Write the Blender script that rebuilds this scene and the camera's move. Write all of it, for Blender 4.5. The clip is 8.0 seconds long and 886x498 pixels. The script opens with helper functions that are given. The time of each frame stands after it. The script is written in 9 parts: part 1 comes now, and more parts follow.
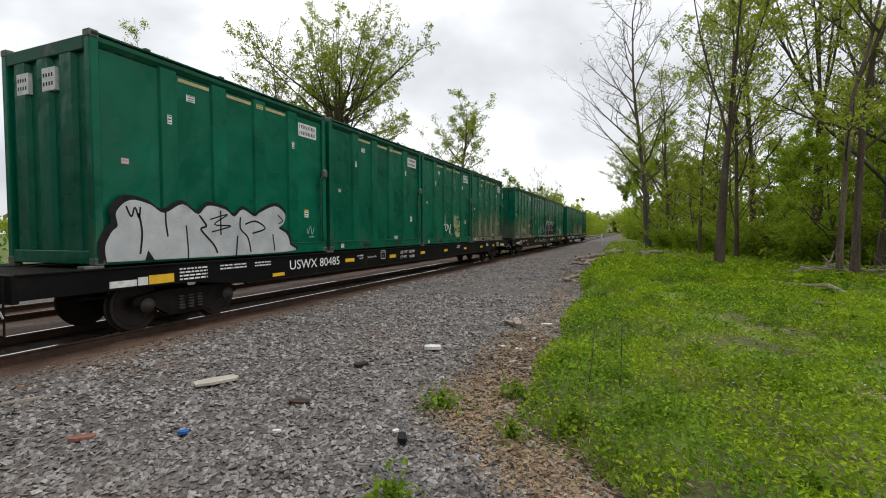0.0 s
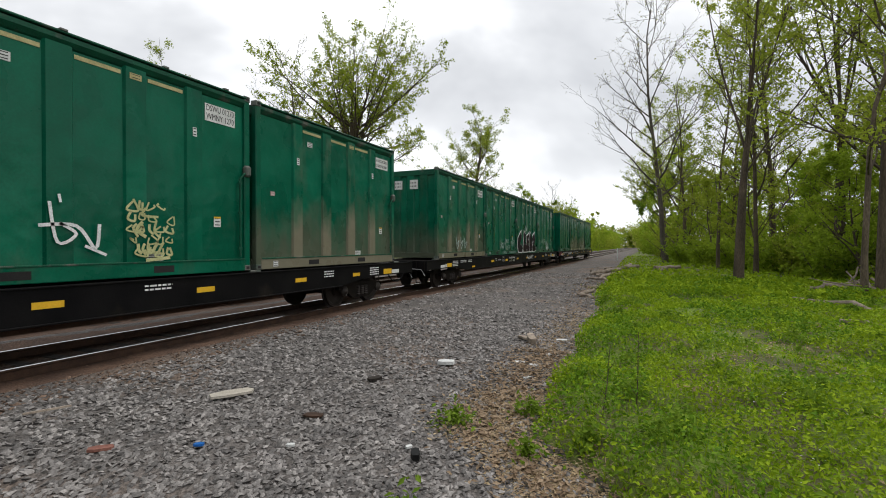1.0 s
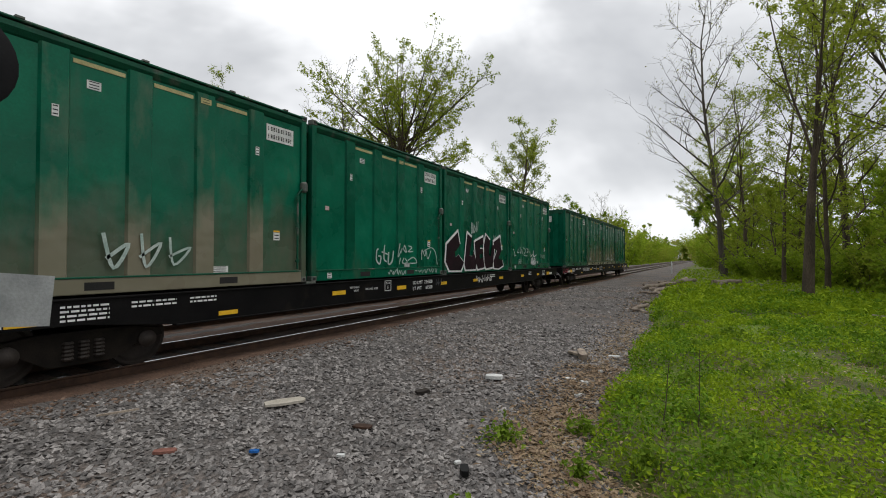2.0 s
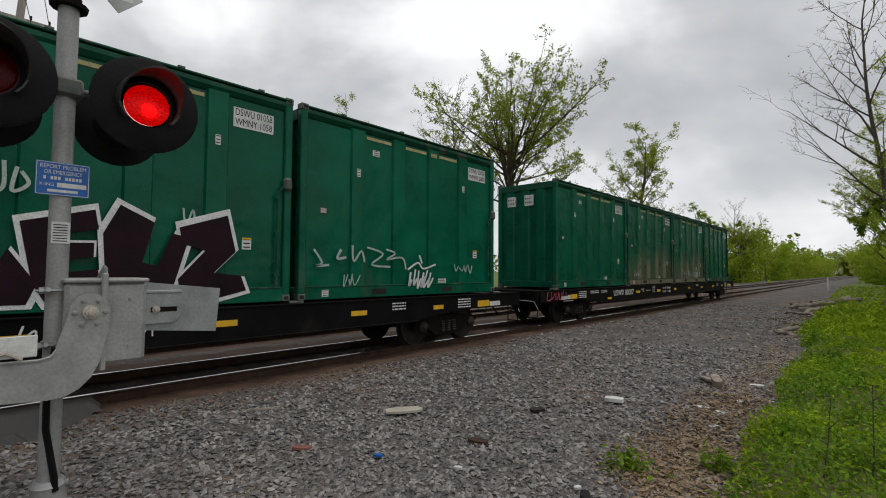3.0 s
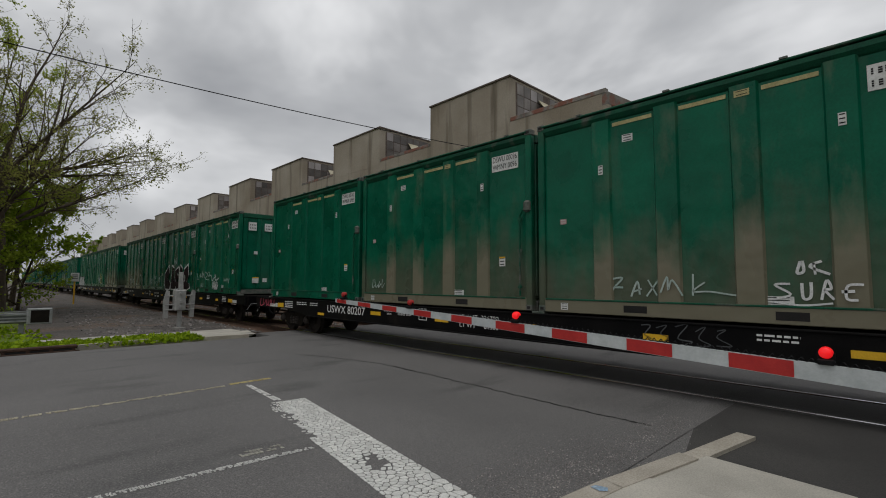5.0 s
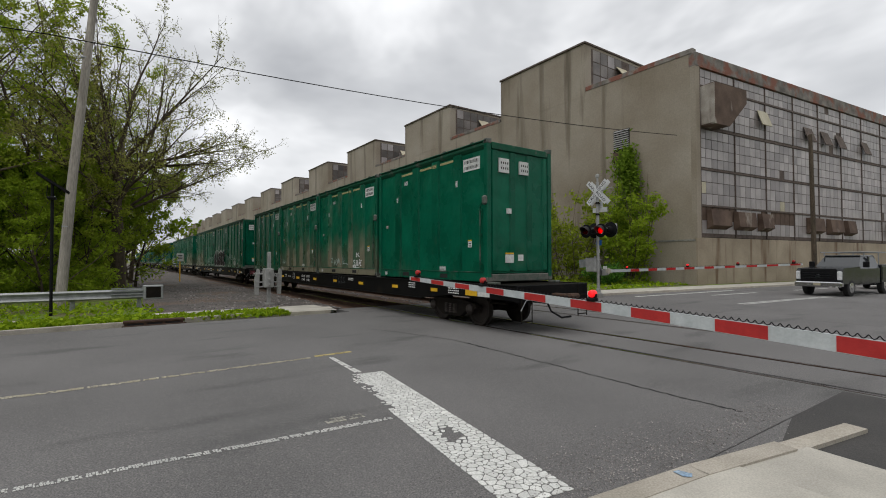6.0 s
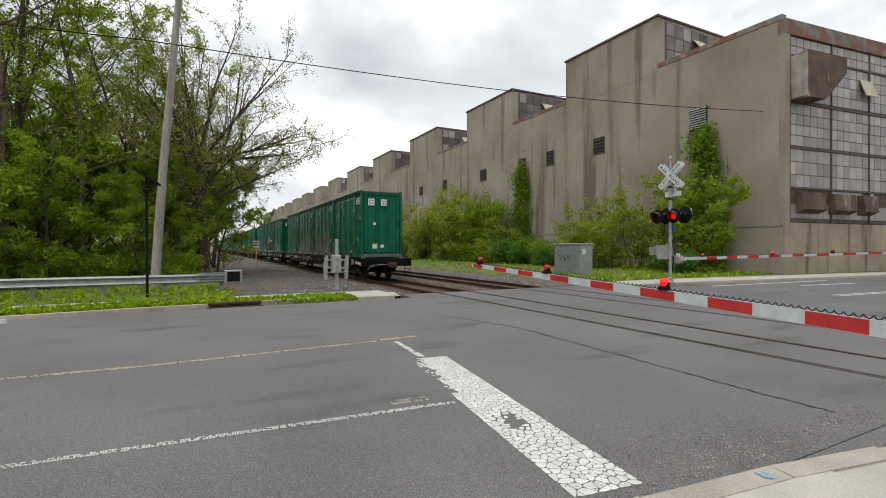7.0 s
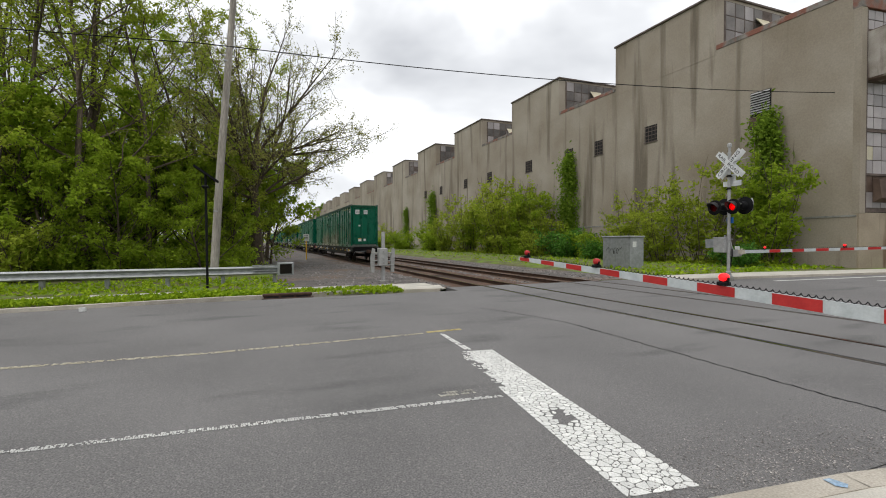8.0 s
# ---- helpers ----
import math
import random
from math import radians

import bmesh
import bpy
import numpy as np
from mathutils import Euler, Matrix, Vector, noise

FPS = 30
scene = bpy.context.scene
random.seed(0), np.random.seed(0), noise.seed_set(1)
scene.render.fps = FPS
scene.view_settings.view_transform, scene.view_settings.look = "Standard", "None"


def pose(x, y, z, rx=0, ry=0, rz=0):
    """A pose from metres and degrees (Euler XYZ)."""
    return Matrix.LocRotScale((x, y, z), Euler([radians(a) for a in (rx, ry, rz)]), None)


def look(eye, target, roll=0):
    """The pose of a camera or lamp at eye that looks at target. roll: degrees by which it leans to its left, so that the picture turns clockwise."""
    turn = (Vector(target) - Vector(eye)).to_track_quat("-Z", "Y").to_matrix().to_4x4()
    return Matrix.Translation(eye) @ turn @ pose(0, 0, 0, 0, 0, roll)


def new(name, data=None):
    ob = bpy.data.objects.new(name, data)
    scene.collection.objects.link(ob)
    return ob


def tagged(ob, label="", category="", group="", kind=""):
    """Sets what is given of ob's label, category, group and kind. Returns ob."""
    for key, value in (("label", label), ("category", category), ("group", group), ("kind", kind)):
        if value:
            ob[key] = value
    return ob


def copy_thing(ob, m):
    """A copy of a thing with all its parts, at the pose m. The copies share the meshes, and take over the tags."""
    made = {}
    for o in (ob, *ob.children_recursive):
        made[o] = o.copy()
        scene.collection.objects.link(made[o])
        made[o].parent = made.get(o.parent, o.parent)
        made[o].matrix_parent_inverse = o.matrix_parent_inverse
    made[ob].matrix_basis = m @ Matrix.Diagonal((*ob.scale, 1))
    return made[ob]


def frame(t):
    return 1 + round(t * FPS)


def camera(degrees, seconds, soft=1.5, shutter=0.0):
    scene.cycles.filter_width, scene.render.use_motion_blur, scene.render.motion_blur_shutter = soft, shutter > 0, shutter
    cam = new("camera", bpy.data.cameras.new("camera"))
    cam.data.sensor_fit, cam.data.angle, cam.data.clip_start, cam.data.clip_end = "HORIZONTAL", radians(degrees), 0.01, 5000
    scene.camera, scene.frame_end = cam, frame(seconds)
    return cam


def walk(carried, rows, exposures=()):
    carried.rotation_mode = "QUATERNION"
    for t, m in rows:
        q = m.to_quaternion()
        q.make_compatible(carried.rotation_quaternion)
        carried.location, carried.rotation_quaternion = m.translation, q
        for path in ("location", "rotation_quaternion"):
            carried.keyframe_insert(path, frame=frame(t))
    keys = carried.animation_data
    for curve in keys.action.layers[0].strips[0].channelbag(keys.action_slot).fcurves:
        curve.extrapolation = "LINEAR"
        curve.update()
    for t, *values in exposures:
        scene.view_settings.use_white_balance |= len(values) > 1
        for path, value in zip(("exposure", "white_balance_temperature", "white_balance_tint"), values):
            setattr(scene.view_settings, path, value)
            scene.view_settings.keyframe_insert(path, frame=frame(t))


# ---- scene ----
cam = camera(87.06, 8.0, soft=1.0)

# the camera turns on the spot beside the level crossing
PATH = (
    (0.0, 0.084, 0.315, 1.771, -2.13, 0.20, 22.30),
    (0.5, 0.073, 0.319, 1.774, -1.20, 0.12, 23.12),
    (1.0, 0.089, 0.297, 1.784, -0.44, 0.01, 24.01),
    (2.5, 0.032, 0.294, 1.789, 1.99, -0.25, 34.31),
    (3.0, 0.028, 0.221, 1.814, 2.67, -0.35, 42.91),
    (3.5, 0.040, 0.198, 1.803, 3.81, -0.48, 63.77),
    (3.8, 0.024, 0.099, 1.900, 3.49, -0.50, 80.43),
    (4.0, -0.045, 0.076, 1.852, 4.12, -0.34, 92.76),
    (4.2, -0.046, -0.004, 1.843, 4.45, -0.55, 105.83),
    (4.5, 0.021, -0.062, 1.833, 5.30, -0.36, 125.47),
    (5.0, -0.013, -0.128, 1.807, 4.09, -0.23, 136.11),
    (6.5, -0.013, -0.133, 1.806, 0.44, 0.08, 149.10),
    (7.0, -0.002, -0.137, 1.802, -0.20, 0.03, 152.50),
    (7.5, 0.028, -0.140, 1.814, -0.67, 0.06, 155.47),
    (8.0, 0.029, -0.141, 1.813, -1.08, 0.15, 157.95),
)
walk(cam, [(t, pose(x, y, z, 90 + pitch, roll, yaw)) for t, x, y, z, pitch, roll, yaw in PATH],
     exposures=[(0.0, 0.45), (1.2, 0.33), (2.5, -0.05), (3.5, -0.31), (4.2, -0.56), (4.6, -0.58), (5.2, -0.42), (6.5, 0.24), (8.0, 0.43)])

# ---- light: an overcast sky with a broad, weak sun ----
world = bpy.data.worlds.new("overcast")
scene.world = world
world.use_nodes = True
wn, wl = world.node_tree.nodes, world.node_tree.links
bg = wn["Background"]
sky = wn.new("ShaderNodeTexSky")
sky.sky_type, sky.sun_disc = "NISHITA", False
sky.sun_elevation, sky.sun_rotation = radians(69), radians(62)
wc = wn.new("ShaderNodeTexCoord")
wmap = wn.new("ShaderNodeMapping")
wmap.inputs["Location"].default_value, wmap.inputs["Scale"].default_value = (2.2, 5.1, 0.7), (1.0, 1.0, 1.7)
wl.new(wc.outputs["Generated"], wmap.inputs["Vector"])
cl = wn.new("ShaderNodeTexNoise")
cl.inputs["Scale"].default_value, cl.inputs["Detail"].default_value = 1.6, 5.0
cl.inputs["Roughness"].default_value, cl.inputs["Distortion"].default_value = 0.5, 0.25
wl.new(wmap.outputs["Vector"], cl.inputs["Vector"])
cr = wn.new("ShaderNodeValToRGB")
cr.color_ramp.elements[0].position, cr.color_ramp.elements[0].color = 0.35, (0.52, 0.535, 0.565, 1)
cr.color_ramp.elements[1].position, cr.color_ramp.elements[1].color = 0.62, (1.34, 1.35, 1.37, 1)
mid_cloud = cr.color_ramp.elements.new(0.49)
mid_cloud.color = (0.80, 0.815, 0.84, 1)
wl.new(cl.outputs["Fac"], cr.inputs["Fac"])
skys = wn.new("ShaderNodeMix")
skys.data_type = "RGBA"
skys.inputs["Factor"].default_value = 0.94
skyd = wn.new("ShaderNodeVectorMath")
skyd.operation = "SCALE"
skyd.inputs["Scale"].default_value = 0.1
wl.new(sky.outputs["Color"], skyd.inputs[0])
wl.new(skyd.outputs["Vector"], skys.inputs["A"])
wl.new(cr.outputs["Color"], skys.inputs["B"])
wl.new(skys.outputs["Result"], bg.inputs["Color"])
bg.inputs["Strength"].default_value = 0.88
sun = new("sun", bpy.data.lights.new("sun", "SUN"))
sun.data.energy, sun.data.angle, sun.data.color = 1.3, radians(50), (1.0, 0.97, 0.92)
sun.matrix_world = look((0, 0, 60), (-17, -9, 10))


# ---- materials ----
def surf(name, c1, c2, scale=2.0, rough=0.7, metal=0.0, bump=0.2, fine=45.0, grit=0.18, vary=0.0, depth=0.01,
         spec=0.4, island=0.0, stretch=(1, 1, 1), stain=None):
    """Two-scale procedural surface: broad patches from c1 to c2, fine grit, relief; vary: tone from object to object."""
    m = bpy.data.materials.new(name)
    m.use_nodes = True
    n, l = m.node_tree.nodes, m.node_tree.links
    b = n["Principled BSDF"]
    tc = n.new("ShaderNodeTexCoord")
    info = n.new("ShaderNodeObjectInfo")
    off = n.new("ShaderNodeVectorMath")
    off.operation = "MULTIPLY_ADD"
    off.inputs[1].default_value = stretch
    l.new(tc.outputs["Object"], off.inputs[0])
    if vary:
        sc = n.new("ShaderNodeVectorMath")
        sc.operation = "SCALE"
        sc.inputs[0].default_value = (37.0, 91.0, 53.0)
        l.new(info.outputs["Random"], sc.inputs["Scale"])
        l.new(sc.outputs["Vector"], off.inputs[2])
    a = n.new("ShaderNodeTexNoise")
    a.inputs["Scale"].default_value, a.inputs["Detail"].default_value = scale, 6.0
    l.new(off.outputs["Vector"], a.inputs["Vector"])
    f = n.new("ShaderNodeTexNoise")
    f.inputs["Scale"].default_value, f.inputs["Detail"].default_value = fine, 3.0
    l.new(off.outputs["Vector"], f.inputs["Vector"])
    r = n.new("ShaderNodeValToRGB")
    r.color_ramp.elements[0].position, r.color_ramp.elements[0].color = 0.32, (*c1, 1)
    r.color_ramp.elements[1].position, r.color_ramp.elements[1].color = 0.68, (*c2, 1)
    l.new(a.outputs["Fac"], r.inputs["Fac"])
    col = r.outputs["Color"]
    if stain:
        # (colour, scale, threshold, stretch): patches with a shape of their own
        sm = n.new("ShaderNodeVectorMath")
        sm.operation = "MULTIPLY"
        sm.inputs[1].default_value = stain[3]
        l.new(off.outputs["Vector"], sm.inputs[0])
        sn = n.new("ShaderNodeTexNoise")
        sn.inputs["Scale"].default_value, sn.inputs["Detail"].default_value = stain[1], 5.0
        l.new(sm.outputs["Vector"], sn.inputs["Vector"])
        sr = n.new("ShaderNodeMapRange")
        sr.inputs["From Min"].default_value, sr.inputs["From Max"].default_value = stain[2], stain[2] + 0.12
        l.new(sn.outputs["Fac"], sr.inputs["Value"])
        smx = n.new("ShaderNodeMix")
        smx.data_type = "RGBA"
        smx.inputs["B"].default_value = (*stain[0], 1)
        l.new(sr.outputs["Result"], smx.inputs["Factor"])
        l.new(col, smx.inputs["A"])
        col = smx.outputs["Result"]
    mr = n.new("ShaderNodeMapRange")
    mr.inputs["From Min"].default_value, mr.inputs["From Max"].default_value = 0.3, 0.7
    mr.inputs["To Min"].default_value, mr.inputs["To Max"].default_value = 1.0 - grit, 1.0 + grit
    l.new(f.outputs["Fac"], mr.inputs["Value"])
    tone = mr.outputs["Result"]
    for amount, src in ((vary, "o"), (island, "i")):
        if amount:
            vr = n.new("ShaderNodeMapRange")
            vr.inputs["To Min"].default_value, vr.inputs["To Max"].default_value = 1.0 - amount, 1.0 + amount
            if src == "o":
                l.new(info.outputs["Random"], vr.inputs["Value"])
            else:
                ge = n.new("ShaderNodeNewGeometry")
                l.new(ge.outputs["Random Per Island"], vr.inputs["Value"])
            mu = n.new("ShaderNodeMath")
            mu.operation = "MULTIPLY"
            l.new(tone, mu.inputs[0])
            l.new(vr.outputs["Result"], mu.inputs[1])
            tone = mu.outputs["Value"]
    vm = n.new("ShaderNodeVectorMath")
    vm.operation = "SCALE"
    l.new(col, vm.inputs[0])
    l.new(tone, vm.inputs["Scale"])
    l.new(vm.outputs["Vector"], b.inputs["Base Color"])
    rr = n.new("ShaderNodeMapRange")
    rr.inputs["To Min"].default_value, rr.inputs["To Max"].default_value = max(0.03, rough - 0.12), min(1.0, rough + 0.12)
    l.new(a.outputs["Fac"], rr.inputs["Value"])
    l.new(rr.outputs["Result"], b.inputs["Roughness"])
    b.inputs["Metallic"].default_value = metal
    b.inputs["Specular IOR Level"].default_value = spec
    if bump:
        bp = n.new("ShaderNodeBump")
        bp.inputs["Strength"].default_value, bp.inputs["Distance"].default_value = bump, depth
        l.new(f.outputs["Fac"], bp.inputs["Height"])
        l.new(bp.outputs["Normal"], b.inputs["Normal"])
    return m


def leaf_mat(name, c1, c2, through_light=0.35):
    m = bpy.data.materials.new(name)
    m.use_nodes = True
    n, l = m.node_tree.nodes, m.node_tree.links
    b = n["Principled BSDF"]
    ge = n.new("ShaderNodeNewGeometry")
    r = n.new("ShaderNodeValToRGB")
    r.color_ramp.elements[0].color, r.color_ramp.elements[1].color = (*c1, 1), (*c2, 1)
    info = n.new("ShaderNodeObjectInfo")
    mx = n.new("ShaderNodeMath")
    mx.operation = "MULTIPLY_ADD"
    mx.inputs[1].default_value = 0.75
    k = n.new("ShaderNodeMath")
    k.operation = "MULTIPLY"
    k.inputs[1].default_value = 0.25
    l.new(info.outputs["Random"], k.inputs[0])
    l.new(ge.outputs["Random Per Island"], mx.inputs[0])
    l.new(k.outputs["Value"], mx.inputs[2])
    l.new(mx.outputs["Value"], r.inputs["Fac"])
    l.new(r.outputs["Color"], b.inputs["Base Color"])
    b.inputs["Roughness"].default_value = 0.65
    b.inputs["Specular IOR Level"].default_value = 0.1
    tr = n.new("ShaderNodeBsdfTranslucent")
    l.new(r.outputs["Color"], tr.inputs["Color"])
    ms = n.new("ShaderNodeMixShader")
    ms.inputs["Fac"].default_value = through_light
    l.new(b.outputs["BSDF"], ms.inputs[1])
    l.new(tr.outputs["BSDF"], ms.inputs[2])
    l.new(ms.outputs["Shader"], n["Material Output"].inputs["Surface"])
    return m


def glow(name, colour, strength):
    m = bpy.data.materials.new(name)
    m.use_nodes = True
    b = m.node_tree.nodes["Principled BSDF"]
    b.inputs["Base Color"].default_value = (*colour, 1)
    b.inputs["Emission Color"].default_value = (*colour, 1)
    b.inputs["Emission Strength"].default_value = strength
    b.inputs["Roughness"].default_value = 0.3
    return m


def container_paint(name, dusty, top=1.75, film=(0.105, 0.095, 0.068), most=0.72, start=0.36):
    """Green enamel, dented and scuffed; dusty: tan road dust splashed over the lower half in streaks."""
    m = surf(name, (0.0008, 0.070, 0.038), (0.0014, 0.112, 0.061), scale=0.9, rough=0.29, bump=0.0, fine=30, grit=0.10, vary=0.12, spec=0.16)
    n, l = m.node_tree.nodes, m.node_tree.links
    b = n["Principled BSDF"]
    tc = n.new("ShaderNodeTexCoord")
    # shallow dents
    dn = n.new("ShaderNodeTexNoise")
    dn.inputs["Scale"].default_value, dn.inputs["Detail"].default_value = 1.7, 2.0
    l.new(tc.outputs["Object"], dn.inputs["Vector"])
    bp = n.new("ShaderNodeBump")
    bp.inputs["Strength"].default_value, bp.inputs["Distance"].default_value = 0.55, 0.08
    l.new(dn.outputs["Fac"], bp.inputs["Height"])
    l.new(bp.outputs["Normal"], b.inputs["Normal"])
    base = b.inputs["Base Color"].links[0].from_socket
    # scratches and rub marks
    st = n.new("ShaderNodeVectorMath")
    st.operation = "MULTIPLY"
    st.inputs[1].default_value = (1.0, 1.5, 0.55)
    l.new(tc.outputs["Object"], st.inputs[0])
    sn = n.new("ShaderNodeTexNoise")
    sn.inputs["Scale"].default_value, sn.inputs["Detail"].default_value, sn.inputs["Roughness"].default_value = 1.3, 8.0, 0.60
    l.new(st.outputs["Vector"], sn.inputs["Vector"])
    sp = n.new("ShaderNodeSeparateXYZ")
    l.new(tc.outputs["Object"], sp.inputs[0])
    zr = n.new("ShaderNodeMapRange")
    zr.inputs["From Min"].default_value, zr.inputs["From Max"].default_value = 0.25, top
    zr.inputs["To Min"].default_value, zr.inputs["To Max"].default_value = (start, -0.16) if dusty else (-0.17, -0.36)
    l.new(sp.outputs["Z"], zr.inputs["Value"])
    ad = n.new("ShaderNodeMath")
    ad.operation = "ADD"
    l.new(sn.outputs["Fac"], ad.inputs[0])
    l.new(zr.outputs["Result"], ad.inputs[1])
    cut = n.new("ShaderNodeMapRange")
    cut.inputs["From Min"].default_value, cut.inputs["From Max"].default_value = 0.36, 0.80
    cut.inputs["To Max"].default_value = most
    l.new(ad.outputs["Value"], cut.inputs["Value"])
    mix = n.new("ShaderNodeMix")
    mix.data_type = "RGBA"
    mix.inputs["B"].default_value = (*film, 1)
    l.new(cut.outputs["Result"], mix.inputs["Factor"])
    l.new(base, mix.inputs["A"])
    l.new(mix.outputs["Result"], b.inputs["Base Color"])
    return m


M = {}
M["green"] = container_paint("green_enamel", False)
M["green_dusty"] = container_paint("green_enamel_dusty", True)
M["green_dusty_rib"] = container_paint("green_enamel_dusty_rib", True, 1.9, (0.215, 0.18, 0.13), 0.82, 0.52)
M["green_dark"] = surf("green_rail_paint", (0.002, 0.05, 0.028), (0.004, 0.08, 0.04), 3, 0.5, spec=0.2, grit=0.2, vary=0.1, stain=((0.10, 0.10, 0.085), 2.2, 0.58, (1, 1, 1)))
M["casting"] = surf("worn_casting", (0.05, 0.075, 0.06), (0.13, 0.125, 0.11), 6, 0.6)
M["black_steel"] = surf("black_car_paint", (0.003, 0.003, 0.0035), (0.008, 0.0075, 0.0075), 1.5, 0.55, grit=0.2, spec=0.08, stain=((0.018, 0.015, 0.012), 1.3, 0.64, (1, 1, 1)))
M["grimy_steel"] = surf("grimy_steel", (0.006, 0.005, 0.0045), (0.016, 0.013, 0.010), 4, 0.8, spec=0.1)
M["wheel"] = surf("wheel_steel", (0.016, 0.013, 0.011), (0.035, 0.028, 0.024), 5, 0.65, spec=0.25)
M["rust"] = surf("rail_rust", (0.030, 0.015, 0.009), (0.065, 0.034, 0.02), 6, 0.85)
M["railhead"] = surf("rail_head", (0.45, 0.44, 0.43), (0.6, 0.6, 0.6), 9, 0.16, metal=1.0, bump=0)
M["railhead_dull"] = surf("rail_head_dull", (0.10, 0.075, 0.06), (0.2, 0.17, 0.15), 9, 0.4, metal=0.8, bump=0)
M["tie"] = surf("creosoted_wood", (0.018, 0.013, 0.010), (0.05, 0.036, 0.027), 7, 0.9, stretch=(0.3, 3, 3), vary=0.3)
M["yellow_tape"] = surf("yellow_reflective", (0.62, 0.36, 0.01), (0.75, 0.44, 0.02), 6, 0.5, grit=0.08)
M["tan_tape"] = surf("tan_seal_strip", (0.33, 0.29, 0.13), (0.45, 0.40, 0.2), 8, 0.7)
M["white_paint"] = surf("white_paint", (0.6, 0.6, 0.6), (0.78, 0.78, 0.77), 7, 0.6, grit=0.08)
M["label_white"] = surf("label_white", (0.5, 0.51, 0.5), (0.68, 0.68, 0.66), 9, 0.55, grit=0.1)
M["label_red"] = surf("label_red", (0.40, 0.26, 0.25), (0.5, 0.34, 0.33), 9, 0.55)
M["ink"] = surf("black_ink", (0.008, 0.008, 0.008), (0.016, 0.016, 0.016), 9, 0.6, bump=0, spec=0.15)
M["silver_spray"] = surf("silver_spray", (0.34, 0.36, 0.37), (0.46, 0.47, 0.48), 3, 0.5, grit=0.12, stain=((0.22, 0.25, 0.25), 2.0, 0.6, (1, 1, 0.4)))
M["maroon_spray"] = surf("maroon_spray", (0.007, 0.003, 0.005), (0.020, 0.005, 0.011), 2.2, 0.6, spec=0.15)
M["chalk_spray"] = surf("pale_spray", (0.26, 0.36, 0.32), (0.42, 0.48, 0.45), 5, 0.7)
M["white_spray"] = surf("white_spray", (0.55, 0.56, 0.56), (0.72, 0.72, 0.72), 5, 0.65)
M["lime_spray"] = surf("lime_spray", (0.35, 0.36, 0.16), (0.5, 0.5, 0.25), 5, 0.65)
M["pink_spray"] = surf("pink_spray", (0.45, 0.06, 0.10), (0.55, 0.1, 0.14), 5, 0.65)
M["galv"] = surf("galvanised_steel", (0.24, 0.25, 0.255), (0.34, 0.35, 0.355), 5, 0.5, metal=0.5, grit=0.1)
M["signal_silver"] = surf("aluminium_paint", (0.27, 0.27, 0.265), (0.37, 0.37, 0.36), 4, 0.5, metal=0.2, grit=0.12, stain=((0.22, 0.2, 0.17), 3, 0.63, (1, 1, 0.3)))
M["signal_black"] = surf("signal_black", (0.004, 0.004, 0.005), (0.009, 0.009, 0.010), 5, 0.55, grit=0.15, spec=0.12)
M["lamp_face"] = glow("lamp_glow_face", (1.0, 0.50, 0.50), 1.5)
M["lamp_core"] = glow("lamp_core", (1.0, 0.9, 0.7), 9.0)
M["gate_lens"] = glow("gate_lens", (0.85, 0.010, 0.014), 0.75)


def red_glass(name):
    """Ribbed red signal glass: a dark red body that lets red light through."""
    m = bpy.data.materials.new(name)
    m.use_nodes = True
    n, l = m.node_tree.nodes, m.node_tree.links
    b = n["Principled BSDF"]
    b.inputs["Base Color"].default_value, b.inputs["Roughness"].default_value = (0.10, 0.002, 0.003, 1), 0.2
    b.inputs["Specular IOR Level"].default_value = 0.3
    tc, vo, bp = n.new("ShaderNodeTexCoord"), n.new("ShaderNodeTexVoronoi"), n.new("ShaderNodeBump")
    vo.inputs["Scale"].default_value = 70
    bp.inputs["Strength"].default_value, bp.inputs["Distance"].default_value = 0.4, 0.004
    l.new(tc.outputs["Object"], vo.inputs["Vector"])
    l.new(vo.outputs["Distance"], bp.inputs["Height"])
    l.new(bp.outputs["Normal"], b.inputs["Normal"])
    cells = n.new("ShaderNodeMapRange")
    cells.inputs["From Max"].default_value = 0.7
    cells.inputs["To Min"].default_value, cells.inputs["To Max"].default_value = 0.78, 0.5
    l.new(vo.outputs["Distance"], cells.inputs["Value"])
    tr, ms = n.new("ShaderNodeBsdfTransparent"), n.new("ShaderNodeMixShader")
    tr.inputs["Color"].default_value = (0.95, 0.022, 0.035, 1)
    l.new(cells.outputs["Result"], ms.inputs["Fac"])
    l.new(b.outputs["BSDF"], ms.inputs[1])
    l.new(tr.outputs["BSDF"], ms.inputs[2])
    l.new(ms.outputs["Shader"], n["Material Output"].inputs["Surface"])
    return m


M["hood_black"] = surf("hood_black", (0.022, 0.021, 0.021), (0.034, 0.032, 0.032), 5, 0.4, grit=0.1, spec=0.4)
M["lens_red"] = red_glass("red_signal_glass")
M["red_reflective"] = surf("red_reflective", (0.36, 0.016, 0.016), (0.45, 0.025, 0.022), 8, 0.45, grit=0.06)
M["grey_reflective"] = surf("white_reflective", (0.40, 0.43, 0.44), (0.5, 0.53, 0.54), 8, 0.45, grit=0.05)
M["sign_white"] = surf("sign_white", (0.55, 0.56, 0.56), (0.68, 0.69, 0.69), 4, 0.4, grit=0.05)
M["sign_blue"] = surf("sign_blue", (0.01, 0.10, 0.36), (0.015, 0.13, 0.44), 4, 0.4, grit=0.05)
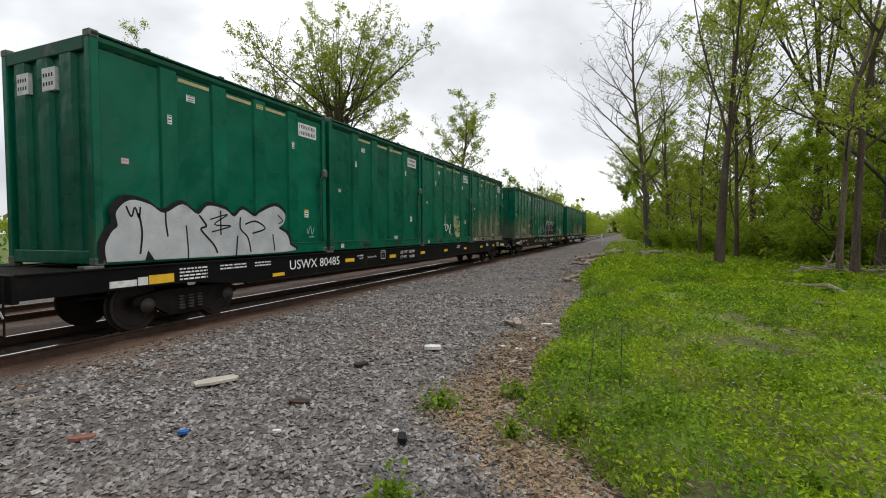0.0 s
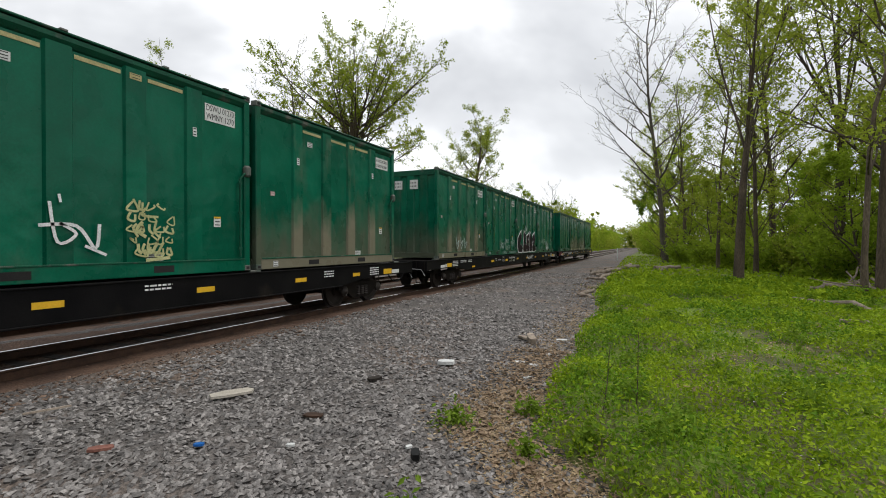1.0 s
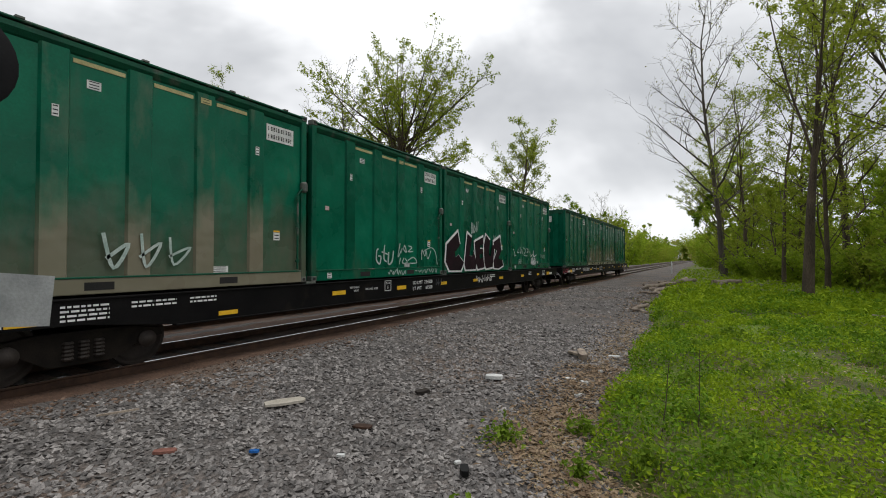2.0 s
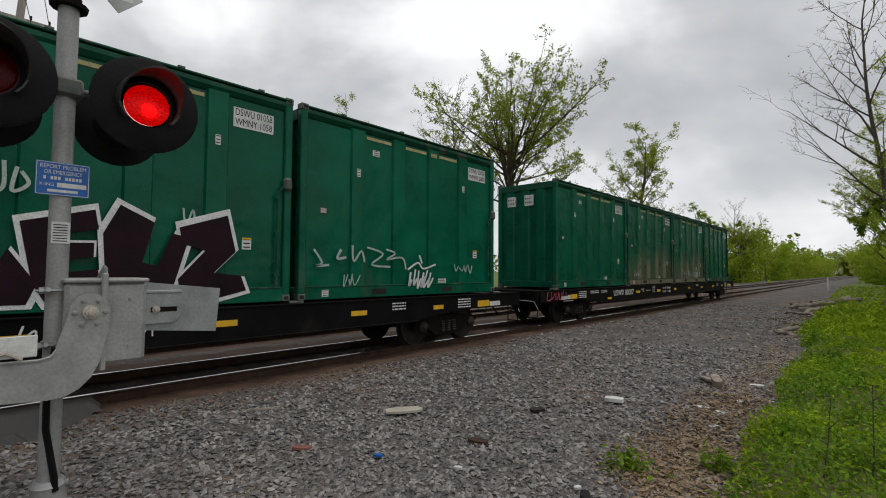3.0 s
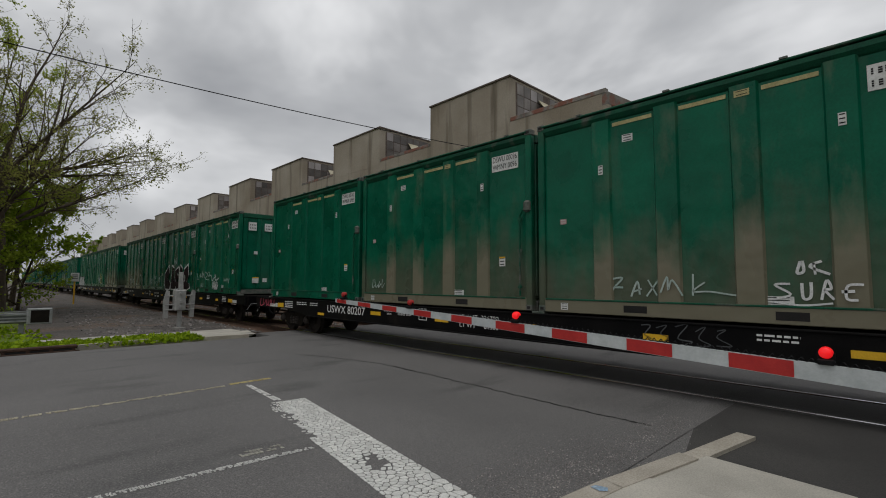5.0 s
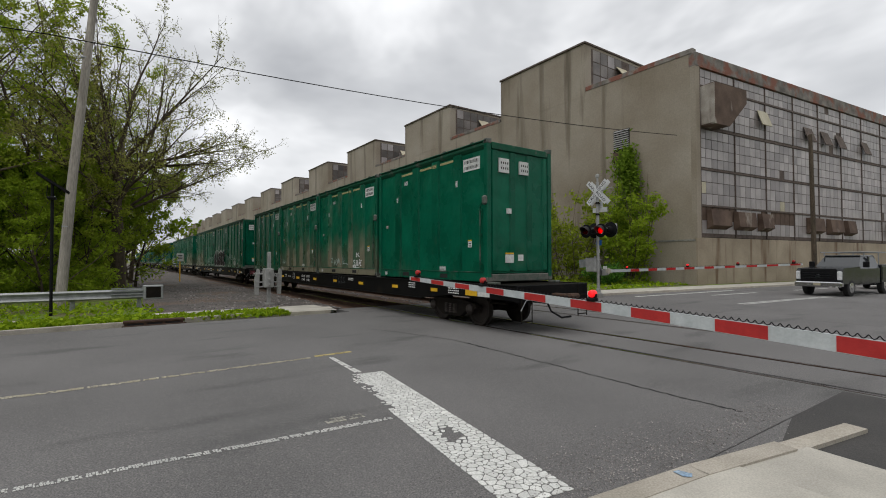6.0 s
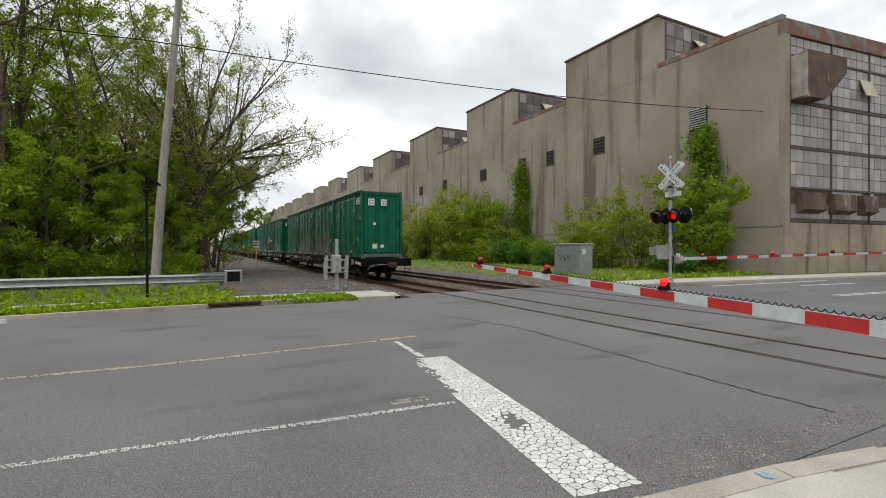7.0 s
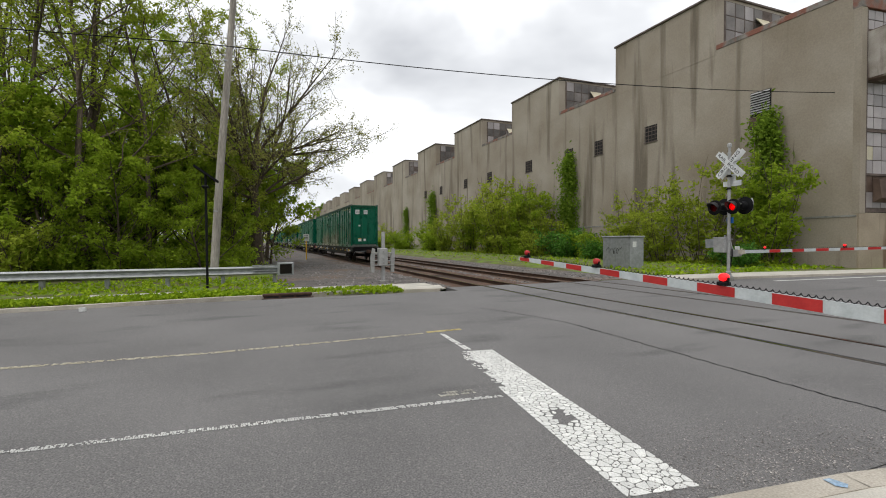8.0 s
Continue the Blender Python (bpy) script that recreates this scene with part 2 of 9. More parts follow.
M["concrete"] = surf("pale_concrete", (0.36, 0.34, 0.30), (0.48, 0.455, 0.40), 1.6, 0.9, fine=70, grit=0.14, bump=0.3, vary=0.08, stain=((0.22, 0.21, 0.19), 0.9, 0.62, (1, 1, 1)))
M["kerb"] = surf("kerb_concrete", (0.33, 0.30, 0.25), (0.46, 0.42, 0.36), 2.2, 0.9, fine=60, grit=0.2, bump=0.4, vary=0.1)
M["old_concrete"] = surf("old_concrete", (0.15, 0.15, 0.14), (0.27, 0.26, 0.24), 4, 0.9, fine=50, bump=0.4)
M["marking"] = surf("worn_marking", (0.50, 0.50, 0.48), (0.66, 0.66, 0.63), 3, 0.8, fine=70, grit=0.15, vary=0.1)
M["marking_yellow"] = surf("worn_yellow_marking", (0.38, 0.30, 0.10), (0.5, 0.42, 0.2), 4, 0.8, fine=60, grit=0.25)
M["bark"] = surf("bark", (0.052, 0.039, 0.027), (0.115, 0.088, 0.062), 3, 0.95, fine=26, grit=0.35, bump=0.8, depth=0.03, stretch=(1, 1, 0.25), vary=0.2)
M["bark_pale"] = surf("pale_bark", (0.07, 0.060, 0.048), (0.13, 0.112, 0.092), 3, 0.95, fine=26, grit=0.35, bump=0.8, depth=0.03, stretch=(1, 1, 0.25), vary=0.2)
M["dead_wood"] = surf("dead_wood", (0.13, 0.10, 0.075), (0.30, 0.25, 0.2), 5, 0.95, fine=40, stretch=(1, 1, 0.3), vary=0.3)
M["pole_wood"] = surf("weathered_pole", (0.22, 0.20, 0.175), (0.36, 0.33, 0.29), 4, 0.95, fine=50, grit=0.3, stretch=(1, 1, 0.08), bump=0.5)
M["leaf_bright"] = leaf_mat("leaf_bright", (0.19, 0.26, 0.02), (0.40, 0.46, 0.055), 0.5)
M["leaf_mid"] = leaf_mat("leaf_mid", (0.105, 0.19, 0.016), (0.25, 0.36, 0.04), 0.45)
M["leaf_olive"] = leaf_mat("leaf_olive", (0.20, 0.21, 0.05), (0.36, 0.36, 0.10), 0.5)
M["leaf_deep"] = leaf_mat("leaf_deep", (0.045, 0.145, 0.02), (0.13, 0.28, 0.04), 0.4)
M["leaf_lush"] = leaf_mat("leaf_lush", (0.16, 0.26, 0.016), (0.36, 0.46, 0.042), 0.6)
M["herb_deep"] = leaf_mat("herb_leaf_deep", (0.065, 0.155, 0.010), (0.22, 0.36, 0.022), 0.3)
M["herb"] = leaf_mat("herb_leaf", (0.12, 0.22, 0.008), (0.36, 0.47, 0.022), 0.35)
M["straw"] = leaf_mat("straw", (0.30, 0.21, 0.11), (0.50, 0.40, 0.26), 0.1)
M["soil"] = surf("soil_and_moss", (0.070, 0.080, 0.020), (0.125, 0.115, 0.05), 0.9, 0.95, fine=22, grit=0.35, bump=0.8, depth=0.05, stain=((0.115, 0.175, 0.015), 0.6, 0.45, (1, 1, 1)))
# bed coloured darker than its stones to imitate the shade between them
M["gravel"] = surf("ballast_bed", (0.082, 0.073, 0.068), (0.150, 0.134, 0.124), 0.7, 0.95, fine=26, grit=0.6, bump=1.0, depth=0.06, stain=((0.145, 0.108, 0.085), 0.35, 0.52, (1, 1, 0.4)))
M["stone"] = surf("ballast_stone", (0.160, 0.149, 0.143), (0.300, 0.279, 0.264), 3, 0.9, fine=40, grit=0.25, island=0.52, vary=0.4)
M["stone_rusty"] = surf("ballast_stone_rusty", (0.070, 0.047, 0.034), (0.130, 0.088, 0.064), 3, 0.9, fine=40, grit=0.3, island=0.5, vary=0.4)
M["dead_leaf"] = leaf_mat("dead_leaf", (0.14, 0.09, 0.055), (0.36, 0.27, 0.18), 0.1)
M["pale_blue_spray"] = surf("pale_blue_spray", (0.16, 0.28, 0.42), (0.30, 0.38, 0.46), 14, 0.85, grit=0.3)
M["marking_faint"] = surf("faint_marking", (0.20, 0.195, 0.17), (0.36, 0.35, 0.30), 5, 0.85, fine=60, grit=0.3, vary=0.25)


# ---- mesh helpers ----
class Geo:
    """Collects faces for one mesh."""

    def __init__(self):
        self.v, self.f = [], []

    def add(self, verts, faces):
        k = len(self.v)
        self.v.extend([tuple(p) for p in verts])
        self.f.extend([tuple(i + k for i in q) for q in faces])
        return self

    def box(self, x0, y0, z0, x1, y1, z1, b=0.0):
        x0, x1, y0, y1, z0, z1 = min(x0, x1), max(x0, x1), min(y0, y1), max(y0, y1), min(z0, z1), max(z0, z1)
        if b <= 0:
            v = [(x, y, z) for z in (z0, z1) for y in (y0, y1) for x in (x0, x1)]
            return self.add(v, [(0, 2, 3, 1), (4, 5, 7, 6), (0, 1, 5, 4), (2, 6, 7, 3), (0, 4, 6, 2), (1, 3, 7, 5)])
        c = Vector(((x0 + x1) / 2, (y0 + y1) / 2, (z0 + z1) / 2))
        h = Vector(((x1 - x0) / 2, (y1 - y0) / 2, (z1 - z0) / 2))
        b = min(b, h.x * 0.9, h.y * 0.9, h.z * 0.9)
        v, ix = [], {}
        for sx in (-1, 1):
            for sy in (-1, 1):
                for sz in (-1, 1):
                    for a in range(3):
                        d = [h[i] - (0 if i == a else b) for i in range(3)]
                        ix[sx, sy, sz, a] = len(v)
                        v.append(c + Vector((sx * d[0], sy * d[1], sz * d[2])))
        faces = []
        for a in range(3):
            for s in (-1, 1):
                q = []
                for p, r in ((-1, -1), (1, -1), (1, 1), (-1, 1)):
                    k = [0, 0, 0]
                    k[a], k[(a + 1) % 3], k[(a + 2) % 3] = s, p, r
                    q.append(ix[(*k, a)])
                faces.append(q)
        for a in range(3):
            o1, o2 = (a + 1) % 3, (a + 2) % 3
            for s1 in (-1, 1):
                for s2 in (-1, 1):
                    q = []
                    for sa, face in ((-1, o1), (1, o1), (1, o2), (-1, o2)):
                        k = [0, 0, 0]
                        k[a], k[o1], k[o2] = sa, s1, s2
                        q.append(ix[(*k, face)])
                    faces.append(q)
        for sx in (-1, 1):
            for sy in (-1, 1):
                for sz in (-1, 1):
                    faces.append([ix[sx, sy, sz, a] for a in range(3)])
        out = []
        for q in faces:
            p = [v[i] for i in q]
            n = (p[1] - p[0]).cross(p[2] - p[0])
            m = sum(p, Vector()) / len(p) - c
            out.append(q if n.dot(m) > 0 else q[::-1])
        return self.add(v, out)

    def tube(self, pts, radii, n=8, cap=True):
        pts = [Vector(p) for p in pts]
        if not hasattr(radii, "__len__"):
            radii = [radii] * len(pts)
        v, f = [], []
        side = None
        for i, p in enumerate(pts):
            d = (pts[min(i + 1, len(pts) - 1)] - pts[max(i - 1, 0)]).normalized()
            if side is None:
                side = d.orthogonal().normalized()
            side = (side - d * side.dot(d))
            side = side.normalized() if side.length > 1e-6 else d.orthogonal().normalized()
            up = d.cross(side)
            for k in range(n):
                a = 2 * math.pi * k / n
                v.append(p + (side * math.cos(a) + up * math.sin(a)) * radii[i])
        for i in range(len(pts) - 1):
            for k in range(n):
                j = (k + 1) % n
                f.append((i * n + k, i * n + j, (i + 1) * n + j, (i + 1) * n + k))
        if cap:
            f.append(tuple(range(n))[::-1])
            f.append(tuple(range((len(pts) - 1) * n, len(pts) * n)))
        return self.add(v, f)

    def cyl(self, p0, p1, r, n=12, r2=None):
        return self.tube([p0, p1], [r, r if r2 is None else r2], n)

    def prism(self, poly, axis, lo, hi):
        """A polygon of (a, b) pairs pushed out along an axis; a, b are the other two axes in order."""
        def at(p, w):
            c = [0, 0, 0]
            o = [i for i in range(3) if i != axis]
            c[o[0]], c[o[1]], c[axis] = p[0], p[1], w
            return c
        n = len(poly)
        v = [at(p, lo) for p in poly] + [at(p, hi) for p in poly]
        f = [tuple(range(n))[::-1], tuple(range(n, 2 * n))] + [(i, (i + 1) % n, n + (i + 1) % n, n + i) for i in range(n)]
        return self.add(v, f)

    def lathe(self, centre, direction, profile, n=20):
        """Rings of (distance along, radius) about an axis."""
        d = Vector(direction).normalized()
        s = d.orthogonal().normalized()
        u = d.cross(s)
        c = Vector(centre)
        v, f = [], []
        for a, r in profile:
            for k in range(n):
                t = 2 * math.pi * k / n
                v.append(c + d * a + (s * math.cos(t) + u * math.sin(t)) * r)
        for i in range(len(profile) - 1):
            for k in range(n):
                j = (k + 1) % n
                f.append((i * n + k, i * n + j, (i + 1) * n + j, (i + 1) * n + k))
        f.append(tuple(range(n))[::-1])
        f.append(tuple(range((len(profile) - 1) * n, len(profile) * n)))
        return self.add(v, f)


def mesh_of(name, geo, material, smooth=False):
    me = bpy.data.meshes.new(name)
    me.from_pydata(geo.v, [], geo.f)
    me.materials.append(M[material] if isinstance(material, str) else material)
    bm = bmesh.new()
    bm.from_mesh(me)
    if len(geo.f) < 6000:
        bmesh.ops.recalc_face_normals(bm, faces=bm.faces)
    bm.to_mesh(me)
    bm.free()
    if smooth:
        me.polygons.foreach_set("use_smooth", [True] * len(me.polygons))
        me.set_sharp_from_angle(angle=radians(38))
    me.update()
    return me


def part(name, geo, material, parent, label="", smooth=False, at=None):
    ob = new(name, mesh_of(name, geo, material, smooth) if isinstance(geo, Geo) else geo)
    ob.parent = parent
    if at is not None:
        ob.matrix_basis = at
    if label:
        ob["label"] = label
    if name == "small_print":
        tagged(ob, "lines of small print", kind="stuff")
    return ob


def thing(name, m, label, category, group=""):
    ob = new(name)
    ob.empty_display_size = 0.2
    ob.matrix_basis = m
    return tagged(ob, label, category, group)


def structure(name, geo, material, label, category="", smooth=False):
    ob = new(name, mesh_of(name, geo, material, smooth))
    return tagged(ob, label, category, kind="structure")


def words(text, size, m, material, parent, name="lettering", width=None, thick=0.003, label=""):
    """Letters in the built-in font, lying in the local x-y plane of m."""
    cu = bpy.data.curves.new(name, "FONT")
    cu.body, cu.size, cu.extrude, cu.align_x, cu.align_y = text, size, thick, "CENTER", "CENTER"
    cu.resolution_u = 3
    tmp = bpy.data.objects.new(name, cu)
    scene.collection.objects.link(tmp)
    bpy.context.view_layer.update()
    me = bpy.data.meshes.new_from_object(tmp.evaluated_get(bpy.context.evaluated_depsgraph_get()))
    bpy.data.objects.remove(tmp)
    me.name = name
    me.materials.clear()
    me.materials.append(M[material])
    if width:
        xs = [v.co.x for v in me.vertices]
        k = width / (max(xs) - min(xs))
        for v in me.vertices:
            v.co.x *= k
    return part(name, me, material, parent, label, at=m)


# a sign's own plane: x to the right, y up, z out of the sign; seen from +x, right is +y
FACE_EAST = Matrix(((0, 0, 1, 0), (1, 0, 0, 0), (0, 1, 0, 0), (0, 0, 0, 1)))
FACE_NORTH = Matrix(((-1, 0, 0, 0), (0, 0, 1, 0), (0, 1, 0, 0), (0, 0, 0, 1)))
FACE_WEST = Matrix(((0, 0, -1, 0), (-1, 0, 0, 0), (0, 1, 0, 0), (0, 0, 0, 1)))
T = Matrix.Translation


# ---- ground ----
TRACK1, TRACK2, RAIL = -9.11, -13.15, 0.7525
ROAD_S, ROAD_N = -15.5, -2.25
BEND = (-22.0, 0.118)          # west of this x the road swings north by this slope


def bend(x):
    return max(0.0, BEND[0] - x) * BEND[1]


def smooth01(a, b, x):
    t = min(1.0, max(0.0, (x - a) / (b - a)))
    return t * t * (3 - 2 * t)


def rough_noise(x, y, s):
    return noise.noise(Vector((x * s, y * s, 3.7)))


EDGE = [(-30, 2.2), (-1.0, 1.6), (2.0, 0.7), (3.4, 0.1), (4.0, -0.45), (4.7, -1.2), (5.6, -1.15), (7.6, -1.15), (11.8, -1.4), (22, -1.9), (75, -3.3), (400, -4.0)]


def grass_edge(y):
    for (a, xa), (b, xb) in zip(EDGE, EDGE[1:]):
        if y <= b:
            return xa + (xb - xa) * (y - a) / (b - a)
    return EDGE[-1][1]


def terrain(x, y):
    wob = rough_noise(x, y, 0.35)
    if y > -1.4:
        e = grass_edge(y) + 0.35 * rough_noise(x, y, 0.8)
        east = smooth01(e - 1.0, e + 0.7, x)
        far = smooth01(3, 40, x)
        west = smooth01(-16.2, -18.5, x)
        h = -0.45 + east * (0.52 + 0.10 * wob + 0.13 * rough_noise(x, y, 1.05) + 0.06 * rough_noise(x, y, 2.3) + 0.5 * far * (0.5 + rough_noise(x, y, 0.05))) + west * (0.35 + 0.15 * wob)
        return h if y > 0.4 else min(h, 0.03)
    if y < -15.6 + bend(x):
        east = smooth01(-2.2, -0.6, x + 0.5 * wob)
        west = smooth01(-16.8, -18.2, x)
        return -0.45 + max(east, west) * (0.48 + 0.06 * wob)
    return -0.5


def grid_axis(dense, mid, far):
    out = set()
    for a, b, s in (dense, mid, far):
        n = int(round((b - a) / s))
        for i in range(n + 1):
            q = round(a + i * s, 3)
            if not any(lo < q < hi for lo, hi in ((dense[0], dense[1]), (mid[0], mid[1])) if (b - a) > (hi - lo) + 1e-6):
                out.add(q)
    return sorted(out)


xs = grid_axis((-20, 16, 0.4), (-90, 80, 4.0), (-2010, 2000, 90))
ys = grid_axis((-34, 34, 0.4), (-130, 130, 4.0), (-2010, 2020, 90))
g = Geo()
g.v = [(x, y, terrain(x, y)) for y in ys for x in xs]
nx = len(xs)
g.f = [(j * nx + i, j * nx + i + 1, (j + 1) * nx + i + 1, (j + 1) * nx + i) for j in range(len(ys) - 1) for i in range(nx - 1)]
structure("ground", g, "soil", "green weedy soil with moss and bare patches", "ground", smooth=True)


def gravel_height(x, y):
    h = -0.07 + 0.035 * rough_noise(x, y, 0.5) + 0.012 * rough_noise(x, y, 2.2)
    d = abs(x - TRACK1)
    h -= 0.10 * (1 - smooth01(1.2, 1.9, d)) + 0.10 * (1 - smooth01(1.2, 1.9, abs(x - TRACK2)))
    return h


def gravel_bed(name, y0, y1, step, x0=-17.4, x1=2.6):
    nx2, ny2 = int((x1 - x0) / step), int((y1 - y0) / (step if y1 - y0 < 60 else 3.0))
    gg = Geo()
    for j in range(ny2 + 1):
        y = y0 + (y1 - y0) * j / ny2
        for i in range(nx2 + 1):
            x = x0 + (x1 - x0) * i / nx2
            gg.v.append((x, y, gravel_height(x, y)))
    k = nx2 + 1
    gg.f = [(j * k + i, j * k + i + 1, (j + 1) * k + i + 1, (j + 1) * k + i) for j in range(ny2) for i in range(nx2)]
    return structure(name, gg, "gravel", "grey crushed-stone ballast with dust and litter", "gravel", smooth=True)


M["rust_bed"] = surf("rust_stained_ballast", (0.062, 0.034, 0.022), (0.122, 0.071, 0.046), 1.5, 0.95, fine=30, grit=0.45, bump=0.9, depth=0.04)
for nm, y0, y1 in (("trackbed_north", 0.45, 60.0), ("trackbed_south", -60.0, -17.0)):
    g = Geo()
    ny = int((y1 - y0) / 0.25)
    for j in range(ny + 1):
        y = y0 + (y1 - y0) * j / ny
        e0 = TRACK1 + 2.15 + 0.22 * rough_noise(3.1, y, 0.9) + 0.10 * rough_noise(7.7, y, 3.0)
        e1 = TRACK2 - 1.6
        for i in range(13):
            x = e1 + (e0 - e1) * i / 12
            g.v.append((x, y, gravel_height(x, y) + (0.014 if 0 < i < 12 else -0.02)))
    g.f = [(j * 13 + i, j * 13 + i + 1, (j + 1) * 13 + i + 1, (j + 1) * 13 + i) for j in range(ny) for i in range(12)]
    structure(nm, g, "rust_bed", "rust-brown stained ballast under the tracks", "gravel", smooth=True)
gravel_bed("gravel_north", 0.25, 34.0, 0.25)
gravel_bed("gravel_north_far", 34.0, 400.0, 0.6)
gravel_bed("gravel_south", -52.0, -17.6, 0.4, x1=-0.8)
gravel_bed("gravel_south_far", -400.0, -52.0, 0.6, x1=-0.8)
g = Geo()      # the wedge of gravel between pavement and crossing
for j in range(15):
    for i in range(45):
        x, y = -8.0 + 9.0 * i / 44, -1.0 + 1.27 * j / 14
        g.v.append((x, y, gravel_height(x, y) if x > -7.2 else -0.2))
g.f = [(j * 45 + i, j * 45 + i + 1, (j + 1) * 45 + i + 1, (j + 1) * 45 + i) for j in range(14) for i in range(44)]
structure("gravel_wedge", g, "gravel", "grey crushed stone beside the pavement", "gravel", smooth=True)

# asphalt: the road runs east-west over both tracks
M["asphalt"] = surf("asphalt", (0.109, 0.105, 0.104), (0.149, 0.144, 0.142), 0.35, 0.85, fine=75, grit=0.5, bump=0.4, depth=0.006,
                    stain=((0.088, 0.086, 0.085), 0.55, 0.57, (0.6, 2.0, 1)))


def pale_aggregate(m, scale, share):
    """Worn asphalt shows pale stone chips between the tar."""
    n, l = m.node_tree.nodes, m.node_tree.links
    b = n["Principled BSDF"]
    base = b.inputs["Base Color"].links[0].from_socket
    tc, vo, cut, mx = n.new("ShaderNodeTexCoord"), n.new("ShaderNodeTexVoronoi"), n.new("ShaderNodeMapRange"), n.new("ShaderNodeMix")
    vo.inputs["Scale"].default_value = scale
    cut.inputs["From Min"].default_value, cut.inputs["From Max"].default_value, cut.inputs["To Max"].default_value = 1.0 - share, 1.0, 0.42
    mx.data_type = "RGBA"
    mx.inputs["B"].default_value = (0.30, 0.285, 0.26, 1)
    l.new(tc.outputs["Object"], vo.inputs["Vector"])
    sp = n.new("ShaderNodeSeparateXYZ")
    l.new(vo.outputs["Color"], sp.inputs[0])
    l.new(sp.outputs["X"], cut.inputs["Value"])
    l.new(cut.outputs["Result"], mx.inputs["Factor"])
    l.new(base, mx.inputs["A"])
    l.new(mx.outputs["Result"], b.inputs["Base Color"])


pale_aggregate(M["asphalt"], 75, 0.14)
M["asphalt_dark"] = surf("dark_asphalt", (0.043, 0.041, 0.040), (0.064, 0.061, 0.058), 0.8, 0.85, fine=95, grit=0.3, bump=0.4, depth=0.006)
rx = [-420, -300, -200, -140, -100, -70, -50, -40, -34, -28, -24, -22, -20, -17]


def road_strip(gg, x0, x1, ya, yb, z=0.0, drop=0.35):
    va = [(x0, ya + bend(x0), z), (x1, ya + bend(x1), z), (x1, yb + bend(x1), z), (x0, yb + bend(x0), z)]
    low = [(x, y, z - drop) for x, y, _ in va]
    gg.add(va + low, [(0, 1, 2, 3), (7, 6, 5, 4), (0, 4, 5, 1), (1, 5, 6, 2), (2, 6, 7, 3), (3, 7, 4, 0)])


g = Geo()
for a, b in zip(rx, rx[1:]):
    road_strip(g, a, b, ROAD_S, ROAD_N)
bounds = [-17.0]
for c in (TRACK2, TRACK1):
    for s in (-1, 1):
        inner = (c + s * RAIL - 0.060, c + s * RAIL + 0.13) if s < 0 else (c + s * RAIL - 0.13, c + s * RAIL + 0.060)
        bounds += list(inner)
bounds += [-6.8]
bounds += [-6.8, 120.0]
for a, b in zip(bounds[0::2], bounds[1::2]):
    hi = -0.002
    road_strip(g, a, b, ROAD_S if a > -7 else ROAD_S - 1.2, ROAD_N if a > -7 else 0.3, hi)
road_strip(g, -6.8, -3.0, ROAD_N - 0.01, -1.86, -0.002)
structure("road", g, "asphalt", "worn grey asphalt road across two tracks", "road")
g = Geo()      # dark apron between the kerb end and the track, its edge broken down to the gravel
ra = random.Random(12)
rim = [(-5.22, -0.60), (-5.9, -0.33), (-6.4, -0.1), (-6.72, 0.12), (-6.86, 0.45), (-6.95, 0.98), (-7.3, 1.35), (-7.8, 1.62), (-8.2, 1.75)]
ragged = []
for (xa, ya), (xb, yb) in zip(rim, rim[1:]):
    for k in range(6):
        ragged.append((xa + (xb - xa) * k / 6 + ra.gauss(0, 0.03), ya + (yb - ya) * k / 6 + ra.gauss(0, 0.03)))
g.prism([(-8.2, -2.25), (-6.4, -2.25), (-5.35, -2.0)] + ragged + [(-8.2, 1.75)], 2, -0.35, 0.004)
for (xa, ya), (xb, yb) in zip(ragged, ragged[1:]):
    g.add([(xa, ya, 0.002), (xb, yb, 0.002), (xb + 0.14, yb + 0.10, -0.09), (xa + 0.14, ya + 0.10, -0.09)], [(0, 1, 2, 3)])
structure("road_apron", g, "asphalt_dark", "dark newer asphalt beside the track", "road")
g = Geo()      # a wandering tar-filled seam along the crossing
rs = random.Random(8)
knots = ((-5.5, -11.4), (-5.95, -10.2), (-6.32, -8.66), (-6.27, -6.87), (-6.21, -5.59), (-6.16, -4.3), (-6.12, -3.42), (-6.15, -2.6))
seam = []
for (xa, ya), (xb, yb) in zip(knots, knots[1:]):
    for k in range(14):
        seam.append((xa + (xb - xa) * k / 14 + rs.gauss(0, 0.013), ya + (yb - ya) * k / 14, rs.uniform(0.005, 0.02) + (0.012 if rs.random() < 0.15 else 0)))
for (xa, ya, wa), (xb, yb, wb) in zip(seam, seam[1:]):
    g.add([(xa - wa, ya, 0.001), (xa + wa, ya, 0.001), (xb + wb, yb, 0.001), (xb - wb, yb, 0.001)], [(0, 1, 2, 3)])
structure("road_seam", g, "ink", "thin black tar seam in the asphalt", "road")

# kerbs and pavements
north_kerb = [(60, -2.35), (-2.6, -2.38), (-4.0, -2.22), (-5.2, -2.0), (-6.48, -1.80)]


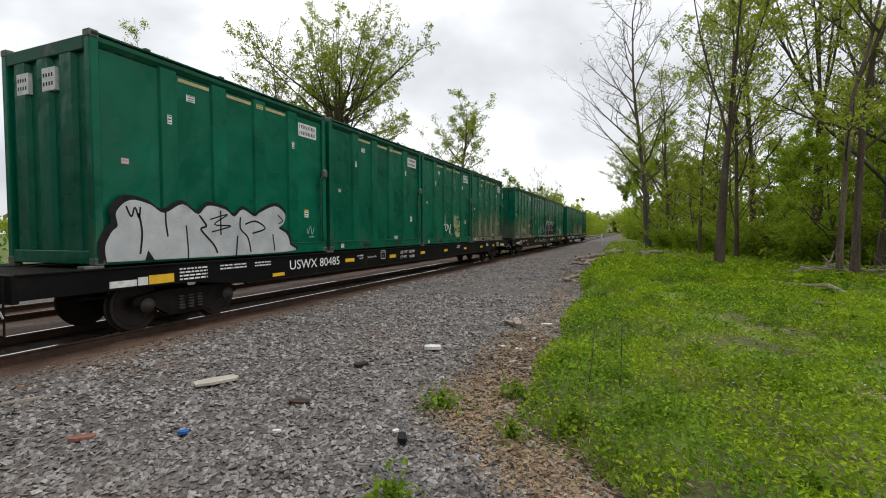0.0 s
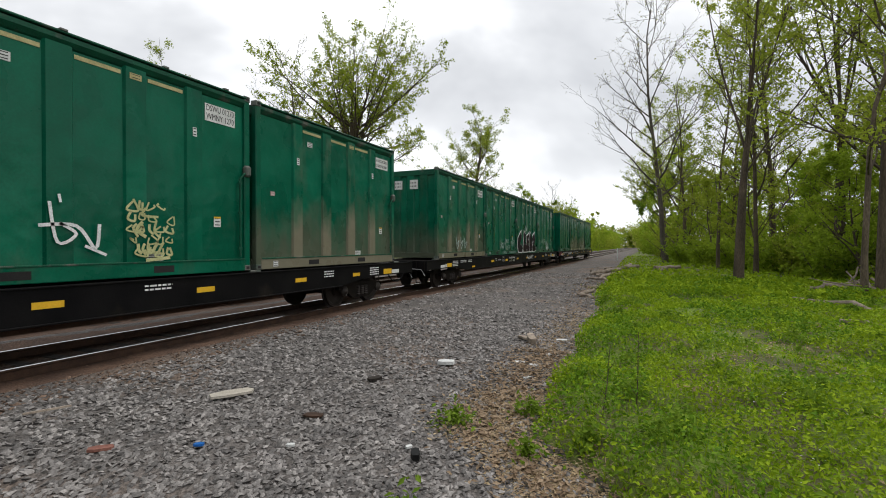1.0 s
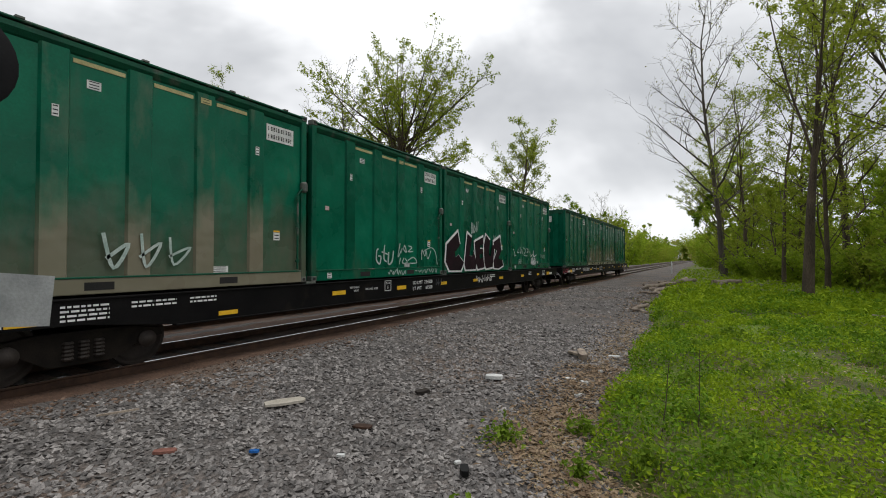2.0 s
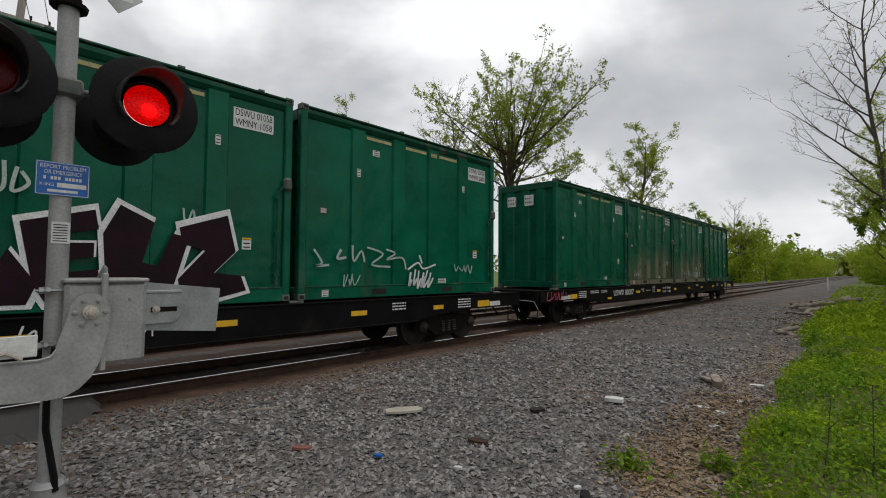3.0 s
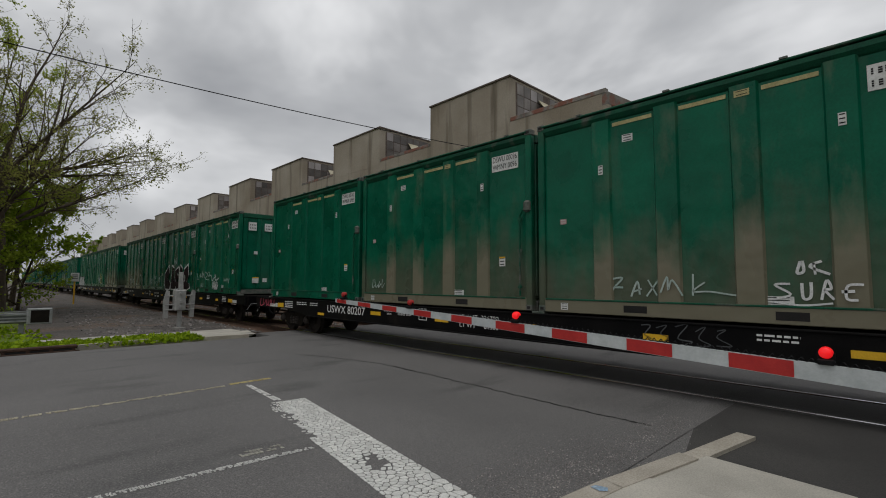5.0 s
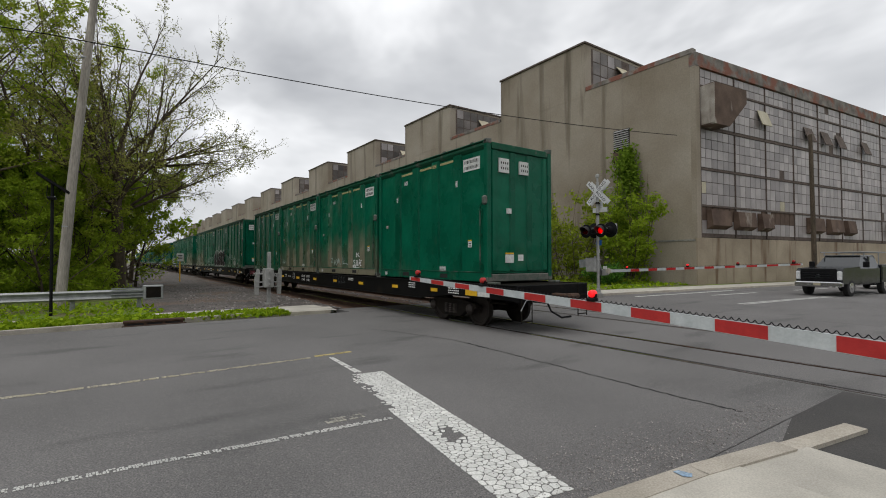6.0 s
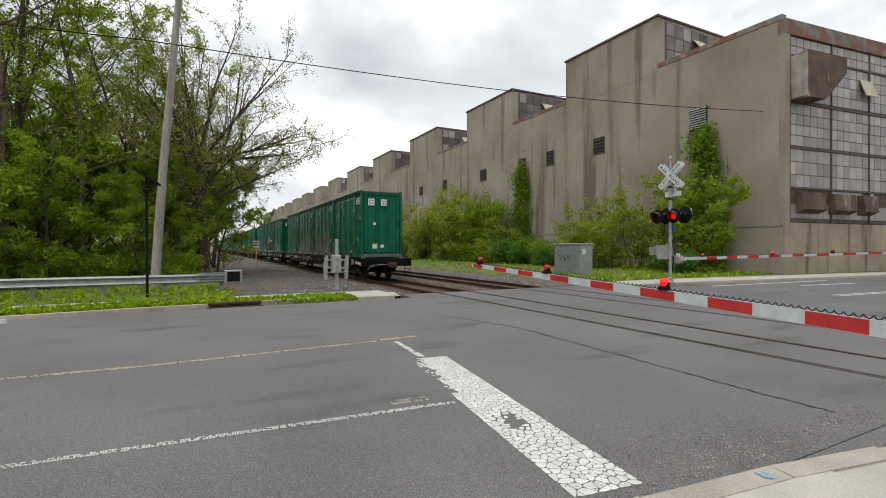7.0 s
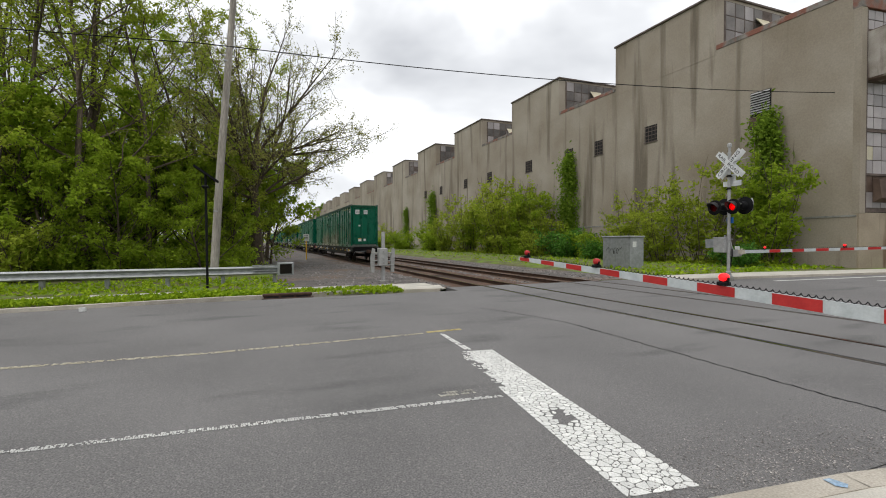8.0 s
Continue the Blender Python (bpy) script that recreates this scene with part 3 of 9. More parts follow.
def kerb_line(gg, pts, w, z0, z1):
    for (xa, ya), (xb, yb) in zip(pts, pts[1:]):
        d = Vector((xb - xa, yb - ya)).normalized()
        nrm = Vector((-d.y, d.x)) * w
        a, b = (xa, ya), (xb, yb)
        base = [(a[0], a[1]), (b[0], b[1]), (b[0] - nrm.x, b[1] - nrm.y), (a[0] - nrm.x, a[1] - nrm.y)]
        v = [(x, y, z0) for x, y in base] + [(x, y, z1) for x, y in base]
        gg.add(v, [(3, 2, 1, 0), (4, 5, 6, 7), (0, 1, 5, 4), (1, 2, 6, 5), (2, 3, 7, 6), (3, 0, 4, 7)])


kn = tagged(new("kerb_north"), "weathered concrete kerb in cast lengths", "kerb", kind="structure")
for i in range(7):
    x1k = 12.0 - i * 2.1
    pts = [(x1k, -2.37), (x1k - 2.09, -2.38)]
    gk = Geo()
    kerb_line(gk, pts, 0.2, -0.3, 0.075)
    part("kerb_stone", gk, "kerb", kn)
for a, b in zip(north_kerb[1:], north_kerb[2:]):
    gk = Geo()
    kerb_line(gk, [a, b], 0.2, -0.3, 0.07 if b[0] > -6 else 0.045)
    part("kerb_stone", gk, "kerb", kn)
pn = tagged(new("pavement_north"), "pale concrete pavement flags", "pavement", kind="structure")
for x0, x1 in ((-2.9, -1.62), (-1.6, -0.32), (-0.3, 0.98), (1.0, 2.28), (2.3, 3.58), (3.6, 4.88), (4.9, 12.0)):
    part("paving_flag", Geo().box(x0, -2.17, -0.3, x1, -0.66, 0.066, 0.008), "concrete", pn)
gk = Geo().prism([(-4.35, -1.99), (-2.92, -2.17), (-2.92, -0.66), (-4.3, -0.70)], 2, -0.3, 0.064)
part("paving_flag", gk, "concrete", pn)
gk = Geo().prism([(-5.36, -1.79), (-4.37, -1.97), (-4.32, -0.70), (-5.25, -0.62)], 2, -0.3, 0.05)
part("paving_flag", gk, "concrete", pn)

ks = tagged(new("kerb_south"), "weathered concrete kerb with a rounded end at the track", "kerb", kind="structure")
spts = [(60, -14.3), (9, -14.95), (6.9, -15.05), (4.9, -15.25), (2.9, -15.5), (0.9, -15.75), (-0.3, -15.8), (-1.7, -15.9), (-3.5, -16.2), (-5.0, -16.25), (-6.3, -16.05)]
for a, b in zip(spts, spts[1:]):
    gk = Geo()
    kerb_line(gk, [a, b], -0.18, -0.3, 0.10 if b[0] > -4 else 0.04)
    part("kerb_stone", gk, "kerb", ks)
g = Geo()
for i in range(14):
    x0 = -6.6 + i * 1.55
    g.box(x0, -18.6, -0.3, x0 + 1.53, -17.45, 0.035 if i > 1 else 0.02, 0.01)
structure("pavement_south", g, "concrete", "narrow pale concrete path through the verge", "pavement")
g = Geo()
g.add([(-6.9, -17.7, 0.01), (-2.6, -17.45, 0.01), (-2.2, -16.3, 0.03), (-5.2, -16.42, 0.03), (-6.6, -16.2, 0.015)], [(0, 1, 2, 3, 4)])
g.add([(-2.2, -17.45, -0.02), (-2.2, -16.3, -0.02), (-6.6, -16.2, -0.02)], [(0, 1, 2)])
structure("pavement_apron", g, "concrete", "pale concrete apron running down to the track", "pavement")
kw = tagged(new("kerb_west"), "pale concrete kerb of the street beyond the tracks", "kerb", kind="structure")
wp = [(-16.9, -15.0), (-19.5, -14.75), (-22, -14.7)] + [(-22.0 - 6 * i, -14.7 + bend(-22.0 - 6 * i)) for i in range(1, 30)]
for a, b in zip(wp, wp[1:]):
    gk = Geo()
    kerb_line(gk, [b, a], 0.2, -0.3, 0.11)
    part("kerb_stone", gk, "kerb", kw)
g = Geo()
for i in range(60):
    xa, xb = -17.5 - 3 * i, -20.48 - 3 * i
    for q in (0,):
        va = [(xb, -16.95 + bend(xb), 0.09), (xa, -16.95 + bend(xa), 0.09), (xa, -14.93 + bend(xa), 0.1), (xb, -14.93 + bend(xb), 0.1)]
        lo = [(x, y, -0.3) for x, y, _ in va]
        g.add(va + lo, [(0, 1, 2, 3), (0, 4, 5, 1), (1, 5, 6, 2), (2, 6, 7, 3), (3, 7, 4, 0)])
structure("pavement_west", g, "concrete", "pale concrete pavement in front of the factory", "pavement")
# north side of the western street
g = Geo()
for i in range(40):
    xa, xb = -17.5 - 4 * i, -21.5 - 4 * i
    va = [(xb, -2.2 + bend(xb), 0.1), (xa, -2.2 + bend(xa), 0.1), (xa, -0.2 + bend(xa), 0.1), (xb, -0.2 + bend(xb), 0.1)]
    lo = [(x, y, -0.4) for x, y, _ in va]
    g.add(va + lo, [(0, 1, 2, 3), (0, 4, 5, 1), (1, 5, 6, 2), (2, 6, 7, 3), (3, 7, 4, 0)])
structure("pavement_north_west", g, "concrete", "pale pavement along the far street", "pavement")

# worn markings: thermoplastic that has broken into islands
rng = random.Random(5)


def cracked_band(name, poly_left, poly_right, cells_u, cells_v, z, material, label, keep=0.97, gap=0.1, bare=None):
    """Islands of cracked paint between two edge lines, each a slab of its own outline."""
    ob = tagged(new(name), label, "road marking", kind="structure")

    def at(u, v):
        def along(pts, v):
            k = v * (len(pts) - 1)
            i = min(int(k), len(pts) - 2)
            return Vector(pts[i]).lerp(Vector(pts[i + 1]), k - i)
        return along(poly_left, v).lerp(along(poly_right, v), u)
    jit = {}
    for i in range(cells_u + 1):
        for j in range(cells_v + 1):
            ju = 0 if i in (0, cells_u) else rng.uniform(-0.33, 0.33) / cells_u
            jv = rng.uniform(-0.33, 0.33) / cells_v if 0 < j < cells_v else 0
            if i in (0, cells_u):
                ju += rng.uniform(-0.05, 0.05) / cells_u
            jit[i, j] = at(i / cells_u + ju, j / cells_v + jv)
    n = 0
    joined = Geo()
    for i in range(cells_u):
        for j in range(cells_v):
            if rng.random() > keep or (bare and ((i + 0.5) / cells_u - bare[0]) ** 2 / bare[2] ** 2 + ((j + 0.5) / cells_v - bare[1]) ** 2 / bare[3] ** 2 < 1):
                continue
            q = [jit[i, j], jit[i + 1, j], jit[i + 1, j + 1], jit[i, j + 1]]
            c = sum(q, Vector((0, 0))) / 4
            ring = []
            for a, b in zip(q, q[1:] + q[:1]):
                ring.append(c + (a - c) * (1 - gap * rng.uniform(0.6, 1.3)))
                ring.append(c + ((a + b) / 2 - c) * (1 - gap * rng.uniform(0.5, 1.4)))
            gg = joined if n >= 120 else Geo()
            base = [(p.x, p.y, z) for p in ring] + [(p.x, p.y, z + 0.004) for p in ring]
            m8 = len(ring)
            gg.add(base, [tuple(range(m8, 2 * m8))] + [(k, (k + 1) % m8, m8 + (k + 1) % m8, m8 + k) for k in range(m8)])
            if n < 120:
                part("paint_flake", gg, material, ob)
            n += 1
    if joined.v:
        tagged(part("paint_flakes", joined, material, ob), kind="stuff")
    return ob


def crazed_band(name, a, b, width, count, z, material, label, bare=()):
    """A painted band from a to b that has crazed into small stones of paint; bare: (along, across, radius) where it is worn to specks."""
    ob = tagged(new(name), label, "road marking", kind="structure")
    a, b = Vector(a), Vector(b)
    ln = (b - a).length
    d = (b - a) / ln
    side = Vector((-d.y, d.x))
    seeds = []
    while len(seeds) < count:
        s = rng.random() ** 1.15
        p = Vector((s * ln, rng.uniform(-width / 2, width / 2)))
        room = 0.034 + 0.062 * s
        if all((p - q).length > room * (0.98 ** (len(seeds) / 12)) for q in seeds[-400:]):
            seeds.append(p)
        elif rng.random() < 0.04:
            seeds.append(p)
    n, joined = 0, Geo()
    for p in seeds:
        # the cell of points nearer to this seed than to any other
        cell = [Vector((max(0, p.x - 0.3), -width / 2)), Vector((min(ln, p.x + 0.3), -width / 2)), Vector((min(ln, p.x + 0.3), width / 2)), Vector((max(0, p.x - 0.3), width / 2))]
        for q in sorted((q for q in seeds if q is not p and (q - p).length < 0.5), key=lambda q: (q - p).length)[:40]:
            mid, nrm = (p + q) / 2, (q - p).normalized()
            out = []
            for u, v in zip(cell, cell[1:] + cell[:1]):
                du, dv = (u - mid).dot(nrm), (v - mid).dot(nrm)
                if du <= 0:
                    out.append(u)
                if du * dv < 0:
                    out.append(u.lerp(v, du / (du - dv)))
            cell = out
            if len(cell) < 3:
                break
        if len(cell) < 3:
            continue
        c = sum(cell, Vector((0, 0))) / len(cell)
        worn = min([1.0] + [((c.x - x) ** 2 / (r * r) + (c.y - y) ** 2 / (r2 * r2)) ** 0.5 for x, y, r, r2 in bare])
        if worn < 1.0 and rng.random() > worn * 0.7:
            continue
        shrink = min(0.95, 1 - 0.0045 / max(0.02, max((v - c).length for v in cell))) * (1.0 if worn >= 1 else 0.45 + 0.4 * worn)
        ring = []
        for u, v in zip(cell, cell[1:] + cell[:1]):
            for w in (u.lerp(v, 0.2), u.lerp(v, 0.8)) if (u - v).length > 0.03 else (u.lerp(v, 0.5),):
                w = c + (w - c) * shrink * rng.uniform(0.93, 1.02)
                k = a + d * w.x + side * w.y
                ring.append((k.x, k.y))
        m = len(ring)
        if m < 3:
            continue
        gg = Geo().add([(x, y, z) for x, y in ring] + [(x, y, z + 0.004) for x, y in ring], [tuple(range(m, 2 * m))] + [(k, (k + 1) % m, m + (k + 1) % m, m + k) for k in range(m)])
        if n < 295:
            part("paint_flake", gg, material, ob)
        else:
            joined.add(gg.v, gg.f)
        n += 1
    tagged(part("paint_flakes", joined, material, ob), kind="stuff")
    return ob


# ---- trees and plants ----
def limb(geo, start, direction, length, r0, r1, rnd, segs=5, wander=0.25, lift=0.1, sides=5):
    pts, rad = [Vector(start)], [r0]
    d = Vector(direction).normalized()
    for i in range(segs):
        d = (d + Vector((rnd.gauss(0, wander), rnd.gauss(0, wander), rnd.gauss(0, wander) * 0.6 + lift)) * (1.0 / segs) * 2.2).normalized()
        pts.append(pts[-1] + d * (length / segs))
        rad.append(r0 + (r1 - r0) * (i + 1) / segs)
    geo.tube(pts, rad, sides, cap=False)
    return pts, rad


def leaf(geo, p, s, rnd, flat=0.5):
    n = Vector((rnd.gauss(0, 1), rnd.gauss(0, 1), rnd.gauss(0, 1) + flat * 2)).normalized()
    a = n.orthogonal().normalized()
    a = (a * math.cos(r := rnd.uniform(0, 6.28)) + n.cross(a) * math.sin(r))
    b = n.cross(a)
    w = s * rnd.uniform(0.42, 0.62)
    k = len(geo.v)
    geo.v.extend([tuple(p - a * s * 0.5), tuple(p + b * w * 0.5 + n * s * 0.10), tuple(p + a * s * 0.55), tuple(p - b * w * 0.5 + n * s * 0.10)])
    geo.f.append((k, k + 1, k + 2))
    geo.f.append((k, k + 2, k + 3))


def grow(seed, height, trunk_r, first=0.35, limbs=12, spread=0.42, leaves=7000, leaf_size=0.2, lean=(0, 0), wander=0.1, twigs=4, subs=5,
         droop=0.0, fork=False, sparse=0.0, vine=0):
    """Trunk with limbs, branches and twigs, and the leaves that sit on them. Returns two Geos."""
    rnd = random.Random(seed)
    wood, crown = Geo(), Geo()
    stems = []
    pts, rad = [Vector((0, 0, -0.3))], [trunk_r * 1.35]
    d = Vector((lean[0], lean[1], 1)).normalized()
    segs = 9
    for i in range(segs):
        d = (d + Vector((rnd.gauss(0, wander), rnd.gauss(0, wander), 0.12)) * 0.6).normalized()
        pts.append(pts[-1] + d * (height / segs))
        rad.append(trunk_r * (1 - 0.9 * ((i + 1) / segs) ** 0.9) + 0.012)
    wood.tube(pts, rad, 9, cap=False)
    stems.append((pts, rad))
    if fork:
        k = 3
        a = rnd.uniform(0, 6.28)
        fp, fr = limb(wood, pts[k], (math.cos(a) * 0.55, math.sin(a) * 0.55, 1), height * 0.62, rad[k] * 0.8, 0.02, rnd, 7, 0.12, 0.25, 8)
        stems.append((fp, fr))
    tips = []
    for pts, rad in stems:
        for i in range(limbs):
            f = first + (1 - first) * (i + rnd.uniform(0, 0.8)) / limbs
            k = f * (len(pts) - 1)
            j = min(int(k), len(pts) - 2)
            p = pts[j].lerp(pts[j + 1], k - j)
            r = rad[j] * 0.55
            a = i * 2.4 + rnd.uniform(-0.6, 0.6)
            up = rnd.uniform(0.35, 0.9) + 0.5 * f
            ln = height * spread * (1.15 - 0.75 * f) * rnd.uniform(0.65, 1.15)
            lp, lr = limb(wood, p, (math.cos(a), math.sin(a), up), ln, max(0.025, r), 0.015, rnd, 6, 0.22, 0.14 - droop, 5)
            for s in range(subs):
                m = rnd.uniform(0.3, 1.0) * (len(lp) - 1)
                q = min(int(m), len(lp) - 2)
                sp = lp[q].lerp(lp[q + 1], m - q)
                out = (lp[q + 1] - lp[q]).normalized()
                sd = (out + Vector((rnd.gauss(0, 0.7), rnd.gauss(0, 0.7), rnd.gauss(0.15, 0.5)))).normalized()
                bp, br = limb(wood, sp, sd, ln * rnd.uniform(0.28, 0.5), max(0.012, lr[q] * 0.6), 0.007, rnd, 4, 0.25, 0.1 - droop, 4)
                tips.append(bp)
                for w in range(twigs):
                    m2 = rnd.uniform(0.35, 1.0) * (len(bp) - 1)
                    q2 = min(int(m2), len(bp) - 2)
                    tp = bp[q2].lerp(bp[q2 + 1], m2 - q2)
                    td = ((bp[q2 + 1] - bp[q2]).normalized() + Vector((rnd.gauss(0, 0.8), rnd.gauss(0, 0.8), rnd.gauss(0.1, 0.5) - droop))).normalized()
                    cp, _ = limb(wood, tp, td, rnd.uniform(0.4, 1.1) * ln * 0.16 + 0.25, 0.011, 0.005, rnd, 2, 0.2, 0.05 - droop, 3)
                    tips.append(cp)
    alive = [t for t in tips if rnd.random() > sparse]
    if leaves and alive:
        per = max(1, leaves // len(alive))
        for t in alive:
            for _ in range(per):
                m = rnd.uniform(0.25, 1.0) * (len(t) - 1)
                q = min(int(m), len(t) - 2)
                c = t[q].lerp(t[q + 1], m - q)
                leaf(crown, c + Vector((rnd.gauss(0, 0.16), rnd.gauss(0, 0.16), rnd.gauss(0, 0.12))), leaf_size * rnd.uniform(0.6, 1.3), rnd)
    for _ in range(vine):
        k = rnd.uniform(0, 0.62) * (len(stems[0][0]) - 1)
        j = min(int(k), len(stems[0][0]) - 2)
        p = stems[0][0][j].lerp(stems[0][0][j + 1], k - j)
        leaf(crown, p + Vector((rnd.gauss(0, 0.3), rnd.gauss(0, 0.3), 0)), leaf_size * rnd.uniform(0.6, 1.1), rnd)
    return wood, crown


def grow_fan(seed, fork_z, reach, trunk_r, limbs=16, widest=60, leaves=9000, leaf_size=0.18, subs=8, twigs=4, lift=0.05, sparse=0.0, hang=0.0, lean=(0, 0), inner=0.3):
    """A trunk that opens into a fan of long limbs, with branches, twigs and the leaves on them. Returns two Geos."""
    rnd = random.Random(seed)
    wood, crown, tips = Geo(), Geo(), []
    pts, rad = limb(wood, (0, 0, -0.3), (lean[0], lean[1], 1), fork_z * 1.35, trunk_r * 1.3, trunk_r * 0.6, rnd, 8, 0.06, 0.1, 10)
    for i in range(limbs):
        f = (i + 0.5) / limbs
        k = rnd.uniform(0.62, 1.0) * (len(pts) - 1)
        j = min(int(k), len(pts) - 2)
        p = pts[j].lerp(pts[j + 1], k - j)
        th = radians(4 + widest * f ** 0.75)
        a = i * 2.4 + rnd.uniform(-0.5, 0.5)
        ln = reach * (1.0 - 0.25 * (th / 1.57) ** 2) * rnd.uniform(0.78, 1.08)
        lp, lr = limb(wood, p, (math.sin(th) * math.cos(a), math.sin(th) * math.sin(a), math.cos(th)), ln, trunk_r * rnd.uniform(0.2, 0.4), 0.014, rnd, 10, 0.24, lift, 6)
        for q in range(subs):
            m = (inner + (1 - inner) * (q + rnd.random()) / subs) * (len(lp) - 1)
            w = min(int(m), len(lp) - 2)
            sp = lp[w].lerp(lp[w + 1], m - w)
            sd = (lp[w + 1] - lp[w]).normalized() + Vector((rnd.gauss(0, 0.55), rnd.gauss(0, 0.55), rnd.gauss(0.05, 0.4)))
            bp, br = limb(wood, sp, sd, reach * rnd.uniform(0.16, 0.34) * (1.15 - 0.55 * m / len(lp)), max(0.014, lr[w] * 0.55), 0.007, rnd, 5, 0.28, 0.06, 4)
            tips.append(bp)
            for _ in range(twigs):
                m2 = rnd.uniform(0.3, 1.0) * (len(bp) - 1)
                w2 = min(int(m2), len(bp) - 2)
                td = (bp[w2 + 1] - bp[w2]).normalized() + Vector((rnd.gauss(0, 0.7), rnd.gauss(0, 0.7), rnd.gauss(0.1, 0.45)))
                cp, _ = limb(wood, bp[w2].lerp(bp[w2 + 1], m2 - w2), td, rnd.uniform(0.4, 1.1) * reach * 0.07 + 0.2, 0.010, 0.005, rnd, 3, 0.3, 0.0, 3)
                tips.append(cp)
    alive = [t for t in tips if rnd.random() > sparse]
    per = max(1, leaves // max(1, len(alive)))
    for t in alive:
        for _ in range(per):
            m = rnd.uniform(0.3, 1.0) * (len(t) - 1)
            q = min(int(m), len(t) - 2)
            c = t[q].lerp(t[q + 1], m - q) + Vector((rnd.gauss(0, 0.11), rnd.gauss(0, 0.11), rnd.gauss(0, 0.09) - hang * rnd.random()))
            leaf(crown, c, leaf_size * rnd.uniform(0.6, 1.3), rnd)
    return wood, crown


def fan_tree_kind(name, label, seed, bark, leaf_material, **kw):
    wood, crown = grow_fan(seed, **kw)
    ob = thing(name, pose(0, 0, -400), label, "tree")
    part("trunk", wood, bark, ob, smooth=True)
    part("crown", crown, leaf_material, ob)
    return ob


def ivy_kind(name, label, seed, leaf_material, height, width, leaves, size):
    """Ivy that clings to a wall behind it, at x = 0, and bulges out towards +x."""
    rnd = random.Random(seed)
    wood, crown = Geo(), Geo()
    for k in range(7):
        limb(wood, (0.12, rnd.gauss(0, width * 0.12), -0.1), (0.0, rnd.gauss(0, 0.08), 1), height * rnd.uniform(0.6, 0.95), 0.05, 0.012, rnd, 8, 0.08, 0.1, 5)
    lumps = [(rnd.random() ** 0.9, rnd.gauss(0, 0.33), rnd.uniform(0.2, 0.7)) for _ in range(46)]
    for k in range(leaves):
        f, side, bulge = rnd.choice(lumps)
        w = width * (0.62 - 0.34 * f)
        p = Vector((0.08 + abs(rnd.gauss(0, bulge)), side * w * 1.6 + rnd.gauss(0, 0.32), max(0.05, f * height + rnd.gauss(0, 0.5))))
        leaf(crown, p, size * rnd.uniform(0.6, 1.25), rnd, 0.2)
    ob = thing(name, pose(0, 0, -400), label, "ivy")
    part("stem", wood, "bark", ob, smooth=True)
    part("foliage", crown, leaf_material, ob)
    return ob


def tree_kind(name, label, seed, bark, leaf_material, **kw):
    wood, crown = grow(seed, **kw)
    ob = thing(name, pose(0, 0, -400), label, "tree")
    part("trunk", wood, bark, ob, smooth=True)
    if crown.v:
        part("crown", crown, leaf_material, ob)
    return ob


def bush_kind(name, label, seed, leaf_material, height, width, stems, leaves, size, bark="bark", loose=0.15, category="shrub"):
    rnd = random.Random(seed)
    wood, crown = Geo(), Geo()
    per = leaves // (stems * 6)
    for i in range(stems):
        a = rnd.uniform(0, 6.28)
        r = rnd.uniform(0, 0.2) * width
        pts, rad = limb(wood, (math.cos(a) * r, math.sin(a) * r, -0.15), (math.cos(a) * 0.5 * width / height, math.sin(a) * 0.5 * width / height, 1),
                        height * rnd.uniform(0.6, 1.0), 0.03, 0.008, rnd, 5, 0.25, 0.1, 4)
        for s in range(6):
            q = rnd.randint(0, len(pts) - 2)
            bp, _ = limb(wood, pts[q], (rnd.gauss(0, 1), rnd.gauss(0, 1), rnd.uniform(0, 0.9)), width * rnd.uniform(0.2, 0.42), 0.012, 0.005, rnd, 3, 0.25, 0.05, 3)
            for _ in range(per):
                m = rnd.uniform(0.1, 1) * (len(bp) - 1)
                k = min(int(m), len(bp) - 2)
                c = bp[k].lerp(bp[k + 1], m - k)
                leaf(crown, c + Vector((rnd.gauss(0, loose), rnd.gauss(0, loose), rnd.gauss(0, loose * 0.87))), size * rnd.uniform(0.6, 1.3), rnd)
    ob = thing(name, pose(0, 0, -400), label, category)
    part("stem", wood, bark, ob, smooth=True)
    part("foliage", crown, leaf_material, ob)
    return ob


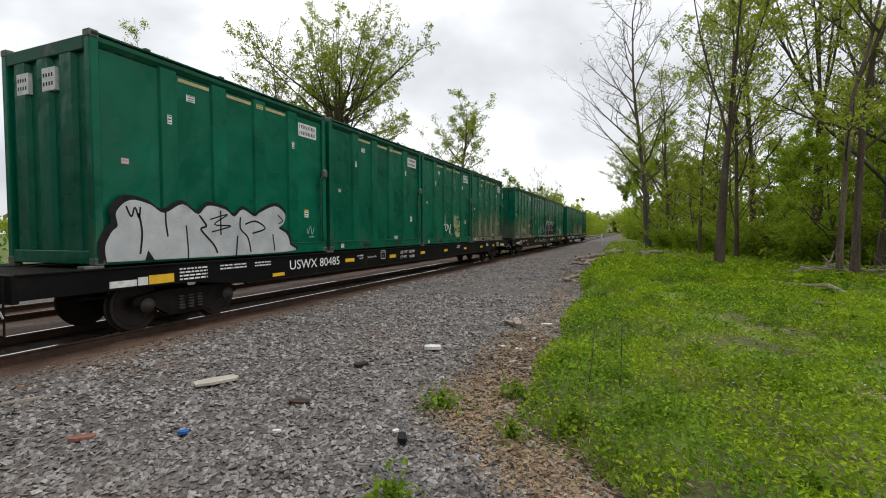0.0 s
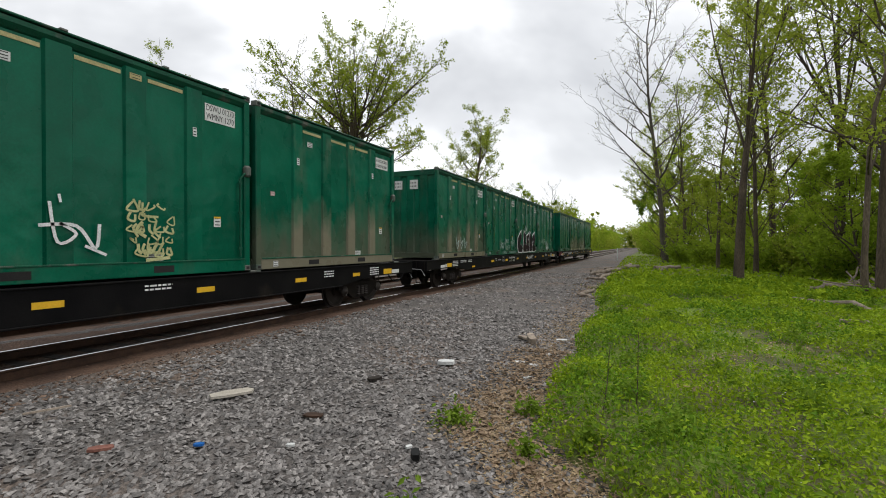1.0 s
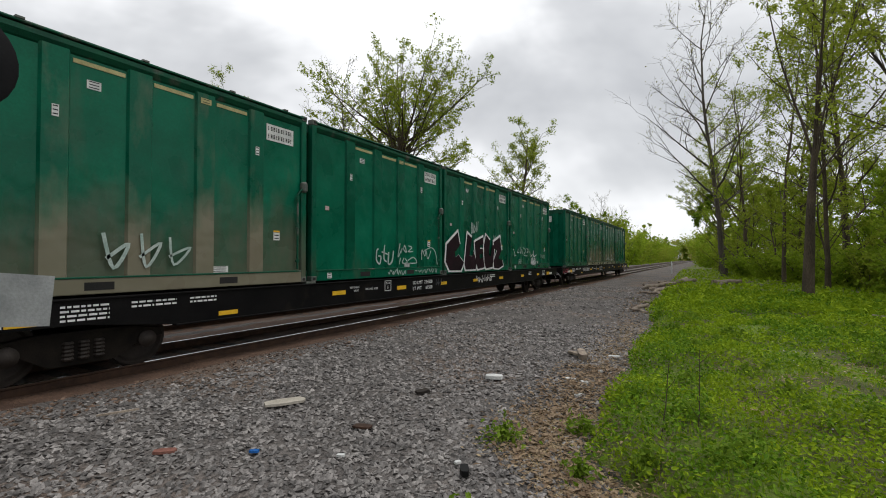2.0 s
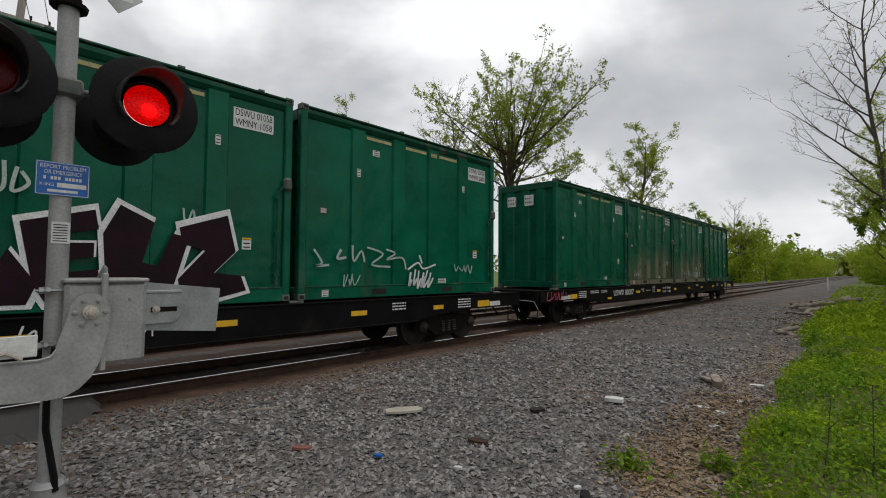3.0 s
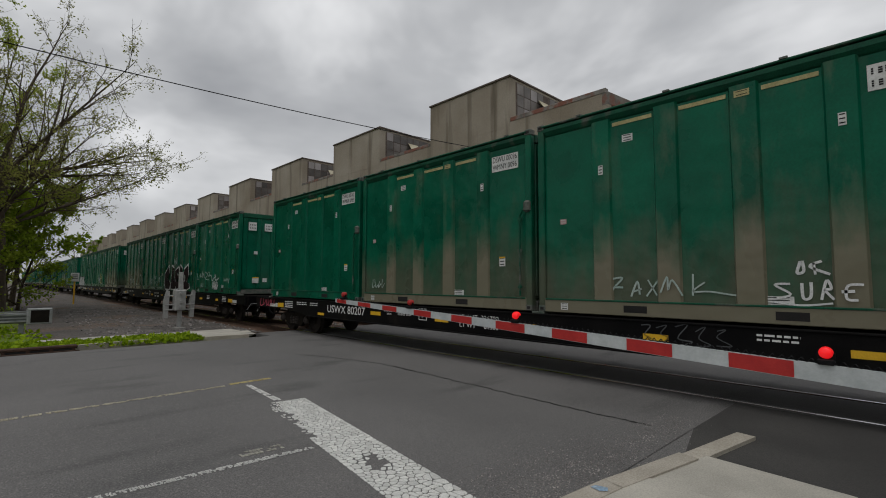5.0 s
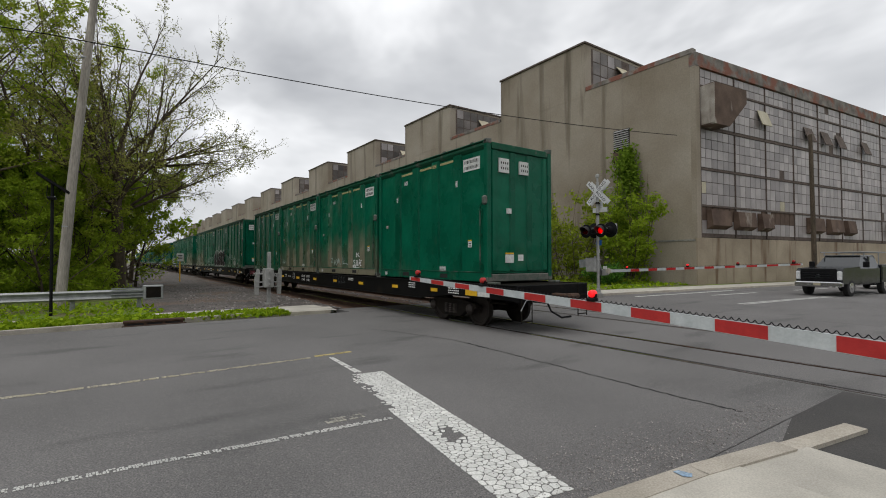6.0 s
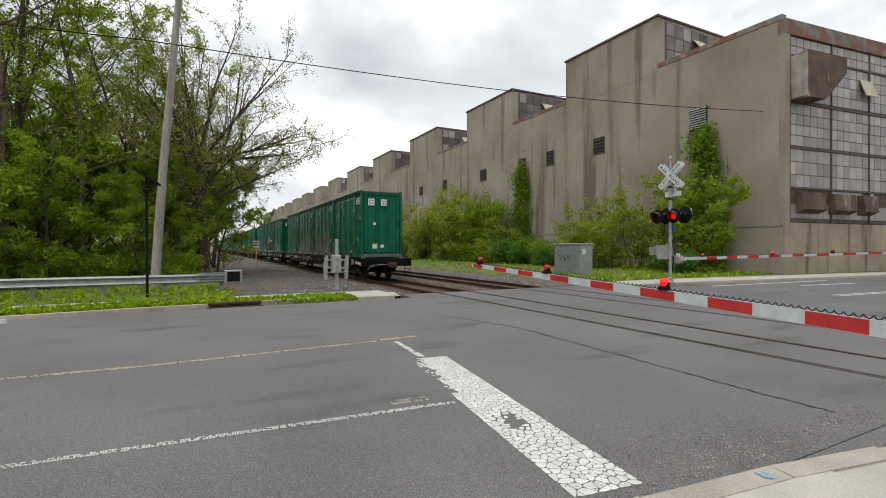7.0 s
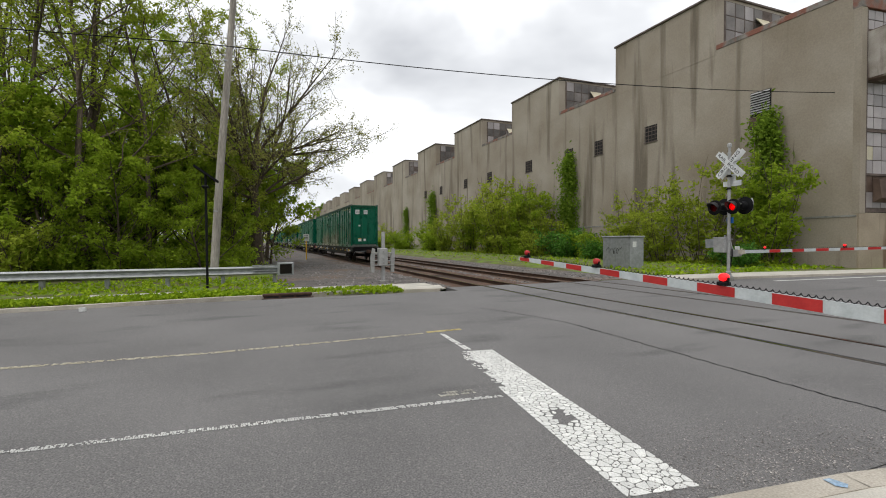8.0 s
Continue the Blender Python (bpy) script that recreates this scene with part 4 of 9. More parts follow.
TREES = {
    "bare": tree_kind("bare_tree", "tall bare tree with upright grey branches and few buds", 11, "bark_pale", "leaf_olive", height=21, trunk_r=0.21, first=0.25, limbs=21, spread=0.36, leaves=1500, leaf_size=0.15, subs=6, twigs=5, lean=(-0.04, 0.02)),
    "airy": tree_kind("young_leaf_tree", "tall tree in thin fresh spring leaf", 12, "bark", "leaf_bright", height=19, trunk_r=0.18, first=0.2, limbs=16, spread=0.36, leaves=4700, leaf_size=0.19, sparse=0.12, twigs=3, subs=5),
    "fork": fan_tree_kind("forked_tree", "forked brown tree with sparse yellow-green leaf", 13, "bark", "leaf_bright", fork_z=6.5, reach=13.5, trunk_r=0.23, limbs=7, widest=27, leaves=6800, leaf_size=0.18, subs=10, twigs=3, lift=0.12, sparse=0.2, inner=0.2),
    "full": tree_kind("full_leaf_tree", "broad tree in full bright spring leaf", 14, "bark", "leaf_lush", height=15, trunk_r=0.19, first=0.12, limbs=18, spread=0.45, leaves=7200, leaf_size=0.22, twigs=2, subs=3),
    "slim": tree_kind("slim_tree", "slim woodland tree with a thin crown", 15, "bark", "leaf_bright", height=18, trunk_r=0.12, first=0.22, limbs=13, spread=0.26, leaves=2800, leaf_size=0.185, sparse=0.2, twigs=2, subs=4),
    "round": fan_tree_kind("spreading_tree", "tall fan-shaped tree in bright new leaf", 16, "bark", "leaf_bright", fork_z=8.6, reach=9.6, trunk_r=0.32, limbs=32, widest=72, leaves=26000, leaf_size=0.19, subs=11, twigs=4, lift=0.08, sparse=0.03, inner=0.22),
    "tassel": fan_tree_kind("tasselled_tree", "low wide tree hung with tassels of young leaves", 17, "bark", "leaf_olive", fork_z=5.4, reach=9.4, trunk_r=0.30, limbs=30, widest=86, leaves=24000, leaf_size=0.13, subs=12, twigs=6, lift=0.03, sparse=0.12, hang=0.35, inner=0.2),
    "ivy": tree_kind("ivy_clad_tree", "broken tree clad in thick green ivy", 18, "bark", "leaf_bright", height=15, trunk_r=0.3, first=0.35, limbs=12, spread=0.4, leaves=9500, leaf_size=0.2, fork=True, vine=1500),
    "low": tree_kind("understorey_tree", "small understorey tree in full bright leaf", 19, "bark", "leaf_lush", height=7.5, trunk_r=0.08, first=0.08, limbs=17, spread=0.55, leaves=6600, leaf_size=0.215, twigs=2, subs=4),
    "lowy": tree_kind("understorey_tree", "small understorey tree in yellow-green leaf", 20, "bark", "leaf_bright", height=8.5, trunk_r=0.08, first=0.1, limbs=14, spread=0.42, leaves=3600, leaf_size=0.21, twigs=1, subs=3),
    "far": tree_kind("line_tree", "distant round tree in spring leaf", 21, "bark", "leaf_mid", height=15, trunk_r=0.25, first=0.12, limbs=10, spread=0.42, leaves=1900, leaf_size=0.65, twigs=1, subs=3),
    "fary": tree_kind("line_tree", "distant yellow-green tree in spring leaf", 22, "bark", "leaf_bright", height=15, trunk_r=0.25, first=0.12, limbs=11, spread=0.38, leaves=1750, leaf_size=0.6, twigs=1, subs=3),
}
BUSHES = {
    "green": bush_kind("leafy_shrub", "dense bright green shrub", 31, "leaf_lush", 2.6, 3.2, 13, 3900, 0.20),
    "deep": bush_kind("dark_leafy_shrub", "dense deep green shrub", 32, "leaf_deep", 2.2, 3.2, 12, 2592, 0.22),
    "yellow": bush_kind("yellow_green_shrub", "open yellow-green shrub with visible stems", 33, "leaf_bright", 3.2, 2.8, 10, 2016, 0.20),
    "tall": bush_kind("tall_shrub", "tall leafy thicket against the factory wall", 34, "leaf_lush", 8.0, 4.0, 18, 5040, 0.27),
    "thicket": bush_kind("open_thicket", "tall open thicket in yellow-green leaf", 35, "leaf_bright", 7.0, 4.5, 16, 3744, 0.27),
    "mass": bush_kind("young_wood_tree", "bushy young tree leafed down to the ground", 37, "leaf_lush", 9.0, 7.0, 11, 1980, 0.55, loose=0.5, category="tree"),
    "massy": bush_kind("young_wood_tree", "bushy young tree in yellow-green leaf", 38, "leaf_bright", 10.0, 6.5, 10, 1800, 0.52, loose=0.5, category="tree"),
    "column": ivy_kind("ivy_column", "column of thick green ivy climbing the wall", 36, "leaf_mid", 10.2, 2.7, 5200, 0.30),
}
TREE_N = [0]


def place(kind, x, y, scale=1.0, turn=None, z=None, group=""):
    TREE_N[0] += 1
    src = TREES.get(kind) or BUSHES[kind]
    turn = (TREE_N[0] * 137.5) % 360 if turn is None else turn
    ob = copy_thing(src, pose(x, y, (max(-0.1, terrain(x, y)) if z is None else z) - 0.05, 0, 0, turn))
    ob.scale = (scale, scale, scale * 1.0)
    if group:
        ob["group"] = group
    return ob


def remove_originals():
    for src in (*TREES.values(), *BUSHES.values()):
        for o in list(src.children_recursive):
            bpy.data.objects.remove(o)
        bpy.data.objects.remove(src)


# the wood north-east of the crossing
for kind, x, y, s, turn in (("bare", 1.5, 52, 1.25, 20), ("fork", 3.8, 25.6, 0.82, 250), ("airy", 8.2, 40, 1.0, 40), ("fork", 10.0, 34, 1.1, 130),
                            ("slim", 7.07, 20.4, 1.0, 10), ("slim", 6.4, 19.6, 0.8, 80), ("airy", 8.9, 23.5, 0.95, 200), ("slim", 5.6, 32, 1.0, 300),
                            ("airy", 3.2, 52, 0.95, 70), ("full", 3.0, 60, 0.9, 150), ("airy", 2.2, 70, 1.0, 10), ("round", 1.6, 84, 0.9, 60),
                            ("slim", 4.4, 38, 1.0, 110), ("airy", 11.5, 27.5, 1.0, 260), ("slim", 9.6, 25, 1.05, 33), ("slim", 12.5, 33, 1.1, 210)):
    place(kind, x, y, s, turn, group="wood beside the track")
rng = random.Random(77)
for i in range(14):
    y = rng.uniform(28, 90)
    x = rng.uniform(4.5, 6 + 0.42 * y)
    place(rng.choice(["slim", "slim", "airy", "slim", "fork", "bare"]), x, y, rng.uniform(0.75, 1.15), group="wood beside the track")
for x, y, k, s in ((8.8, 27, "low", 0.8), (11.5, 24.5, "low", 0.9), (6.5, 36, "lowy", 0.9), (13.5, 30, "low", 1.0), (9.8, 21.5, "low", 0.6), (12, 36, "lowy", 1.0), (15.5, 34, "low", 1.1), (4.8, 44, "lowy", 0.9), (7.5, 50, "low", 1.1),
                   (17, 42, "lowy", 1.2), (11, 45, "low", 1.1), (3.4, 55, "lowy", 1.0), (21, 50, "low", 1.2), (14, 56, "lowy", 1.2), (1.2, 66, "lowy", 0.8), (24, 62, "low", 1.3), (8, 66, "low", 1.2), (18, 74, "low", 1.4), (29, 74, "low", 1.4), (5, 76, "lowy", 1.1)):
    place(k, x, y, s, group="understorey of the wood")
for i in range(11):
    y = rng.uniform(24, 46)
    x = rng.uniform(5.5, 7 + 0.42 * y)
    place(rng.choice(["green", "deep", "green", "yellow"]), x, y, rng.uniform(0.8, 1.4), group="undergrowth in the wood")
for x, y, k in ((8.5, 29, 1.1), (10.4, 28, 1.2), (12.4, 27.6, 1.0), (14.2, 26.5, 1.2), (11.6, 31, 1.3), (13.6, 30.2, 1.2), (15.6, 29, 1.3), (9.4, 33, 1.2), (7.2, 34.5, 1.1), (5.9, 39, 1.2), (4.7, 44, 1.2),
                (16.6, 31.5, 1.4), (17.2, 26.2, 1.2), (10.8, 36, 1.4), (14.4, 35, 1.5), (18.5, 34, 1.5), (8.2, 42, 1.4), (3.2, 50, 1.1)):
    place("green", x, y, k, group="undergrowth in the wood")
for y in range(84, 330, 31):
    place(rng.choice(["far", "fary"]), 1.6 + rng.uniform(0, 4), y, rng.uniform(0.75, 1.05), group="trees along the line")
    if y % 2:
        place(rng.choice(["far", "fary"]), 9 + rng.uniform(0, 22), y, rng.uniform(0.9, 1.2), group="trees along the line")
for x, y, k, s in ((6.0, 58, "mass", 0.75), (10.5, 62, "massy", 0.8), (15, 58, "mass", 0.85), (20.5, 60, "massy", 0.8), (26, 56, "mass", 0.9), (17, 48, "massy", 0.65), (23, 44, "mass", 0.7), (29, 49, "massy", 0.8), (34, 58, "mass", 0.9), (41, 62, "massy", 0.9),
                   (3.6, 70, "mass", 0.65), (8, 80, "massy", 0.9), (13, 86, "mass", 0.95), (20, 80, "massy", 0.9), (28, 86, "mass", 1.0), (37, 80, "massy", 1.0), (46, 76, "mass", 1.0), (1.8, 78, "massy", 0.6), (1.0, 92, "mass", 0.6), (4, 100, "massy", 0.8),
                   (16, 40, "mass", 0.5), (20, 36, "massy", 0.5), (25, 36, "mass", 0.6), (30, 40, "massy", 0.7), (13, 43, "massy", 0.5), (33, 34, "mass", 0.7), (27, 28, "massy", 0.6), (22, 28, "mass", 0.5)):
    place(k, x, y, s, group="young trees in the wood")
for y in range(106, 330, 11):
    place(rng.choice(["mass", "massy"]), 0.6 - y * 0.008 + rng.uniform(-0.6, 1.2), y, rng.uniform(0.75, 1.1), group="young trees along the line")
    place(rng.choice(["mass", "massy"]), -18.6 - rng.uniform(0, 1.5), y - 4, rng.uniform(0.85, 1.35), group="young trees along the line")
for k in range(9):
    place(rng.choice(["mass", "massy"]), -19 + 2.4 * k, 408 + rng.uniform(-3, 8), rng.uniform(1.7, 2.3), group="trees closing the line")
for x, y, k, s in ((-19.5, 70, "massy", 0.6), (-20.5, 80, "mass", 0.6), (-19, 88, "massy", 0.65), (-19.5, 97, "mass", 0.7), (-22, 62, "mass", 0.5)):
    place(k, x, y, s, group="young trees along the line")
# beyond the tracks
for kind, x, y, s, turn in (("round", -22.5, 33, 1.06, 30), ("bare", -27.0, 31.5, 0.82, 120), ("ivy", -21.0, 57, 1.15, 200), ("airy", -25.0, 19.0, 0.62, 80),
                            ("tassel", -22.5, 66, 0.75, 15), ("full", -19.0, 76, 0.72, 40), ("bare", -20.0, 105, 0.72, 300), ("bare", -17.5, 122, 0.66, 20),
                            ("full", -21.5, 92, 0.75, 60), ("round", -18.0, 98, 0.6, 130), ("ivy", -24, 52, 0.7, 10)):
    place(kind, x, y, s, turn, group="trees beyond the tracks")
for y in range(108, 330, 30):
    place(rng.choice(["far", "fary"]), -18.5 - rng.uniform(0, 4), y, rng.uniform(0.6, 0.85), group="trees beyond the tracks")
for i in range(11):
    y = 8 + i * 11.0
    place(rng.choice(["green", "yellow", "deep"]), -19.0 - rng.uniform(0, 2.5), y, rng.uniform(0.8, 1.4), group="bushes beyond the tracks")
# the wood south-east of the crossing
for kind, x, y, s, turn in (("tassel", -0.2, -33.5, 1.06, 200), ("slim", 5.1, -28.5, 1.1, 0), ("fork", 8.3, -30, 1.05, 90), ("slim", 3.3, -31, 0.95, 60),
                            ("airy", 7.4, -27, 1.0, 140), ("fork", 12.8, -33, 1.05, 15), ("full", 2.2, -37.5, 0.9, 210), ("full", 6.5, -36, 1.0, 25), ("airy", 10.2, -28, 1.0, 75),
                            ("full", 10.5, -38, 1.0, 190), ("airy", 4.5, -41, 1.05, 310), ("full", 14, -31, 0.9, 130), ("slim", 1.2, -42, 1.0, 170), ("airy", -1.0, -47, 0.9, 20)):
    place(kind, x, y, s, turn, group="wood behind the guardrail")
for i in range(9):
    y = -rng.uniform(36, 64)
    x = rng.uniform(0.5, 4 - 0.42 * y)
    place(rng.choice(["full", "slim", "airy"]), x, y, rng.uniform(0.8, 1.1), group="wood behind the guardrail")
for x, y, k, s in ((2.6, -27.5, "low", 0.7), (6.2, -26.5, "low", 0.75), (9.2, -26.8, "low", 0.8), (11.8, -29, "lowy", 0.9), (4.2, -33, "low", 1.0), (8.8, -34, "lowy", 1.1), (1.4, -30.5, "lowy", 0.7), (13.5, -36, "low", 1.1),
                   (-0.4, -39, "lowy", 0.8), (3.2, -45, "low", 1.3), (9, -46, "low", 1.3), (15, -48, "low", 1.4), (-1.0, -54, "lowy", 0.9), (7, -30.5, "low", 0.9), (12.4, -25.5, "low", 0.6), (10.8, -31.5, "low", 1.0)):
    place(k, x, y, s, group="understorey behind the guardrail")
for x, y, k in ((8.9, -27.6, 1.05), (11.3, -28.2, 1.15), (13.2, -28.8, 1.2), (15.2, -28.0, 1.1), (7.3, -29.4, 1.1), (14.8, -31.5, 1.2), (5.6, -31.5, 0.95), (1.6, -33.6, 1.0), (0.2, -36.5, 1.1), (-1.2, -40.5, 1.1), (2.9, -31.2, 0.9)):
    place("low", x, y, k, group="understorey behind the guardrail")
for i in range(12):
    y = -rng.uniform(25.5, 32)
    x = rng.uniform(0.8, 3 - 0.42 * y)
    place(rng.choice(["green", "deep", "green", "yellow"]), x, y, rng.uniform(0.7, 1.1), group="undergrowth behind the guardrail")
for i in range(10):
    place(rng.choice(["far", "fary"]), rng.uniform(-1.0, 5.5), -70 - i * 20, rng.uniform(0.8, 1.0), group="trees along the line")
    place(rng.choice(["far", "fary"]), rng.uniform(12, 34), -72 - i * 9, rng.uniform(1.0, 1.3), group="trees along the line")
place("fary", -16, -150, 0.85, group="trees along the line")
place("far", -19.5, -165, 0.9, group="trees along the line")
for x, y, k, s in ((2.0, -52, "massy", 0.6), (6.5, -54, "mass", 0.7), (11, -52, "massy", 0.7), (16, -55, "mass", 0.8), (21, -52, "massy", 0.8), (26, -48, "mass", 0.8), (5, -64, "massy", 0.9), (11, -66, "mass", 0.9), (18, -66, "massy", 0.95), (25, -64, "mass", 1.0), (33, -60, "massy", 1.0),
                   (1.5, -62, "mass", 0.7), (19, -42, "massy", 0.6), (30, -50, "mass", 0.8)):
    place(k, x, y, s, group="young trees behind the guardrail")
# against the factory
for kind, x, y, s in (("tall", -32.0, -21.3, 1.15), ("column", -34.42, -22.6, 1.05), ("thicket", -31.2, -25.6, 1.22), ("thicket", -30.6, -28.2, 1.0), ("yellow", -29.5, -31.0, 1.3), ("thicket", -31.3, -32.5, 1.02),
                      ("column", -34.42, -45.3, 1.12), ("green", -31.2, -36.5, 1.4), ("deep", -30.4, -41, 1.6), ("thicket", -31.5, -46.5, 1.0), ("tall", -31.8, -50.5, 1.25), ("thicket", -31, -54, 1.35), ("tall", -30.5, -58, 1.15),
                      ("tall", -29.5, -63, 0.9), ("thicket", -28.6, -69, 1.1), ("green", -29.0, -74, 1.8), ("tall", -29, -80, 0.8), ("green", -27.5, -90, 1.8), ("column", -34.42, -90, 1.1), ("column", -34.42, -108, 0.9), ("thicket", -27, -100, 0.9), ("deep", -29.6, -21.5, 0.9),
                      ("green", -29.8, -49, 1.3), ("green", -28, -112, 1.8), ("yellow", -27, -126, 1.8), ("deep", -29.4, -34.5, 1.0), ("yellow", -28.6, -44, 1.1), ("thicket", -30.4, -52, 1.6), ("thicket", -30.6, -57.5, 1.6), ("tall", -30.4, -48.6, 1.25), ("thicket", -29.8, -64.5, 1.4)):
    place(kind, x, y, s, 0 if kind == "column" else None, group="shrubs along the factory wall")
# seen through the gaps of the train
for kind, x, y, s in (("yellow", -24, 3.5, 0.9), ("yellow", -27, 5.5, 1.0), ("green", -23.5, 7.5, 0.8), ("bare", -38, 10, 0.45)):
    place(kind, x, y, s, group="bushes beyond the tracks")
for kind, x, y, s in (("massy", -58.4, 21.1, 0.42), ("massy", -50.7, 21.5, 0.4), ("mass", -59.4, 29.0, 0.45), ("massy", -52.3, 29.7, 0.4), ("mass", -66.9, 20.7, 0.4), ("mass", -60.5, 39.2, 0.5)):
    place(kind, x, y, s, group="bushes beyond the tracks")
# far tree line that closes the distance
far = Geo()
rngf = random.Random(9)
for i in range(11000):
    a = rngf.uniform(0, 2 * math.pi)
    r = rngf.uniform(335, 420)
    hh = 13 + 6 * noise.noise(Vector((math.cos(a) * 9, math.sin(a) * 9, 1)))
    leaf(far, Vector((math.cos(a) * r, math.sin(a) * r, rngf.uniform(0, hh))), rngf.uniform(3.0, 5.5), rngf)
tagged(new("far_wood", mesh_of("far_wood", far, "leaf_olive")), "distant line of spring woodland", "trees", kind="stuff")
remove_originals()


# ---- tracks ----
def rail_profile(gg, x, y0, y1, z=0.0):
    prof = [(-0.075, -0.175), (0.075, -0.175), (0.075, -0.16), (0.012, -0.145), (0.012, -0.045), (0.035, -0.03), (0.035, -0.004), (-0.035, -0.004), (-0.035, -0.03), (-0.012, -0.045), (-0.012, -0.145), (-0.075, -0.16)]
    gg.prism([(x + a, z + b) for a, b in prof], 1, y0, y1)


TRACKS = []
for i, (c, head) in enumerate(((TRACK1, "railhead"), (TRACK2, "railhead_dull"))):
    tr = tagged(new(f"track_{i + 1}"), "rusty steel railway track on dark wooden ties", "railway track", kind="structure")
    for s in (-1, 1):
        gr = Geo()
        for y0, y1 in ((-400, -60), (-60, -15.5), (-15.5, 0.3), (0.3, 60), (60, 400)):
            rail_profile(gr, c + s * RAIL, y0, y1)
        r = part("rail", gr, "rust", tr, "rust-brown rail")
        gh = Geo().box(c + s * RAIL - 0.030, -400, -0.005, c + s * RAIL + 0.030, 400, 0.0)
        part("running_surface", gh, head, r, "shiny worn top of the rail")
    TRACKS.append(tr)


# ---- the factory ----
M["render_wall"] = surf("stained_render", (0.225, 0.187, 0.140), (0.338, 0.300, 0.248), 0.16, 0.92, fine=11, grit=0.09, bump=0.25, depth=0.01,
                        stain=((0.145, 0.120, 0.090), 0.42, 0.54, (0.2, 1.6, 0.13)))
M["base_wall"] = surf("stained_base_wall", (0.25, 0.205, 0.15), (0.35, 0.295, 0.22), 0.5, 0.92, fine=24, grit=0.12, bump=0.3, stain=((0.14, 0.09, 0.055), 0.9, 0.56, (1.2, 1.0, 0.12)))
M["coping"] = surf("flaking_coping", (0.10, 0.09, 0.08), (0.24, 0.22, 0.2), 1.2, 0.9, fine=20, stain=((0.20, 0.085, 0.06), 0.9, 0.47, (1, 1, 1)))
M["brick_red"] = surf("red_brick_edge", (0.16, 0.06, 0.045), (0.26, 0.12, 0.09), 2, 0.9, fine=30)
M["sash"] = surf("rusty_sash", (0.070, 0.053, 0.045), (0.13, 0.10, 0.085), 3, 0.85)
M["pane"] = surf("dirty_pane", (0.22, 0.20, 0.195), (0.33, 0.30, 0.295), 0.6, 0.35, grit=0.1, bump=0.1, vary=0.30, island=0.22, spec=0.5)
M["pane_dark"] = surf("dark_brown_pane", (0.075, 0.066, 0.060), (0.14, 0.125, 0.115), 0.8, 0.4, vary=0.3, island=0.4, spec=0.4)
M["pane_tan"] = surf("patched_pane", (0.36, 0.32, 0.22), (0.48, 0.44, 0.33), 0.8, 0.5, vary=0.2)
# near-black stands in for the shade inside openings, pockets, castings and the drain
M["hole_shade"] = surf("opening_shade", (0.008, 0.008, 0.008), (0.02, 0.018, 0.017), 2, 0.9)
M["rust_sheet"] = surf("rusty_sheet", (0.065, 0.040, 0.030), (0.135, 0.092, 0.068), 1.0, 0.85, stain=((0.32, 0.29, 0.25), 0.9, 0.60, (1, 1, 0.4)))

XW, YC = -34.5, -17.2
LOW, HIGH = 17.0, 21.4
factory = thing("factory", pose(0, 0, 0), "derelict grey rendered factory with roof monitors and glazed street front", "factory")
gw = Geo()
gw.box(XW - 0.6, -330, -0.4, XW, YC - 0.05, LOW)
part("side_wall", gw, "render_wall", factory, "stained grey-brown rendered side wall")
part("side_wall_plinth", Geo().box(XW, -330, -0.4, XW + 0.06, YC - 0.05, 3.2, 0.02), "render_wall", factory)
wall_dir = Vector((-1.0, 0.118, 0)).normalized()
FRONT = Matrix.Translation((XW, YC, 0)) @ Matrix.Rotation(math.atan2(wall_dir.y, wall_dir.x) - math.pi, 4, "Z")
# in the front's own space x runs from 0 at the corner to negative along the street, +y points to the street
# the unlit interior is painted as a near-black wall
front = part("front_wall", Geo().box(-240, -0.5, -0.4, 0.0, -0.12, LOW - 0.2), "hole_shade", factory, "near-black wall that stands in for the unlit interior behind the glazing", at=FRONT)
part("front_base", Geo().box(-240, -0.5, -0.4, 0.02, 0.06, 3.45, 0.02), "base_wall", factory, "tan stained base wall under the windows", at=FRONT)
part("front_coping", Geo().box(-240, -0.6, LOW - 1.0, 0.05, 0.10, LOW + 0.05, 0.03), "coping", factory, "flaking parapet with red brick showing", at=FRONT)
part("corner_pier", Geo().box(-0.45, -0.5, 3.4, 0.04, 0.08, LOW - 0.9, 0.02), "render_wall", factory, at=FRONT)
part("main_roof", Geo().box(-70.0, -330, LOW - 0.25, XW - 0.65, YC - 0.7, LOW - 0.05), "old_concrete", factory)
for k in range(14):
    y1 = -26.9 - k * 20.75
    part("parapet", Geo().box(XW - 0.45, y1 + 0.05, LOW, XW + 0.04, YC - 0.1 if k == 0 else y1 + 9.4, LOW + (0.4 if k == 0 else 0.35), 0.03), "coping", factory, "crumbling parapet edge")
